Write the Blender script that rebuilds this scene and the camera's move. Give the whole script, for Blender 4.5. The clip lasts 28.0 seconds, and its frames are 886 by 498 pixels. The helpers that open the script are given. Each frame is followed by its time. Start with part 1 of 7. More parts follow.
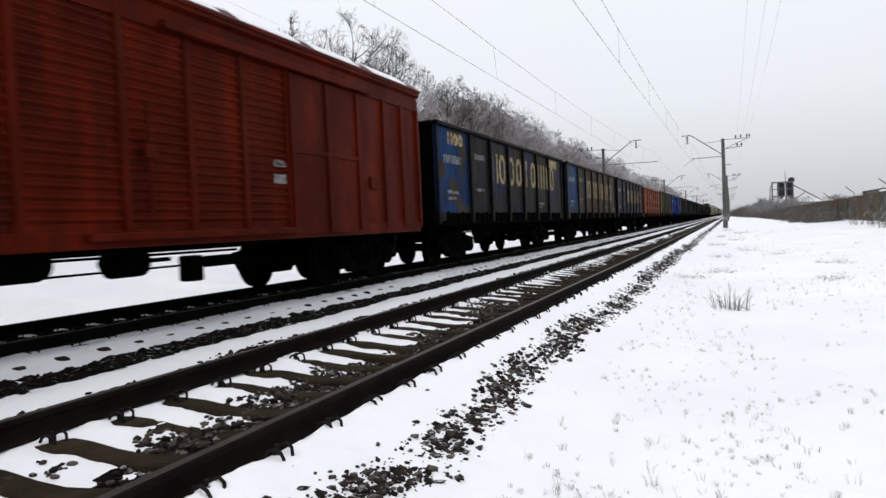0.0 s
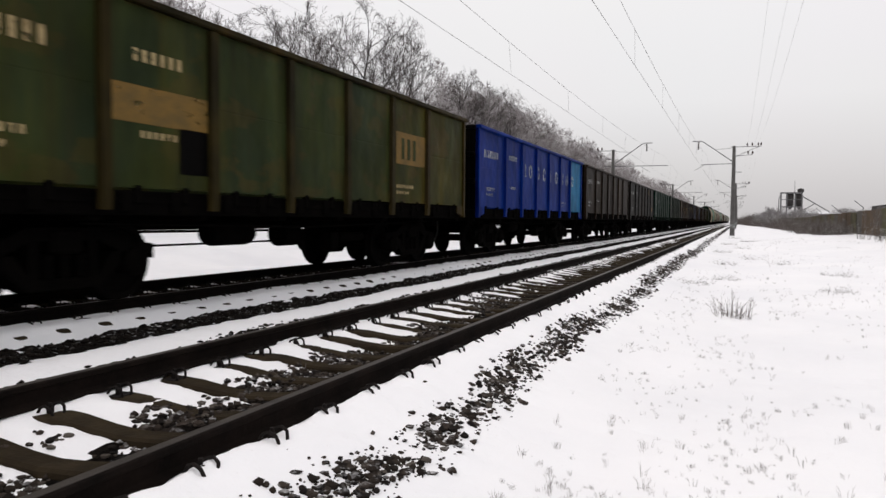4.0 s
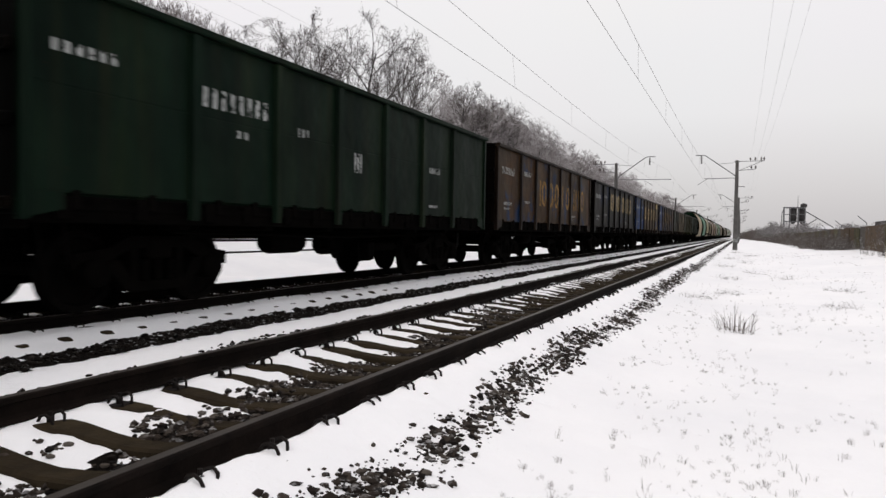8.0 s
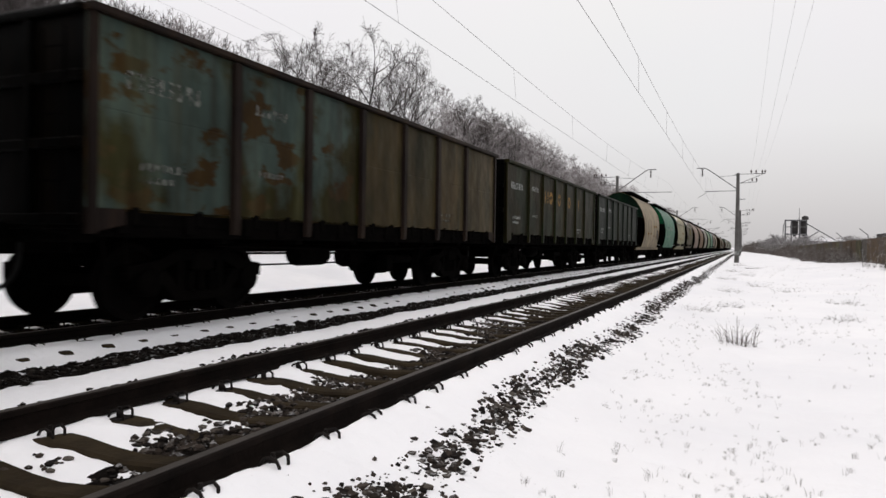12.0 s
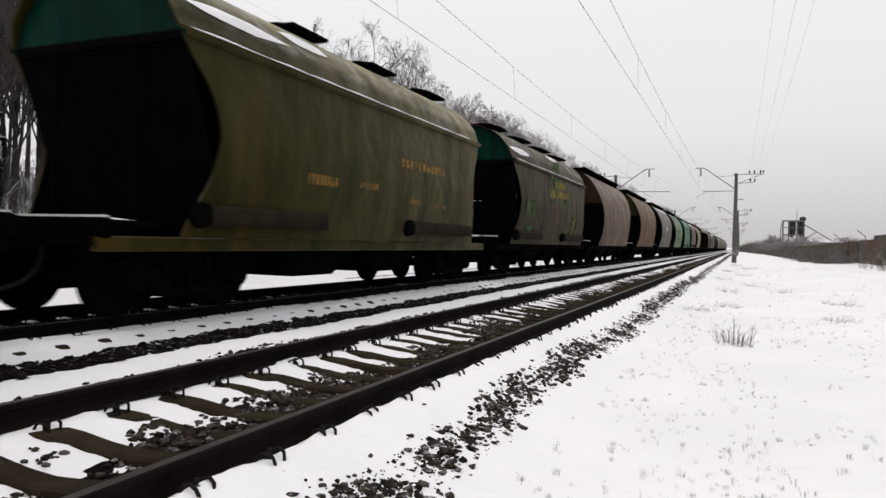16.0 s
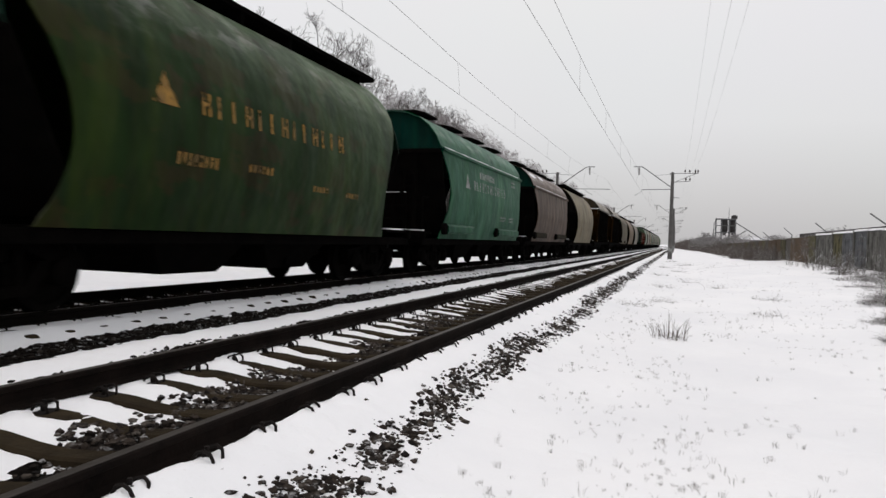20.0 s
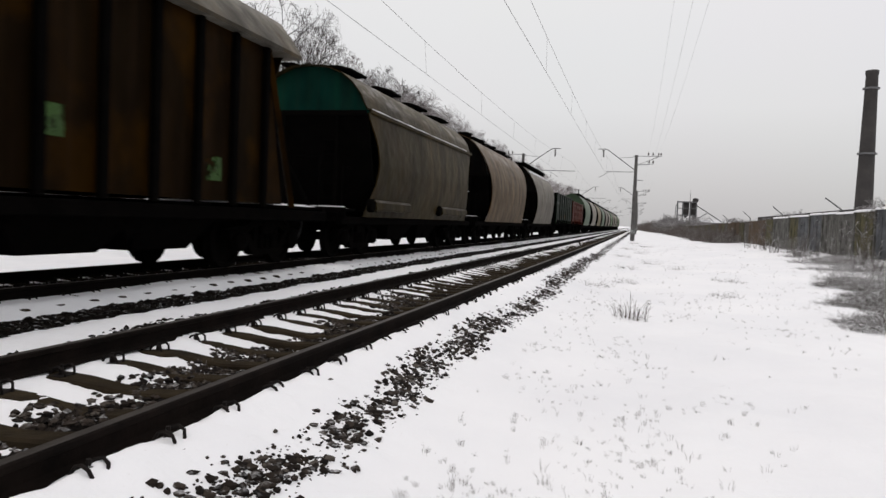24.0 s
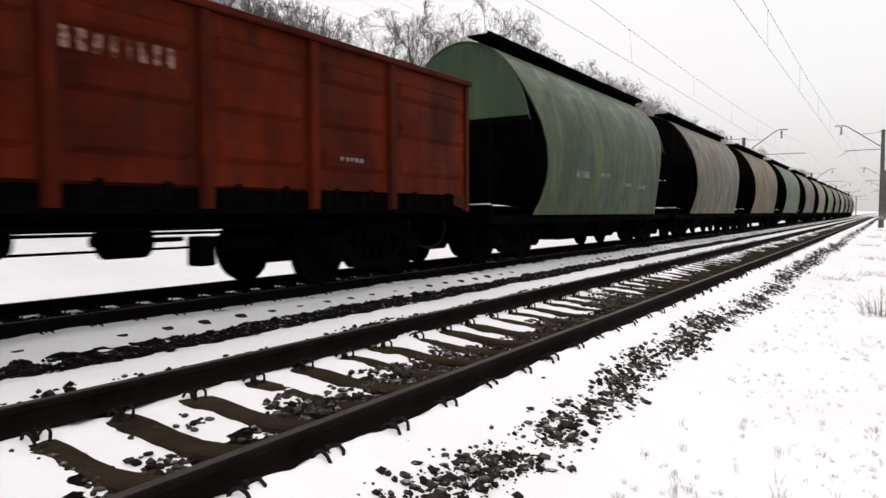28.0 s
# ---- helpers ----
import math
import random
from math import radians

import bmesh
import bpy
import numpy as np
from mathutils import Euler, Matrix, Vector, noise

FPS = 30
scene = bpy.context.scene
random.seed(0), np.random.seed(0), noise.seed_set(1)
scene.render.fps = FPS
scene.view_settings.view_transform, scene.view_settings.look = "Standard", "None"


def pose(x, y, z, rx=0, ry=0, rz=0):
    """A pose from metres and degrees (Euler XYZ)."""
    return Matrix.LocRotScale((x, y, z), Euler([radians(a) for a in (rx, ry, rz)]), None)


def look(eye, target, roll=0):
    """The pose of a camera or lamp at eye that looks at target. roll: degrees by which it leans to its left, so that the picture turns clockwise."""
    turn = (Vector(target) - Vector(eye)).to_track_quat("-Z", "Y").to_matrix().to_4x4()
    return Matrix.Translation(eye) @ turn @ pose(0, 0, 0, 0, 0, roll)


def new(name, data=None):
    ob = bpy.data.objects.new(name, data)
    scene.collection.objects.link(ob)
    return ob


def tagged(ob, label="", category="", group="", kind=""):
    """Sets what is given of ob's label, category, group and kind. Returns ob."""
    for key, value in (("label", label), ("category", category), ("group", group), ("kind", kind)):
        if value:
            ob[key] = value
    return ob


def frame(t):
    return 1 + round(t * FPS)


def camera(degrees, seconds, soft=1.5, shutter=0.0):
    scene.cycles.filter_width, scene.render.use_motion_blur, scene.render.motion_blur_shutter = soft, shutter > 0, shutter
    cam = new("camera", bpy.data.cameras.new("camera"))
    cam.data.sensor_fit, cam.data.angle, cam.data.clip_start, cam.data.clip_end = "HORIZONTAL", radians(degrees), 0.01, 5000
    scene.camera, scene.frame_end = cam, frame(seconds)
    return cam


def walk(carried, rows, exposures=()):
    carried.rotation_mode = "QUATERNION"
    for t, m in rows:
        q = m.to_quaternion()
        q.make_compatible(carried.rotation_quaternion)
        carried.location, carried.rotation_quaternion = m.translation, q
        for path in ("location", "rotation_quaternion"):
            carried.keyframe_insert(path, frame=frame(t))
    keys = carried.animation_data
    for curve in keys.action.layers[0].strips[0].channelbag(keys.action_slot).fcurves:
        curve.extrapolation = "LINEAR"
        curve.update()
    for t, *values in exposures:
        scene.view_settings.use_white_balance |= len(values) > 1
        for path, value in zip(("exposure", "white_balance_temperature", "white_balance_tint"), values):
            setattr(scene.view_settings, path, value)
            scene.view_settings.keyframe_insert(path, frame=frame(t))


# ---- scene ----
# ---- camera ----
EYE = (3.099, 0.0, 0.999)


def aim(yaw, pitch, roll):
    """The held camera: degrees to the left of the track, up, and lean."""
    a, b = radians(yaw), radians(pitch)
    way = (-math.sin(a) * math.cos(b), math.cos(a) * math.cos(b), math.sin(b))
    return look(EYE, [e + w for e, w in zip(EYE, way)], roll)


EXPOSURES = ((0, 0.1, 6200, 10.5), (0.5, 0.04, 6240, 10.5), (1, -0.06, 6340, 11), (1.5, 0.02, 6400, 11), (2, 0.08, 6450, 11.5), (4, 0.02, 6570, 12.5), (18, 0.0, 6550, 11.5), (20, -0.1, 6500, 11), (25.5, -0.1, 6550, 11.5), (27, 0.05, 6600, 12), (28, 0.2, 6650, 13))
cam = camera(64.66, 28.0, soft=1.5, shutter=0.14)
SWAY = [
    (0, 22.43, -1.84, -2.61), (0.5, 21.04, -1.63, -2.16), (1, 25.39, -3.31, -1.08), (1.5, 26.09, -4.10, -0.09), (2, 26.20, -3.55, -0.47),
    (2.5, 24.46, -3.29, -0.19), (3, 23.48, -3.24, -0.42), (3.5, 22.54, -2.72, -0.20), (4, 22.82, -2.43, 0.40), (4.5, 23.10, -1.79, 0.50),
    (6.5, 23.12, -2.02, 0.47), (7, 23.12, -1.85, 0.69), (7.5, 22.79, -1.58, 0.80), (8, 23.03, -1.47, 0.90), (8.5, 23.24, -0.91, 1.08),
    (9, 23.22, -0.91, 1.10), (9.5, 23.36, -0.80, 0.97), (10, 23.13, -0.66, 0.88), (10.5, 23.35, -0.60, 0.97), (11, 24.06, -0.31, 0.84),
    (11.5, 23.24, -0.16, 0.80), (12, 23.16, -0.41, 0.83), (12.5, 23.76, -0.45, 0.55), (14.5, 23.57, -0.53, 0.73), (15, 23.32, -0.22, 1.15),
    (15.5, 23.34, -0.26, 1.19), (16, 22.98, -0.61, 1.35), (16.5, 21.70, -1.22, 1.56), (17, 20.66, -0.84, 1.96), (17.5, 19.25, -0.52, 1.50),
    (18, 19.04, -0.53, 1.62), (18.5, 19.11, -0.75, 1.73), (19, 18.28, -0.81, 1.75), (19.5, 18.34, -0.83, 1.48), (20, 18.35, -0.90, 1.82),
    (20.5, 17.81, -1.11, 1.88), (21, 17.38, -1.30, 1.71), (21.5, 16.79, -1.47, 1.57), (23.5, 17.89, -1.61, 1.58), (24, 15.47, -2.42, 2.34),
    (24.5, 17.02, -2.73, 0.78), (25, 17.08, -2.70, 0.69), (25.5, 16.96, -2.75, 0.89), (26, 22.22, -3.77, 1.29), (26.5, 28.43, -5.11, 0.13),
    (27, 28.87, -5.04, 0.32), (27.5, 29.24, -4.50, -0.36), (28, 32.43, -2.82, -0.34),
]
walk(cam, [(t, aim(*a)) for t, *a in SWAY], EXPOSURES)
# ---- overcast winter sky ----
world = bpy.data.worlds.new("overcast_sky")
scene.world = world
world.use_nodes = True
wt = world.node_tree
wt.nodes.clear()
w_out = wt.nodes.new("ShaderNodeOutputWorld")
w_add = wt.nodes.new("ShaderNodeAddShader")
w_sky = wt.nodes.new("ShaderNodeTexSky")
w_sky.sky_type, w_sky.sun_disc = "NISHITA", False
w_sky.sun_elevation, w_sky.sun_rotation = radians(62), radians(229)
w_sky.air_density, w_sky.dust_density = 1.0, 6.0
w_bg1 = wt.nodes.new("ShaderNodeBackground")
w_bg1.inputs["Strength"].default_value = 0.02
w_bg2 = wt.nodes.new("ShaderNodeBackground")
w_bg2.inputs["Strength"].default_value = 0.78
w_co = wt.nodes.new("ShaderNodeTexCoord")
w_sep = wt.nodes.new("ShaderNodeSeparateXYZ")
w_ramp = wt.nodes.new("ShaderNodeValToRGB")
w_noise = wt.nodes.new("ShaderNodeTexNoise")
w_noise.inputs["Scale"].default_value, w_noise.inputs["Detail"].default_value = 1.6, 4.0
w_mix = wt.nodes.new("ShaderNodeMix")
w_mix.data_type, w_mix.blend_type = "RGBA", "MULTIPLY"
w_mix.inputs[0].default_value = 0.10
# cloud cover grows brighter from the horizon to the zenith
for pos, c in ((0.0, 0.72), (0.06, 0.84), (0.16, 1.02), (0.35, 1.12), (1.0, 1.36)):
    e = w_ramp.color_ramp.elements.new(pos) if 0 < pos < 1 else w_ramp.color_ramp.elements[0 if pos == 0 else -1]
    e.position, e.color = pos, (c * 1.01, c, c * 0.995, 1)
wt.links.new(w_co.outputs["Generated"], w_sep.inputs[0])
wt.links.new(w_co.outputs["Generated"], w_noise.inputs["Vector"])
wt.links.new(w_sep.outputs["Z"], w_ramp.inputs["Fac"])
wt.links.new(w_ramp.outputs["Color"], w_mix.inputs[6])
wt.links.new(w_noise.outputs["Color"], w_mix.inputs[7])
wt.links.new(w_mix.outputs[2], w_bg2.inputs["Color"])
wt.links.new(w_sky.outputs["Color"], w_bg1.inputs["Color"])
wt.links.new(w_bg1.outputs[0], w_add.inputs[0])
wt.links.new(w_bg2.outputs[0], w_add.inputs[1])
wt.links.new(w_add.outputs[0], w_out.inputs["Surface"])

sun = new("sun", bpy.data.lights.new("sun", "SUN"))
sun.data.energy, sun.data.angle, sun.data.color = 0.5, radians(50), (1.0, 0.97, 0.93)
sun.matrix_world = look((0, 0, 40), (16, 14, 0))


# ---- materials ----
def nodes_of(name):
    m = bpy.data.materials.new(name)
    m.use_nodes = True
    return m, m.node_tree, m.node_tree.nodes["Principled BSDF"]


def noise_tex(nt, vec, scale, detail=5.0, rough=0.6):
    n = nt.nodes.new("ShaderNodeTexNoise")
    n.inputs["Scale"].default_value, n.inputs["Detail"].default_value, n.inputs["Roughness"].default_value = scale, detail, rough
    nt.links.new(vec, n.inputs["Vector"])
    return n.outputs["Fac"]


def ramp(nt, fac, stops):
    r = nt.nodes.new("ShaderNodeValToRGB")
    els = r.color_ramp.elements
    while len(els) < len(stops):
        els.new(0.5)
    for e, (p, c) in zip(els, stops):
        e.position = p
        e.color = (c, c, c, 1) if isinstance(c, (int, float)) else (*c, 1)
    nt.links.new(fac, r.inputs["Fac"])
    return r.outputs["Color"]


def blend(nt, fac, a, b, mode="MIX"):
    m = nt.nodes.new("ShaderNodeMix")
    m.data_type, m.blend_type = "RGBA", mode
    for sock, v in ((m.inputs[0], fac), (m.inputs[6], a), (m.inputs[7], b)):
        if isinstance(v, (int, float)):
            sock.default_value = v
        elif isinstance(v, tuple):
            sock.default_value = (*v, 1)
        else:
            nt.links.new(v, sock)
    return m.outputs[2]


def bump(nt, bs, height, strength, dist=0.02):
    b = nt.nodes.new("ShaderNodeBump")
    b.inputs["Strength"].default_value, b.inputs["Distance"].default_value = strength, dist
    nt.links.new(height, b.inputs["Height"])
    nt.links.new(b.outputs[0], bs.inputs["Normal"])


def coords(nt, offset=(0, 0, 0), scale=(1, 1, 1), jitter=0.0):
    """Object coordinates, moved by a fixed offset and by a chance offset per object."""
    c = nt.nodes.new("ShaderNodeTexCoord")
    m = nt.nodes.new("ShaderNodeMapping")
    m.inputs["Location"].default_value, m.inputs["Scale"].default_value = offset, scale
    vec = c.outputs["Object"]
    if jitter:
        i = nt.nodes.new("ShaderNodeObjectInfo")
        s = nt.nodes.new("ShaderNodeVectorMath")
        s.operation = "MULTIPLY_ADD"
        s.inputs[1].default_value = (jitter, jitter * 0.7, jitter * 0.4)
        nt.links.new(i.outputs["Random"], s.inputs[0])
        nt.links.new(vec, s.inputs[2])
        vec = s.outputs[0]
    nt.links.new(vec, m.inputs["Vector"])
    return m.outputs[0]


def plain(name, c, c2, rough=0.7, metal=0.0, scale=6.0, bumpy=0.3, jitter=0.0, lo=0.35, hi=0.7, dist=0.02, spec=0.25):
    """Two tones by coarse noise, darkened by fine noise, with relief."""
    m, nt, bs = nodes_of(name)
    v = coords(nt, jitter=jitter)
    coarse = noise_tex(nt, v, scale)
    fine = noise_tex(nt, v, scale * 9)
    col = blend(nt, ramp(nt, coarse, ((lo, 0.0), (hi, 1.0))), c, c2)
    col = blend(nt, 0.35, col, ramp(nt, fine, ((0.3, 0.55), (0.7, 1.0))), "MULTIPLY")
    nt.links.new(col, bs.inputs["Base Color"])
    bs.inputs["Roughness"].default_value, bs.inputs["Metallic"].default_value = rough, metal
    bs.inputs["Specular IOR Level"].default_value = spec
    bump(nt, bs, fine, bumpy, dist)
    return m


def paint(name, c, c2=None, cover=0.5, seed=0, rough=0.40, rust=0.35, jitter=9.0, tone=0.55, soft=0.04, dust=0.0, spec=0.03, c3=None, snow=0.0, wear=0.5, tint=0.45):
    """Weathered wagon paint: patches of a second coat, running rust and grime, chipped specks."""
    m, nt, bs = nodes_of(name)
    c2 = c2 or tuple(k * 0.72 for k in c)
    c, c2 = (tuple(max(0.0, sum(q) / 3 + (k - sum(q) / 3) * 1.25) * tone for k in q) for q in (c, c2))
    off = (seed * 3.7, seed * 5.1, seed * 1.9)
    v = coords(nt, off, jitter=jitter)
    vs = coords(nt, off, (5.0, 5.0, 0.16), jitter=jitter)
    patch = ramp(nt, noise_tex(nt, v, 0.75, 7.0, 0.55), ((cover - soft, 0.0), (cover + soft, 1.0)))
    col = blend(nt, patch, c, c2)
    if c3:
        # an older coat that shows in smaller patches
        v3 = coords(nt, (off[1], off[2], off[0]), (1.0, 1.0, 1.5), jitter=jitter)
        col = blend(nt, ramp(nt, noise_tex(nt, v3, 0.95, 7.0, 0.6), ((0.545, 0.0), (0.58, 1.0))), col, tuple(k * tone for k in c3))
    # faded and rusted runs down the sheet, in broad and narrow bands
    vw = coords(nt, (off[2], off[0], off[1]), (1.6, 1.6, 0.14), jitter=jitter)
    wash = noise_tex(nt, vw, 1.1, 7.0, 0.62)
    warm = ramp(nt, wash, ((0.50, 0.0), (0.68, 1.0)))
    dim = ramp(nt, wash, ((0.28, 0.35), (0.50, 1.0)))
    wm = nt.nodes.new("ShaderNodeMath")
    wm.operation = "MULTIPLY"
    wm.inputs[1].default_value = 0.75 if dust else 0.45
    nt.links.new(warm, wm.inputs[0])
    col = blend(nt, wm.outputs[0], col, (c[0] * 1.9 + 0.006, c[1] * 1.45 + 0.003, c[2] * 0.9 + 0.001))
    col = blend(nt, wear, col, dim, "MULTIPLY")
    streak = ramp(nt, noise_tex(nt, vs, 1.3, 6.0), ((0.48, 0.0), (0.72, 1.0)))
    st = nt.nodes.new("ShaderNodeMath")
    st.operation = "MULTIPLY"
    st.inputs[1].default_value = rust
    nt.links.new(streak, st.inputs[0])
    col = blend(nt, st.outputs[0], col, (0.026, 0.014, 0.008))
    vg = coords(nt, off, (1.0, 1.0, 0.45), jitter=jitter)
    grime = ramp(nt, noise_tex(nt, vg, 1.7, 6.0, 0.6), ((0.30, 0.45 if dust else 0.25), (0.64, 1.0)))
    col = blend(nt, 0.3 + wear * 0.7, col, grime, "MULTIPLY")
    chips = ramp(nt, noise_tex(nt, v, 17.0, 4.0), ((0.70, 0.0), (0.75, 0.8)))
    col = blend(nt, chips, col, (0.03, 0.016, 0.010))
    if snow:
        # powder snow and pale dust lying on the roof curve
        g = nt.nodes.new("ShaderNodeNewGeometry")
        sz = nt.nodes.new("ShaderNodeSeparateXYZ")
        nt.links.new(g.outputs["Normal"], sz.inputs[0])
        lay = nt.nodes.new("ShaderNodeMath")
        lay.operation = "MULTIPLY"
        nt.links.new(ramp(nt, sz.outputs["Z"], ((0.30, 0.0), (0.62, 1.0))), lay.inputs[0])
        vp = coords(nt, off, (1.0, 0.55, 1.0), jitter=jitter)
        nt.links.new(ramp(nt, noise_tex(nt, vp, 2.2, 8.0, 0.68), ((0.58 - snow * 0.22, 0.12), (0.70 - snow * 0.2, 1.0))), lay.inputs[1])
        lm = nt.nodes.new("ShaderNodeMath")
        lm.operation = "MULTIPLY"
        lm.inputs[1].default_value = snow
        nt.links.new(lay.outputs[0], lm.inputs[0])
        col = blend(nt, lm.outputs[0], col, (0.42, 0.40, 0.40))
    nt.links.new(col, bs.inputs["Base Color"])
    nt.links.new(ramp(nt, grime, ((0.0, rough + 0.15), (1.0, rough))), bs.inputs["Roughness"])
    bs.inputs["Specular IOR Level"].default_value = spec
    # dried dust that only shows along the surface
    bs.inputs["Sheen Weight"].default_value, bs.inputs["Sheen Roughness"].default_value = dust, 0.35
    if dust:
        runs = nt.nodes.new("ShaderNodeMath")
        runs.operation = "MULTIPLY"
        nt.links.new(blend(nt, 1.0, grime, dim, "MULTIPLY"), runs.inputs[0])
        runs.inputs[1].default_value = dust * 1.4
        nt.links.new(runs.outputs[0], bs.inputs["Sheen Weight"])
    bs.inputs["Sheen Tint"].default_value = (*(1 - tint + tint * k / max(c) for k in c), 1)
    # dented sheet under rough paint
    b1, b2 = nt.nodes.new("ShaderNodeBump"), nt.nodes.new("ShaderNodeBump")
    b1.inputs["Strength"].default_value, b1.inputs["Distance"].default_value = 0.45, 0.06
    b2.inputs["Strength"].default_value, b2.inputs["Distance"].default_value = 0.22, 0.02
    nt.links.new(noise_tex(nt, v, 1.5, 2.0), b1.inputs["Height"])
    nt.links.new(noise_tex(nt, v, 4.0, 6.0), b2.inputs["Height"])
    nt.links.new(b1.outputs[0], b2.inputs["Normal"])
    nt.links.new(b2.outputs[0], bs.inputs["Normal"])
    return m


def snow_material():
    m, nt, bs = nodes_of("fresh_snow")
    v = coords(nt)
    big = noise_tex(nt, v, 0.35, 4.0)
    mid = noise_tex(nt, v, 3.0, 6.0)
    fine = noise_tex(nt, v, 40.0, 4.0)
    col = blend(nt, ramp(nt, big, ((0.3, 0.0), (0.7, 1.0))), (0.84, 0.835, 0.85), (0.76, 0.76, 0.785))
    dust = ramp(nt, fine, ((0.66, 0.0), (0.78, 0.45)))
    col = blend(nt, dust, col, (0.55, 0.52, 0.50))
    nt.links.new(col, bs.inputs["Base Color"])
    bs.inputs["Roughness"].default_value = 0.75
    bs.inputs["Specular IOR Level"].default_value = 0.2
    b1 = nt.nodes.new("ShaderNodeBump")
    b1.inputs["Strength"].default_value, b1.inputs["Distance"].default_value = 0.5, 0.07
    nt.links.new(mid, b1.inputs["Height"])
    b2 = nt.nodes.new("ShaderNodeBump")
    b2.inputs["Strength"].default_value, b2.inputs["Distance"].default_value = 0.25, 0.008
    nt.links.new(fine, b2.inputs["Height"])
    nt.links.new(b1.outputs[0], b2.inputs["Normal"])
    nt.links.new(b2.outputs[0], bs.inputs["Normal"])
    return m


def frosted(name, c, frost=(0.62, 0.61, 0.62), amount=0.5, scale=2.0):
    """Bark with rime and snow lying on what faces up."""
    m, nt, bs = nodes_of(name)
    v = coords(nt, jitter=5.0)
    g = nt.nodes.new("ShaderNodeNewGeometry")
    s = nt.nodes.new("ShaderNodeSeparateXYZ")
    nt.links.new(g.outputs["Normal"], s.inputs[0])
    a = nt.nodes.new("ShaderNodeMath")
    a.operation = "MULTIPLY_ADD"
    a.inputs[1].default_value, a.inputs[2].default_value = 0.5, amount - 0.5
    nt.links.new(s.outputs["Z"], a.inputs[0])
    n = nt.nodes.new("ShaderNodeMath")
    n.operation = "ADD"
    nt.links.new(a.outputs[0], n.inputs[0])
    nt.links.new(noise_tex(nt, v, scale, 4.0), n.inputs[1])
    col = blend(nt, ramp(nt, n.outputs[0], ((0.45, 0.0), (0.8, 1.0))), c, frost)
    nt.links.new(col, bs.inputs["Base Color"])
    bs.inputs["Roughness"].default_value = 0.85
    bump(nt, bs, noise_tex(nt, v, 14.0), 0.4, 0.02)
    return m


def stone_material(name, tone):
    """Crushed stone; tone scales its colour from clean down to shade-dark."""
    m, nt, bs = nodes_of(name)
    g = nt.nodes.new("ShaderNodeNewGeometry")
    v = coords(nt)
    col = ramp(nt, g.outputs["Random Per Island"], ((0.0, (0.011 * tone, 0.0095 * tone, 0.009 * tone)), (0.5, (0.027 * tone, 0.021 * tone, 0.017 * tone)), (0.88, (0.052 * tone, 0.041 * tone, 0.034 * tone)), (1.0, (0.10 * tone, 0.087 * tone, 0.075 * tone))))
    fine = noise_tex(nt, v, 55.0)
    col = blend(nt, 0.6, col, ramp(nt, fine, ((0.3, 0.5), (0.7, 1.0))), "MULTIPLY")
    # thin dusting of snow caught on the upper faces, in patches
    up = nt.nodes.new("ShaderNodeSeparateXYZ")
    nt.links.new(g.outputs["Normal"], up.inputs[0])
    patch = noise_tex(nt, g.outputs["Position"], 11.0)
    dust = nt.nodes.new("ShaderNodeMath")
    dust.operation = "MULTIPLY"
    nt.links.new(ramp(nt, up.outputs["Z"], ((0.60, 0.0), (0.95, 1.0))), dust.inputs[0])
    nt.links.new(ramp(nt, patch, ((0.55, 0.0), (0.66, 0.55))), dust.inputs[1])
    snowy = blend(nt, dust.outputs[0], col, ramp(nt, fine, ((0.3, (0.42, 0.42, 0.43)), (0.7, (0.75, 0.75, 0.76)))), "MIX")
    nt.links.new(snowy, bs.inputs["Base Color"])
    bs.inputs["Roughness"].default_value = 0.85
    bs.inputs["Specular IOR Level"].default_value = 0.06
    bump(nt, bs, fine, 0.5, 0.01)
    return m


SNOW = snow_material()
STONE = stone_material("granite_ballast", 1.0)
# The same stone darkened for beside the train: shade is put into its colour.
SHADESTONE = stone_material("shade_dark_ballast", 0.36)
GRIT = plain("dark_wet_grit", (0.019, 0.015, 0.012), (0.005, 0.0042, 0.004), 0.9, 0.0, 26.0, 1.0, dist=0.05, spec=0.05)
RAIL = plain("rusted_rail_steel", (0.012, 0.0085, 0.007), (0.0045, 0.0038, 0.0034), 0.8, 0.0, 4.0, 0.3, spec=0.03)
# Darker copy of RAIL for the far track, the train's shade painted in.
RAILB = plain("shade_black_rail_steel", (0.0055, 0.0042, 0.0036), (0.0028, 0.0024, 0.0022), 0.85, 0.0, 4.0, 0.3, spec=0.02)
RAILTOP = plain("worn_rail_head", (0.050, 0.042, 0.036), (0.030, 0.025, 0.022), 0.5, 0.3, 3.0, 0.1)
CONCRETE_S = plain("dirty_sleeper_concrete", (0.036, 0.027, 0.016), (0.016, 0.012, 0.008), 0.95, 0.0, 3.0, 0.5, jitter=7.0, spec=0.05)
CLIP = plain("oily_fastening_iron", (0.008, 0.007, 0.007), (0.016, 0.012, 0.010), 0.75, 0.0, 20.0, 0.2, jitter=3.0, spec=0.1)
# UNDER and WHEEL near black: shade below the wagons is put into the colour.
UNDER = plain("dark_steel_and_shade", (0.0016, 0.0015, 0.0014), (0.0035, 0.003, 0.0026), 0.95, 0.0, 3.0, 0.3, spec=0.01)
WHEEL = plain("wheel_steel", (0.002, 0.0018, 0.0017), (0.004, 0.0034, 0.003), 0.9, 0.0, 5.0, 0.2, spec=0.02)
RUBBER = plain("brake_hose_rubber", (0.008, 0.008, 0.008), (0.014, 0.014, 0.014), 0.8, 0.0, 12.0, 0.1, spec=0.1)
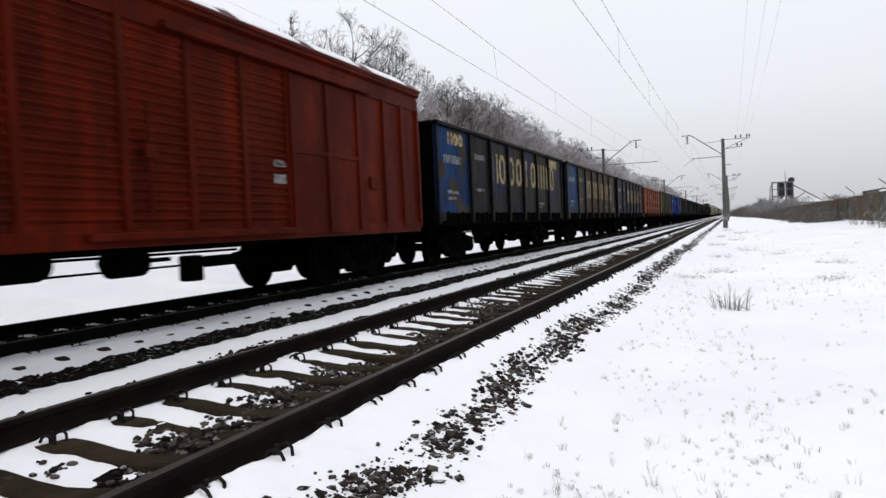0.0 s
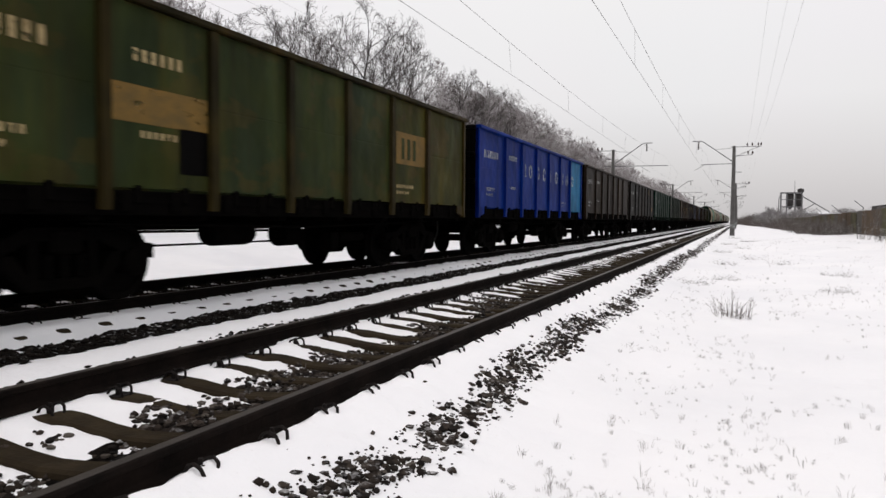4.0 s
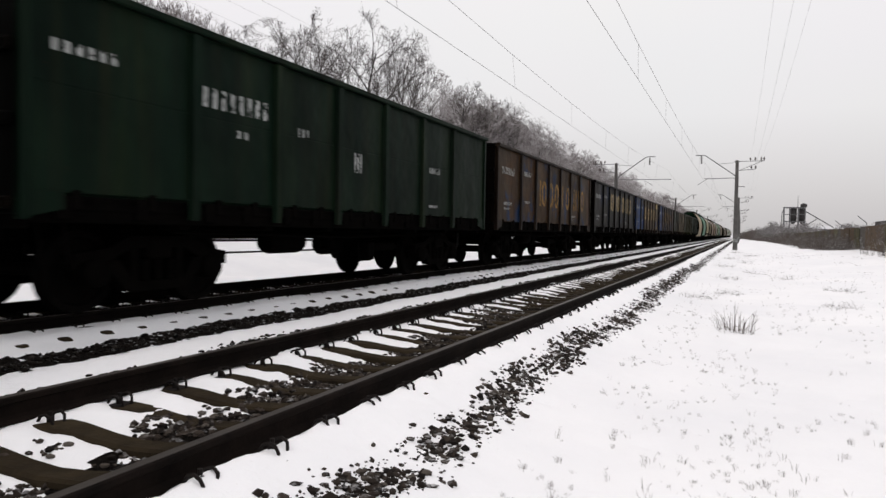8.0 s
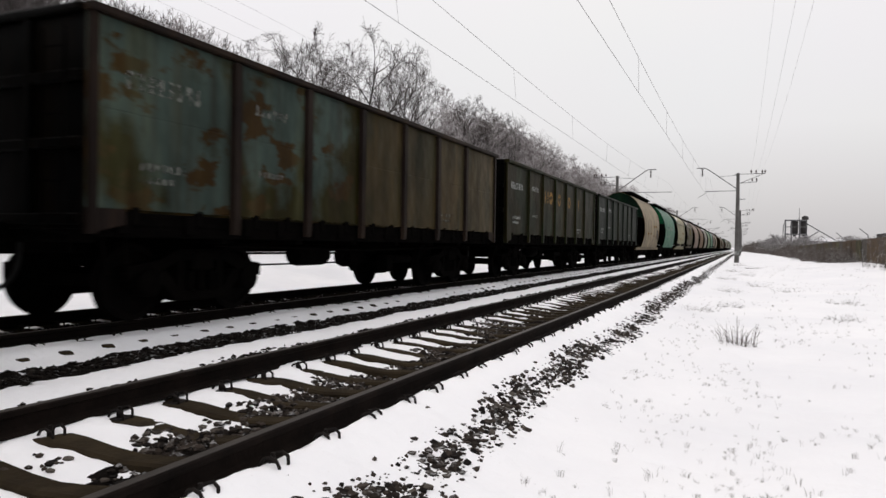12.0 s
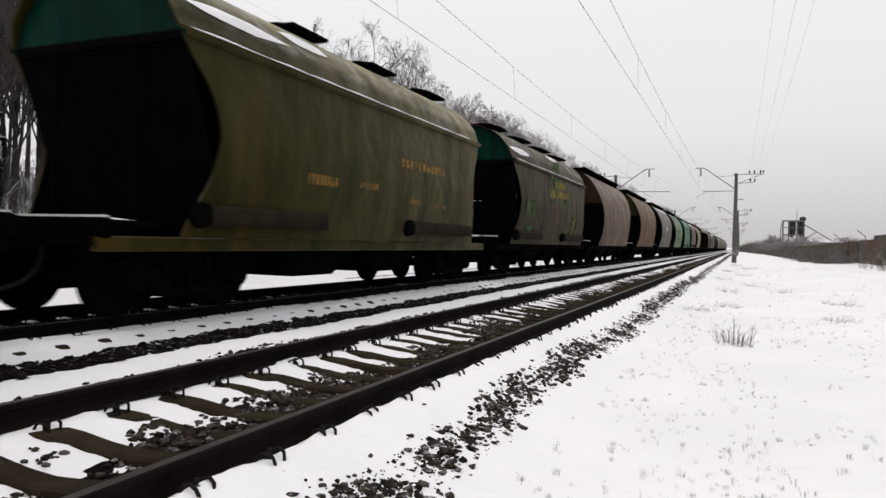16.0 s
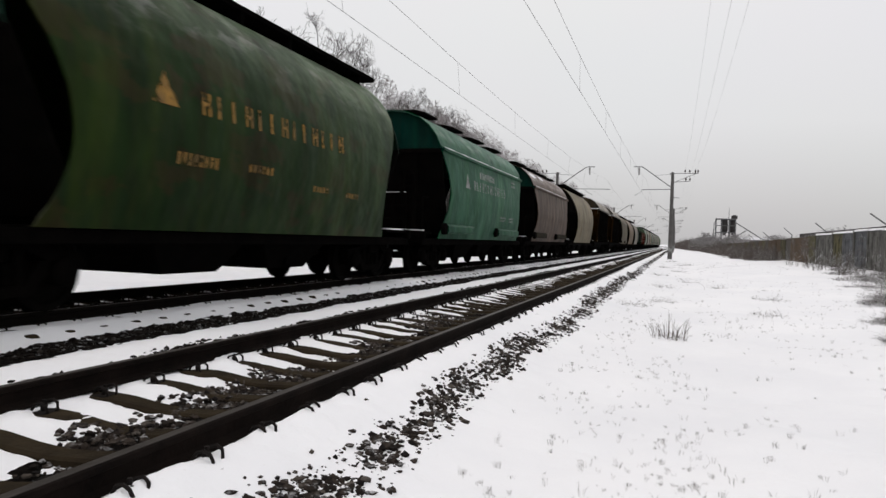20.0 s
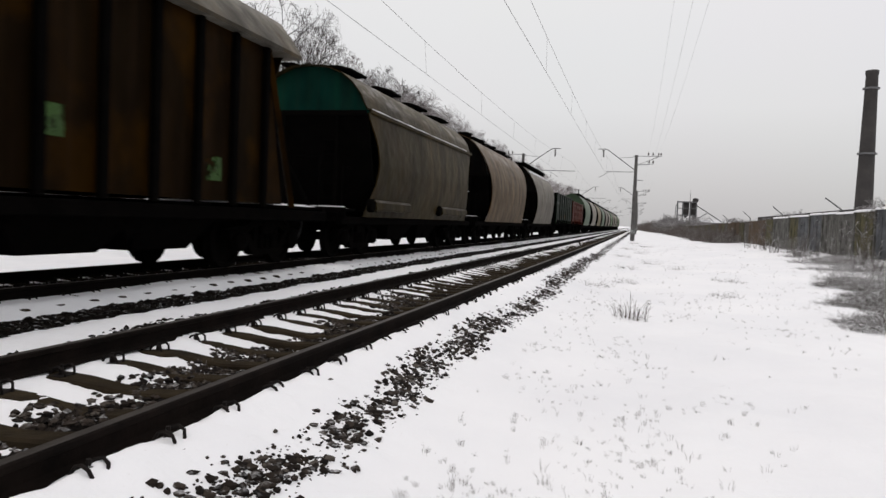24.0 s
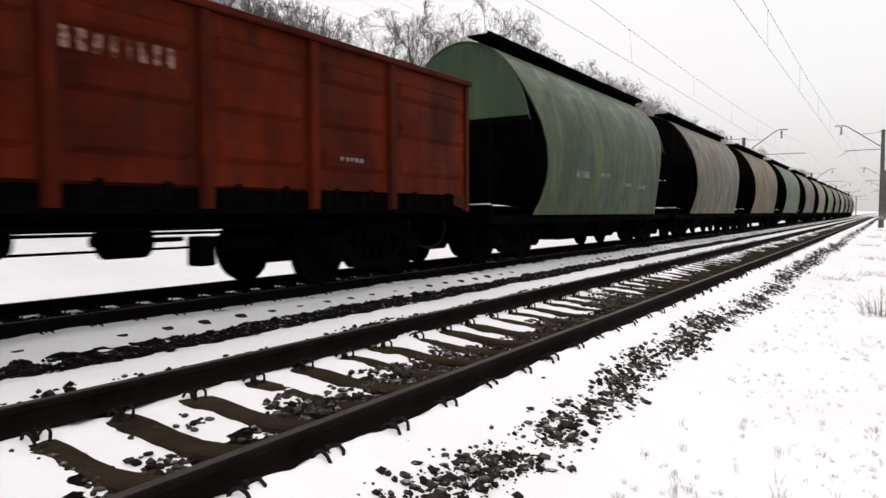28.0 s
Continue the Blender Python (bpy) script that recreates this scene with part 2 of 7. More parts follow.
CONCRETE = plain("weathered_mast_concrete", (0.13, 0.125, 0.12), (0.07, 0.068, 0.066), 0.9, 0.0, 1.5, 0.3)
GALV = plain("grey_galvanised_steel", (0.11, 0.11, 0.115), (0.07, 0.07, 0.072), 0.5, 0.6, 4.0, 0.1)
WIREM = plain("dark_copper_wire", (0.30, 0.295, 0.295), (0.22, 0.215, 0.215), 0.6, 0.3, 4.0, 0.0)
CHANNEL = plain("grimy_gate_steel", (0.026, 0.021, 0.012), (0.010, 0.009, 0.006), 0.8, 0.0, 3.0, 0.3, jitter=5.0, spec=0.05)
PORCELAIN = plain("brown_insulator_glaze", (0.05, 0.03, 0.025), (0.03, 0.02, 0.018), 0.3, 0.0, 8.0, 0.0)
# Paler than the near twigs: distance haze is put into the colour, under rime.
FARTWIG = frosted("hazed_far_twigs", (0.20, 0.178, 0.176), (0.50, 0.48, 0.487), amount=0.44, scale=0.8)
OLDTWIG = frosted("dark_old_twigs", (0.055, 0.046, 0.043), (0.17, 0.16, 0.163), amount=0.30, scale=0.8)
BARK = frosted("frosted_bark", (0.030, 0.026, 0.023), amount=0.10)
TWIG = frosted("rimed_twigs", (0.062, 0.052, 0.050), (0.21, 0.20, 0.203), amount=0.34, scale=0.8)
FENCEC = plain("stained_fence_concrete", (0.14, 0.137, 0.125), (0.028, 0.027, 0.024), 0.9, 0.0, 1.7, 0.4, jitter=11.0)
FENCEB = plain("blue_grey_fence_concrete", (0.115, 0.122, 0.132), (0.030, 0.030, 0.031), 0.9, 0.0, 1.3, 0.4, jitter=11.0)
FENCEO = plain("mossy_brown_fence_concrete", (0.095, 0.085, 0.038), (0.030, 0.029, 0.018), 0.9, 0.0, 1.5, 0.4, jitter=11.0)
RIME = frosted("hoary_bush_twigs", (0.13, 0.12, 0.118), (0.42, 0.41, 0.42), amount=0.42, scale=1.2)
FENCER = plain("rusty_fence_sheet", (0.095, 0.058, 0.028), (0.034, 0.027, 0.021), 0.85, 0.0, 2.2, 0.3, jitter=11.0)
DRYGRASS = plain("dry_winter_grass", (0.165, 0.148, 0.132), (0.095, 0.086, 0.077), 0.9, 0.0, 9.0, 0.1, jitter=4.0)
SCRUB = frosted("snowy_scrub_stems", (0.060, 0.050, 0.043), (0.70, 0.70, 0.71), amount=0.46, scale=2.6)
STACK = plain("sooty_chimney_brick", (0.06, 0.055, 0.053), (0.035, 0.033, 0.033), 0.9, 0.0, 0.4, 0.3)
FENCEG = plain("weathered_fence_boards", (0.095, 0.085, 0.072), (0.038, 0.035, 0.031), 0.9, 0.0, 1.8, 0.3, jitter=11.0)
# Grey steel lightened for the far works: haze is put into its colour.
WORKS = plain("hazed_works_steel", (0.17, 0.17, 0.175), (0.11, 0.11, 0.115), 0.7, 0.2, 0.6, 0.2)


def stencil_paint(name, c, c2, worn=0.42, size=9.0):
    """Sign paint that has flaked off in places, so that the sheet shows through."""
    m = plain(name, c, c2, 0.7, 0.0, 3.0, 0.1, jitter=6.0)
    nt = m.node_tree
    v = coords(nt, jitter=3.0)
    flakes = noise_tex(nt, v, size, 6.0, 0.7)
    nt.links.new(ramp(nt, flakes, ((worn - 0.05, 0.0), (worn + 0.03, 1.0))), nt.nodes["Principled BSDF"].inputs["Alpha"])
    return m


CREAM = stencil_paint("cream_stencil_paint", (0.44, 0.34, 0.17), (0.22, 0.155, 0.07))
WHITE = stencil_paint("white_stencil_paint", (0.40, 0.41, 0.40), (0.15, 0.16, 0.155), 0.46)
YELLOW = stencil_paint("yellow_stencil_paint", (0.30, 0.16, 0.028), (0.11, 0.07, 0.024), 0.45)
GREENP = stencil_paint("bright_green_notice_paint", (0.034, 0.082, 0.014), (0.022, 0.046, 0.010), 0.50, 2.2)
ACID = stencil_paint("yellow_green_spray_paint", (0.24, 0.17, 0.015), (0.09, 0.085, 0.012), 0.44, 5.0)
SPRAY = stencil_paint("sprayed_yellow_green_paint", (0.075, 0.080, 0.012), (0.040, 0.040, 0.010), 0.47, 1.6)
GOLD = stencil_paint("faded_gold_paint", (0.165, 0.092, 0.015), (0.085, 0.056, 0.014), 0.36, 3.0)
DISCB = stencil_paint("blue_disc_paint", (0.006, 0.026, 0.10), (0.008, 0.020, 0.06), 0.38)
GREYP = stencil_paint("faint_grey_stencil_paint", (0.15, 0.155, 0.14), (0.07, 0.07, 0.06), 0.52, 7.0)
FADED = stencil_paint("faded_pink_stencil_paint", (0.26, 0.15, 0.115), (0.15, 0.060, 0.038), 0.50, 7.0)
SHRUB = frosted("rimed_undergrowth", (0.055, 0.048, 0.047), (0.50, 0.50, 0.51), amount=0.30, scale=2.2)
THICK = frosted("grey_thicket_stems", (0.080, 0.066, 0.058), (0.40, 0.39, 0.39), amount=0.24, scale=1.2)
# ---- mesh helpers ----
MESHES = {}


def mesh(key, build):
    """A mesh made once and shared: build(verts, faces) fills two lists."""
    if key not in MESHES:
        vs, fs = [], []
        build(vs, fs)
        me = bpy.data.meshes.new(key)
        me.from_pydata(vs, [], fs)
        me.validate()
        me.materials.append(None)
        MESHES[key] = me
    return MESHES[key]


def part(name, me, material, parent=None, at=None, label=""):
    """Links a mesh as one object, with its own material slot, under a thing or part."""
    ob = new(name, me)
    ob.parent = parent
    if at is not None:
        ob.matrix_basis = at
    ob.material_slots[0].link = "OBJECT"
    ob.material_slots[0].material = material
    if label:
        ob["label"] = label
    return ob


def smooth(me, degrees=40):
    """Rounded shading where faces meet at a small angle."""
    me.shade_smooth()
    bm = bmesh.new()
    bm.from_mesh(me)
    for e in bm.edges:
        e.smooth = len(e.link_faces) == 2 and e.calc_face_angle(0) < radians(degrees)
    bm.to_mesh(me)
    bm.free()
    return me


def box(vs, fs, x0, x1, y0, y1, z0, z1, b=0.0):
    """A box, its upright and long edges chamfered by b."""
    n = len(vs)
    if b <= 0:
        vs += [(x, y, z) for z in (z0, z1) for x, y in ((x0, y0), (x1, y0), (x1, y1), (x0, y1))]
        fs += [(n, n + 3, n + 2, n + 1), (n + 4, n + 5, n + 6, n + 7)]
        fs += [(n + i, n + (i + 1) % 4, n + 4 + (i + 1) % 4, n + 4 + i) for i in range(4)]
        return
    ring = [(x0 + b, y0), (x1 - b, y0), (x1, y0 + b), (x1, y1 - b), (x1 - b, y1), (x0 + b, y1), (x0, y1 - b), (x0, y0 + b)]
    cx, cy = (x0 + x1) / 2, (y0 + y1) / 2
    sx, sy = (x1 - x0 - 2 * b) / max(x1 - x0, 1e-6), (y1 - y0 - 2 * b) / max(y1 - y0, 1e-6)
    for z, k in ((z0, 1), (z0 + b, 0), (z1 - b, 0), (z1, 1)):
        vs += [(cx + (x - cx) * (sx if k else 1), cy + (y - cy) * (sy if k else 1), z) for x, y in ring]
    for r in range(3):
        fs += [(n + r * 8 + i, n + r * 8 + (i + 1) % 8, n + r * 8 + 8 + (i + 1) % 8, n + r * 8 + 8 + i) for i in range(8)]
    fs += [tuple(n + 7 - i for i in range(8)), tuple(n + 24 + i for i in range(8))]


def tube(vs, fs, pts, rad, sides=6, cap=True):
    """A tube along points; rad is one radius or one for each point."""
    pts = [Vector(p) for p in pts]
    rads = rad if isinstance(rad, (list, tuple)) else [rad] * len(pts)
    n = len(vs)
    side = None
    for i, p in enumerate(pts):
        d = (pts[min(i + 1, len(pts) - 1)] - pts[max(i - 1, 0)]).normalized()
        if side is None:
            side = d.cross(Vector((0, 0, 1)) if abs(d.z) < 0.9 else Vector((1, 0, 0))).normalized()
        else:
            side = (side - d * side.dot(d)).normalized()
        up = d.cross(side)
        for k in range(sides):
            a = 2 * math.pi * k / sides
            vs.append(tuple(p + (side * math.cos(a) + up * math.sin(a)) * rads[i]))
    for i in range(len(pts) - 1):
        for k in range(sides):
            a, b = n + i * sides + k, n + i * sides + (k + 1) % sides
            fs.append((a, b, b + sides, a + sides))
    if cap:
        fs.append(tuple(n + sides - 1 - k for k in range(sides)))
        fs.append(tuple(n + (len(pts) - 1) * sides + k for k in range(sides)))


def lathe(vs, fs, prof, axis="z", sides=20, at=(0, 0, 0)):
    """Turns a profile of (radius, height) about an axis."""
    n = len(vs)
    for r, h in prof:
        for k in range(sides):
            a = 2 * math.pi * k / sides
            u, v = r * math.cos(a), r * math.sin(a)
            q = {"x": (h, u, v), "y": (v, h, u), "z": (u, v, h)}[axis]
            vs.append((at[0] + q[0], at[1] + q[1], at[2] + q[2]))
    for i in range(len(prof) - 1):
        for k in range(sides):
            a, b = n + i * sides + k, n + i * sides + (k + 1) % sides
            fs.append((a, b, b + sides, a + sides))
    fs.append(tuple(n + sides - 1 - k for k in range(sides)))
    fs.append(tuple(n + (len(prof) - 1) * sides + k for k in range(sides)))


def sweep(vs, fs, prof, y0, y1, closed=True, caps=True):
    """Extrudes a profile of (x, z) along y."""
    n, m = len(vs), len(prof)
    vs += [(x, y0, z) for x, z in prof] + [(x, y1, z) for x, z in prof]
    for i in range(m if closed else m - 1):
        j = (i + 1) % m
        fs.append((n + i, n + j, n + m + j, n + m + i))
    if caps and closed:
        fs.append(tuple(n + m - 1 - i for i in range(m)))
        fs.append(tuple(n + m + i for i in range(m)))


def plate(vs, fs, quad, thick):
    """A flat plate through corners, given thickness along its normal."""
    q = [Vector(p) for p in quad]
    nrm = (q[1] - q[0]).cross(q[2] - q[0]).normalized() * thick
    n, m = len(vs), len(q)
    vs += [tuple(p) for p in q] + [tuple(p + nrm) for p in q]
    fs += [tuple(n + m - 1 - i for i in range(m)), tuple(n + m + i for i in range(m))]
    fs += [(n + i, n + (i + 1) % m, n + m + (i + 1) % m, n + m + i) for i in range(m)]


def thing(name, label, category, group="", kind="", at=None):
    ob = new(name)
    ob.empty_display_size = 0.3
    if at is not None:
        ob.matrix_basis = at
    return tagged(ob, label, category, group, kind)
# ---- the ground: one sheet of snow ----
AXIS = -4.65          # axis of the far track
PITCH, FIRST = 0.4995, 2.397   # sleepers of the near track


def lattice(x, y, seed):
    xi, yi = np.floor(x).astype(np.int64), np.floor(y).astype(np.int64)
    fx, fy = x - xi, y - yi
    fx, fy = fx * fx * (3 - 2 * fx), fy * fy * (3 - 2 * fy)

    def h(a, b):
        n = (a * 374761393 + b * 668265263 + seed * 974711) & 0x7FFFFFFF
        n = ((n ^ (n >> 13)) * 1274126177) & 0x7FFFFFFF
        return ((n ^ (n >> 16)) & 0xFFFF) / 65535.0

    return (h(xi, yi) * (1 - fx) + h(xi + 1, yi) * fx) * (1 - fy) + (h(xi, yi + 1) * (1 - fx) + h(xi + 1, yi + 1) * fx) * fy


def fbm(x, y, scale, seed=1, octaves=3):
    x, y = np.asarray(x, float), np.asarray(y, float)
    return sum((lattice(x * scale * 2**o, y * scale * 2**o, seed + o) - 0.5) / 2**o for o in range(octaves))


LIE_X = (-2500, -300, -60, -40, -24, -15, -11, -7.2, -6.3, -5.85, -5.5, -3.90, -3.78, -3.68, -3.54, -3.45, -3.33, -3.22, -3.1, -2.65, -2.2, -1.9, -0.95, -0.86,
         0.86, 0.95, 1.15, 1.42, 1.8, 2.3, 3.5, 6, 8.5, 11, 13, 16, 60, 2500)
LIE_Z = (14, 14, 8.0, 5.2, 2.4, 0.3, -0.45, -0.42, -0.30, -0.15, -0.19, -0.19, -0.115, -0.132, -0.130, -0.13, -0.155, -0.185, -0.205, -0.25, -0.20, -0.135, -0.105, -0.15,
         -0.15, -0.095, -0.15, -0.275, -0.39, -0.46, -0.5, -0.44, -0.32, -0.18, -0.02, 0.1, 0.1, 0.1)


def lie(x, y):
    """Height of the snow, rail tops at zero."""
    x, y = np.asarray(x, float), np.asarray(y, float)
    z = np.interp(x, LIE_X, LIE_Z)
    far = np.clip((np.abs(y) - 200) / 900, 0, 1)
    z = np.where(x < -11, z * (1 - 0.75 * far), z)
    bed = np.clip(1.0 - np.abs(x) / 0.84, 0, 1) > 0
    bay = np.cos((y - FIRST) / PITCH * 2 * math.pi)
    left = np.clip((-0.05 - x) / 0.4, 0, 1) * np.clip((x + 0.70) / 0.1, 0, 1)
    four = np.interp(x, (-0.84, -0.72, -0.62, -0.45, -0.22, 0.0, 0.6, 0.84), (-0.15, -0.158, -0.172, -0.19, -0.218, -0.248, -0.255, -0.245))
    z = np.where(bed, four - left * 0.022 * bay + 0.03 * fbm(x, y, 5.0, 4), z)
    rough = (0.012 + 0.02 * (np.abs(x - 1.3) < 0.5)) * fbm(x, y, 6.0, 9) + 0.03 * fbm(x, y, 1.3, 12)
    field = np.clip((x - 1.6) / 1.5, 0, 1) + np.clip((-7 - x) / 2, 0, 1)
    z = z + rough + field * (0.10 * fbm(x, y, 0.5, 21) + 0.05 * fbm(x, y, 2.2, 25))
    hill = np.clip((-14 - x) / 20, 0, 1) + np.clip((x - 9) / 10, 0, 1) * 0.3
    return z + hill * 2.4 * fbm(x, y, 0.05, 31)


def grid_lines(marks):
    out = []
    for (a, b, n) in marks:
        out += list(np.linspace(a, b, n, endpoint=False))
    return np.array(out + [marks[-1][1]])


def build_ground():
    gx = grid_lines(((-2500, -300, 6), (-300, -60, 10), (-60, -12, 40), (-12, -6.4, 30), (-6.4, -1.0, 90), (-1.0, 1.0, 40), (1.0, 2.6, 40), (2.6, 9, 70), (9, 30, 30), (30, 120, 10), (120, 2500, 6)))
    gy = grid_lines(((-600, -40, 10), (-40, -9, 50), (-9, 1, 150), (1, 16, 300), (16, 45, 290), (45, 110, 200), (110, 400, 150), (400, 3000, 20)))
    X, Y = np.meshgrid(gx, gy)
    Z = lie(X, Y)
    n = len(gx)
    i = (np.arange(len(gy) - 1)[:, None] * n + np.arange(n - 1)[None]).ravel()
    me = bpy.data.meshes.new("ground")
    me.from_pydata(np.stack([X.ravel(), Y.ravel(), Z.ravel()], 1).tolist(), [], np.stack([i, i + 1, i + n + 1, i + n], 1).tolist())
    me.materials.append(None)
    me.shade_smooth()
    ob = part("ground", me, SNOW)
    tagged(ob, "snow-covered level ground rising to a wooded bank", "snowy ground", kind="structure")


build_ground()


# ---- the two tracks ----
HEAD = [(-0.0375, -0.008), (-0.030, 0.0), (0.030, 0.0), (0.0375, -0.008), (0.0375, -0.035), (0.012, -0.048), (0.009, -0.115), (0.03, -0.132), (0.070, -0.142),
        (0.070, -0.152), (-0.070, -0.152), (-0.070, -0.142), (-0.03, -0.132), (-0.009, -0.115), (-0.012, -0.048), (-0.0375, -0.035)]


def sleeper_mesh(vs, fs):
    """A concrete sleeper: high at the rail seats, waisted and lower between them."""
    n = len(vs)
    st = [(-1.35, -0.36, 0.10), (-1.2, -0.21, 0.11), (-1.07, -0.142, 0.12), (-0.86, -0.142, 0.12), (-0.79, -0.168, 0.12), (-0.66, -0.170, 0.12), (-0.45, -0.174, 0.105), (-0.2, -0.198, 0.088), (0, -0.21, 0.085),
          (0.2, -0.198, 0.088), (0.45, -0.174, 0.105), (0.66, -0.170, 0.12), (0.79, -0.168, 0.12), (0.86, -0.142, 0.12), (1.07, -0.142, 0.12), (1.2, -0.21, 0.11), (1.35, -0.36, 0.10)]
    for x, z, w in st:
        vs += [(x, -w - 0.02, -0.40), (x, -w, z - 0.015), (x, -w + 0.02, z), (x, w - 0.02, z), (x, w, z - 0.015), (x, w + 0.02, -0.40)]
    for i in range(len(st) - 1):
        for k in range(5):
            a = n + i * 6 + k
            fs.append((a, a + 6, a + 7, a + 1))
    fs.append(tuple(n + k for k in range(6)))
    fs.append(tuple(n + (len(st) - 1) * 6 + 5 - k for k in range(6)))


def long_sleeper_mesh(vs, fs):
    """The far track's sleepers, whose blunt ends stand out of the snow."""
    sleeper_mesh(vs, fs)
    for s in (-1, 1):
        box(vs, fs, min(s * 1.27, s * 1.44), max(s * 1.27, s * 1.44), -0.10, 0.10, -0.40, -0.160, 0.045)


def clip_mesh(vs, fs):
    """A rail fastening: plate, bolt with nut, and two bent spring loops."""
    box(vs, fs, -0.055, 0.06, -0.075, 0.075, -0.20, -0.175, 0.006)
    lathe(vs, fs, ((0.022, -0.18), (0.022, -0.135), (0.012, -0.134), (0.012, -0.105)), "z", 7, (0.0, 0, 0))
    for s in (-1, 1):
        tube(vs, fs, [(-0.05, s * 0.045, -0.165), (-0.02, s * 0.05, -0.125), (0.02, s * 0.055, -0.112), (0.055, s * 0.05, -0.13), (0.065, s * 0.04, -0.165), (0.06, s * 0.035, -0.19)], 0.0095, 5)


def joined(name, me, spots, material, parent, label=""):
    """Many repeats of a small mesh as one object of kind stuff."""
    vs = np.empty(len(me.vertices) * 3)
    me.vertices.foreach_get("co", vs)
    vs = vs.reshape(-1, 3)
    fs = [tuple(p.vertices) for p in me.polygons]
    allv, allf = [], []
    for x, y in spots:
        b = len(allv)
        allv += (vs + (x, y, 0)).tolist()
        allf += [tuple(i + b for i in f) for f in fs]
    m2 = bpy.data.meshes.new(name)
    m2.from_pydata(allv, [], allf)
    m2.materials.append(None)
    ob = part(name, m2, material, parent, None, label)
    ob["kind"] = "stuff"
    return ob


def build_track(x0, first, near):
    t = thing("near_track" if near else "far_track", "railway track of rusty rails on concrete sleepers in snowy ballast", "railway track", kind="structure", at=pose(x0, 0, 0))
    rail = mesh("rail", lambda v, f: sweep(v, f, HEAD, -60, 700))
    top = mesh("running_surface", lambda v, f: sweep(v, f, [(-0.026, 0.0), (-0.024, 0.003), (0.024, 0.003), (0.026, 0.0)], -60, 700))
    for s in (-1, 1):
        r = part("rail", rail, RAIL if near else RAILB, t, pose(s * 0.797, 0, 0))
        part("running_surface", top, RAILTOP, r, None, "worn bright running surface")
    sl = mesh("sleeper", sleeper_mesh) if near else mesh("long_sleeper", long_sleeper_mesh)
    count = 150 if near else 110
    for k in range(-44, count):
        part("sleeper", sl, CONCRETE_S, t, pose(random.uniform(-0.02, 0.02), first + k * PITCH + random.uniform(-0.012, 0.012), random.uniform(-0.008, 0.004), 0, 0, random.uniform(-0.5, 0.5)))
    joined("far_sleepers", sl, [(0, first + k * PITCH) for k in range(count, 420)], CONCRETE_S, t)
    cl = mesh("rail_fastening", clip_mesh)
    spots = []
    for k in range(-40, 130):
        for s in (-1, 1):
            for e in (-1, 1):
                if near and -3 <= k < 60:
                    part("rail_fastening", cl, CLIP, t, pose(s * 0.797 + e * 0.145, first + k * PITCH + random.uniform(-0.02, 0.02), (0.045 if s == e else 0.002) + random.uniform(-0.006, 0.006), 0, 0, (0 if e > 0 else 180) + random.uniform(-6, 6)))
                else:
                    spots.append((s * 0.797 + e * 0.115, first + k * PITCH))
    joined("far_fastenings", cl, spots, CLIP, t)
    return t


build_track(0.0, FIRST, True)
build_track(AXIS, FIRST + 0.21, False)


# ---- ballast stones that show through the snow ----
def stone_shapes(count):
    out = []
    rng = np.random.RandomState(5)
    base = [(0, 0, 1), (0.9, 0, 0.35), (0.28, 0.85, 0.35), (-0.72, 0.53, 0.35), (-0.72, -0.53, 0.35), (0.28, -0.85, 0.35), (0.6, 0.4, -0.6), (-0.2, 0.7, -0.6), (-0.7, 0, -0.6), (-0.2, -0.7, -0.6), (0.6, -0.4, -0.6)]
    faces = [(0, 1, 2), (0, 2, 3), (0, 3, 4), (0, 4, 5), (0, 5, 1), (1, 6, 2), (2, 6, 7), (2, 7, 3), (3, 7, 8), (3, 8, 4), (4, 8, 9), (4, 9, 5), (5, 9, 10), (5, 10, 1), (1, 10, 6)]
    for _ in range(count):
        v = np.array(base) * rng.uniform(0.7, 1.25, (11, 1)) * rng.uniform(0.65, 1.2, 3) * (1, 1, 0.60)
        out.append((v, faces))
    return out


GRIT_STRIPS = ((-0.62, 0.84, -0.010), (1.2, 1.72, -0.046), (-3.02, -2.32, 0.012), (AXIS - 0.8, AXIS + 0.8, -0.01))


def grit_height(X, Y, strip_):
    xa, xb, lift = strip_
    edge = 1 - np.abs((X - (xa + xb) / 2) / ((xb - xa) / 2)) ** 2
    Z = lie(X, Y) + lift - 0.03 + 0.034 * np.clip(edge * 1.6, 0, 1) + 0.06 * fbm(X, Y, 9.0, 77, 3)
    if -1 < xa < 0:
        Z = Z + np.interp(X, (-0.62, -0.24, -0.06, 0.08, 0.8), (-0.05, -0.032, -0.006, 0.008, 0.02))
    return Z


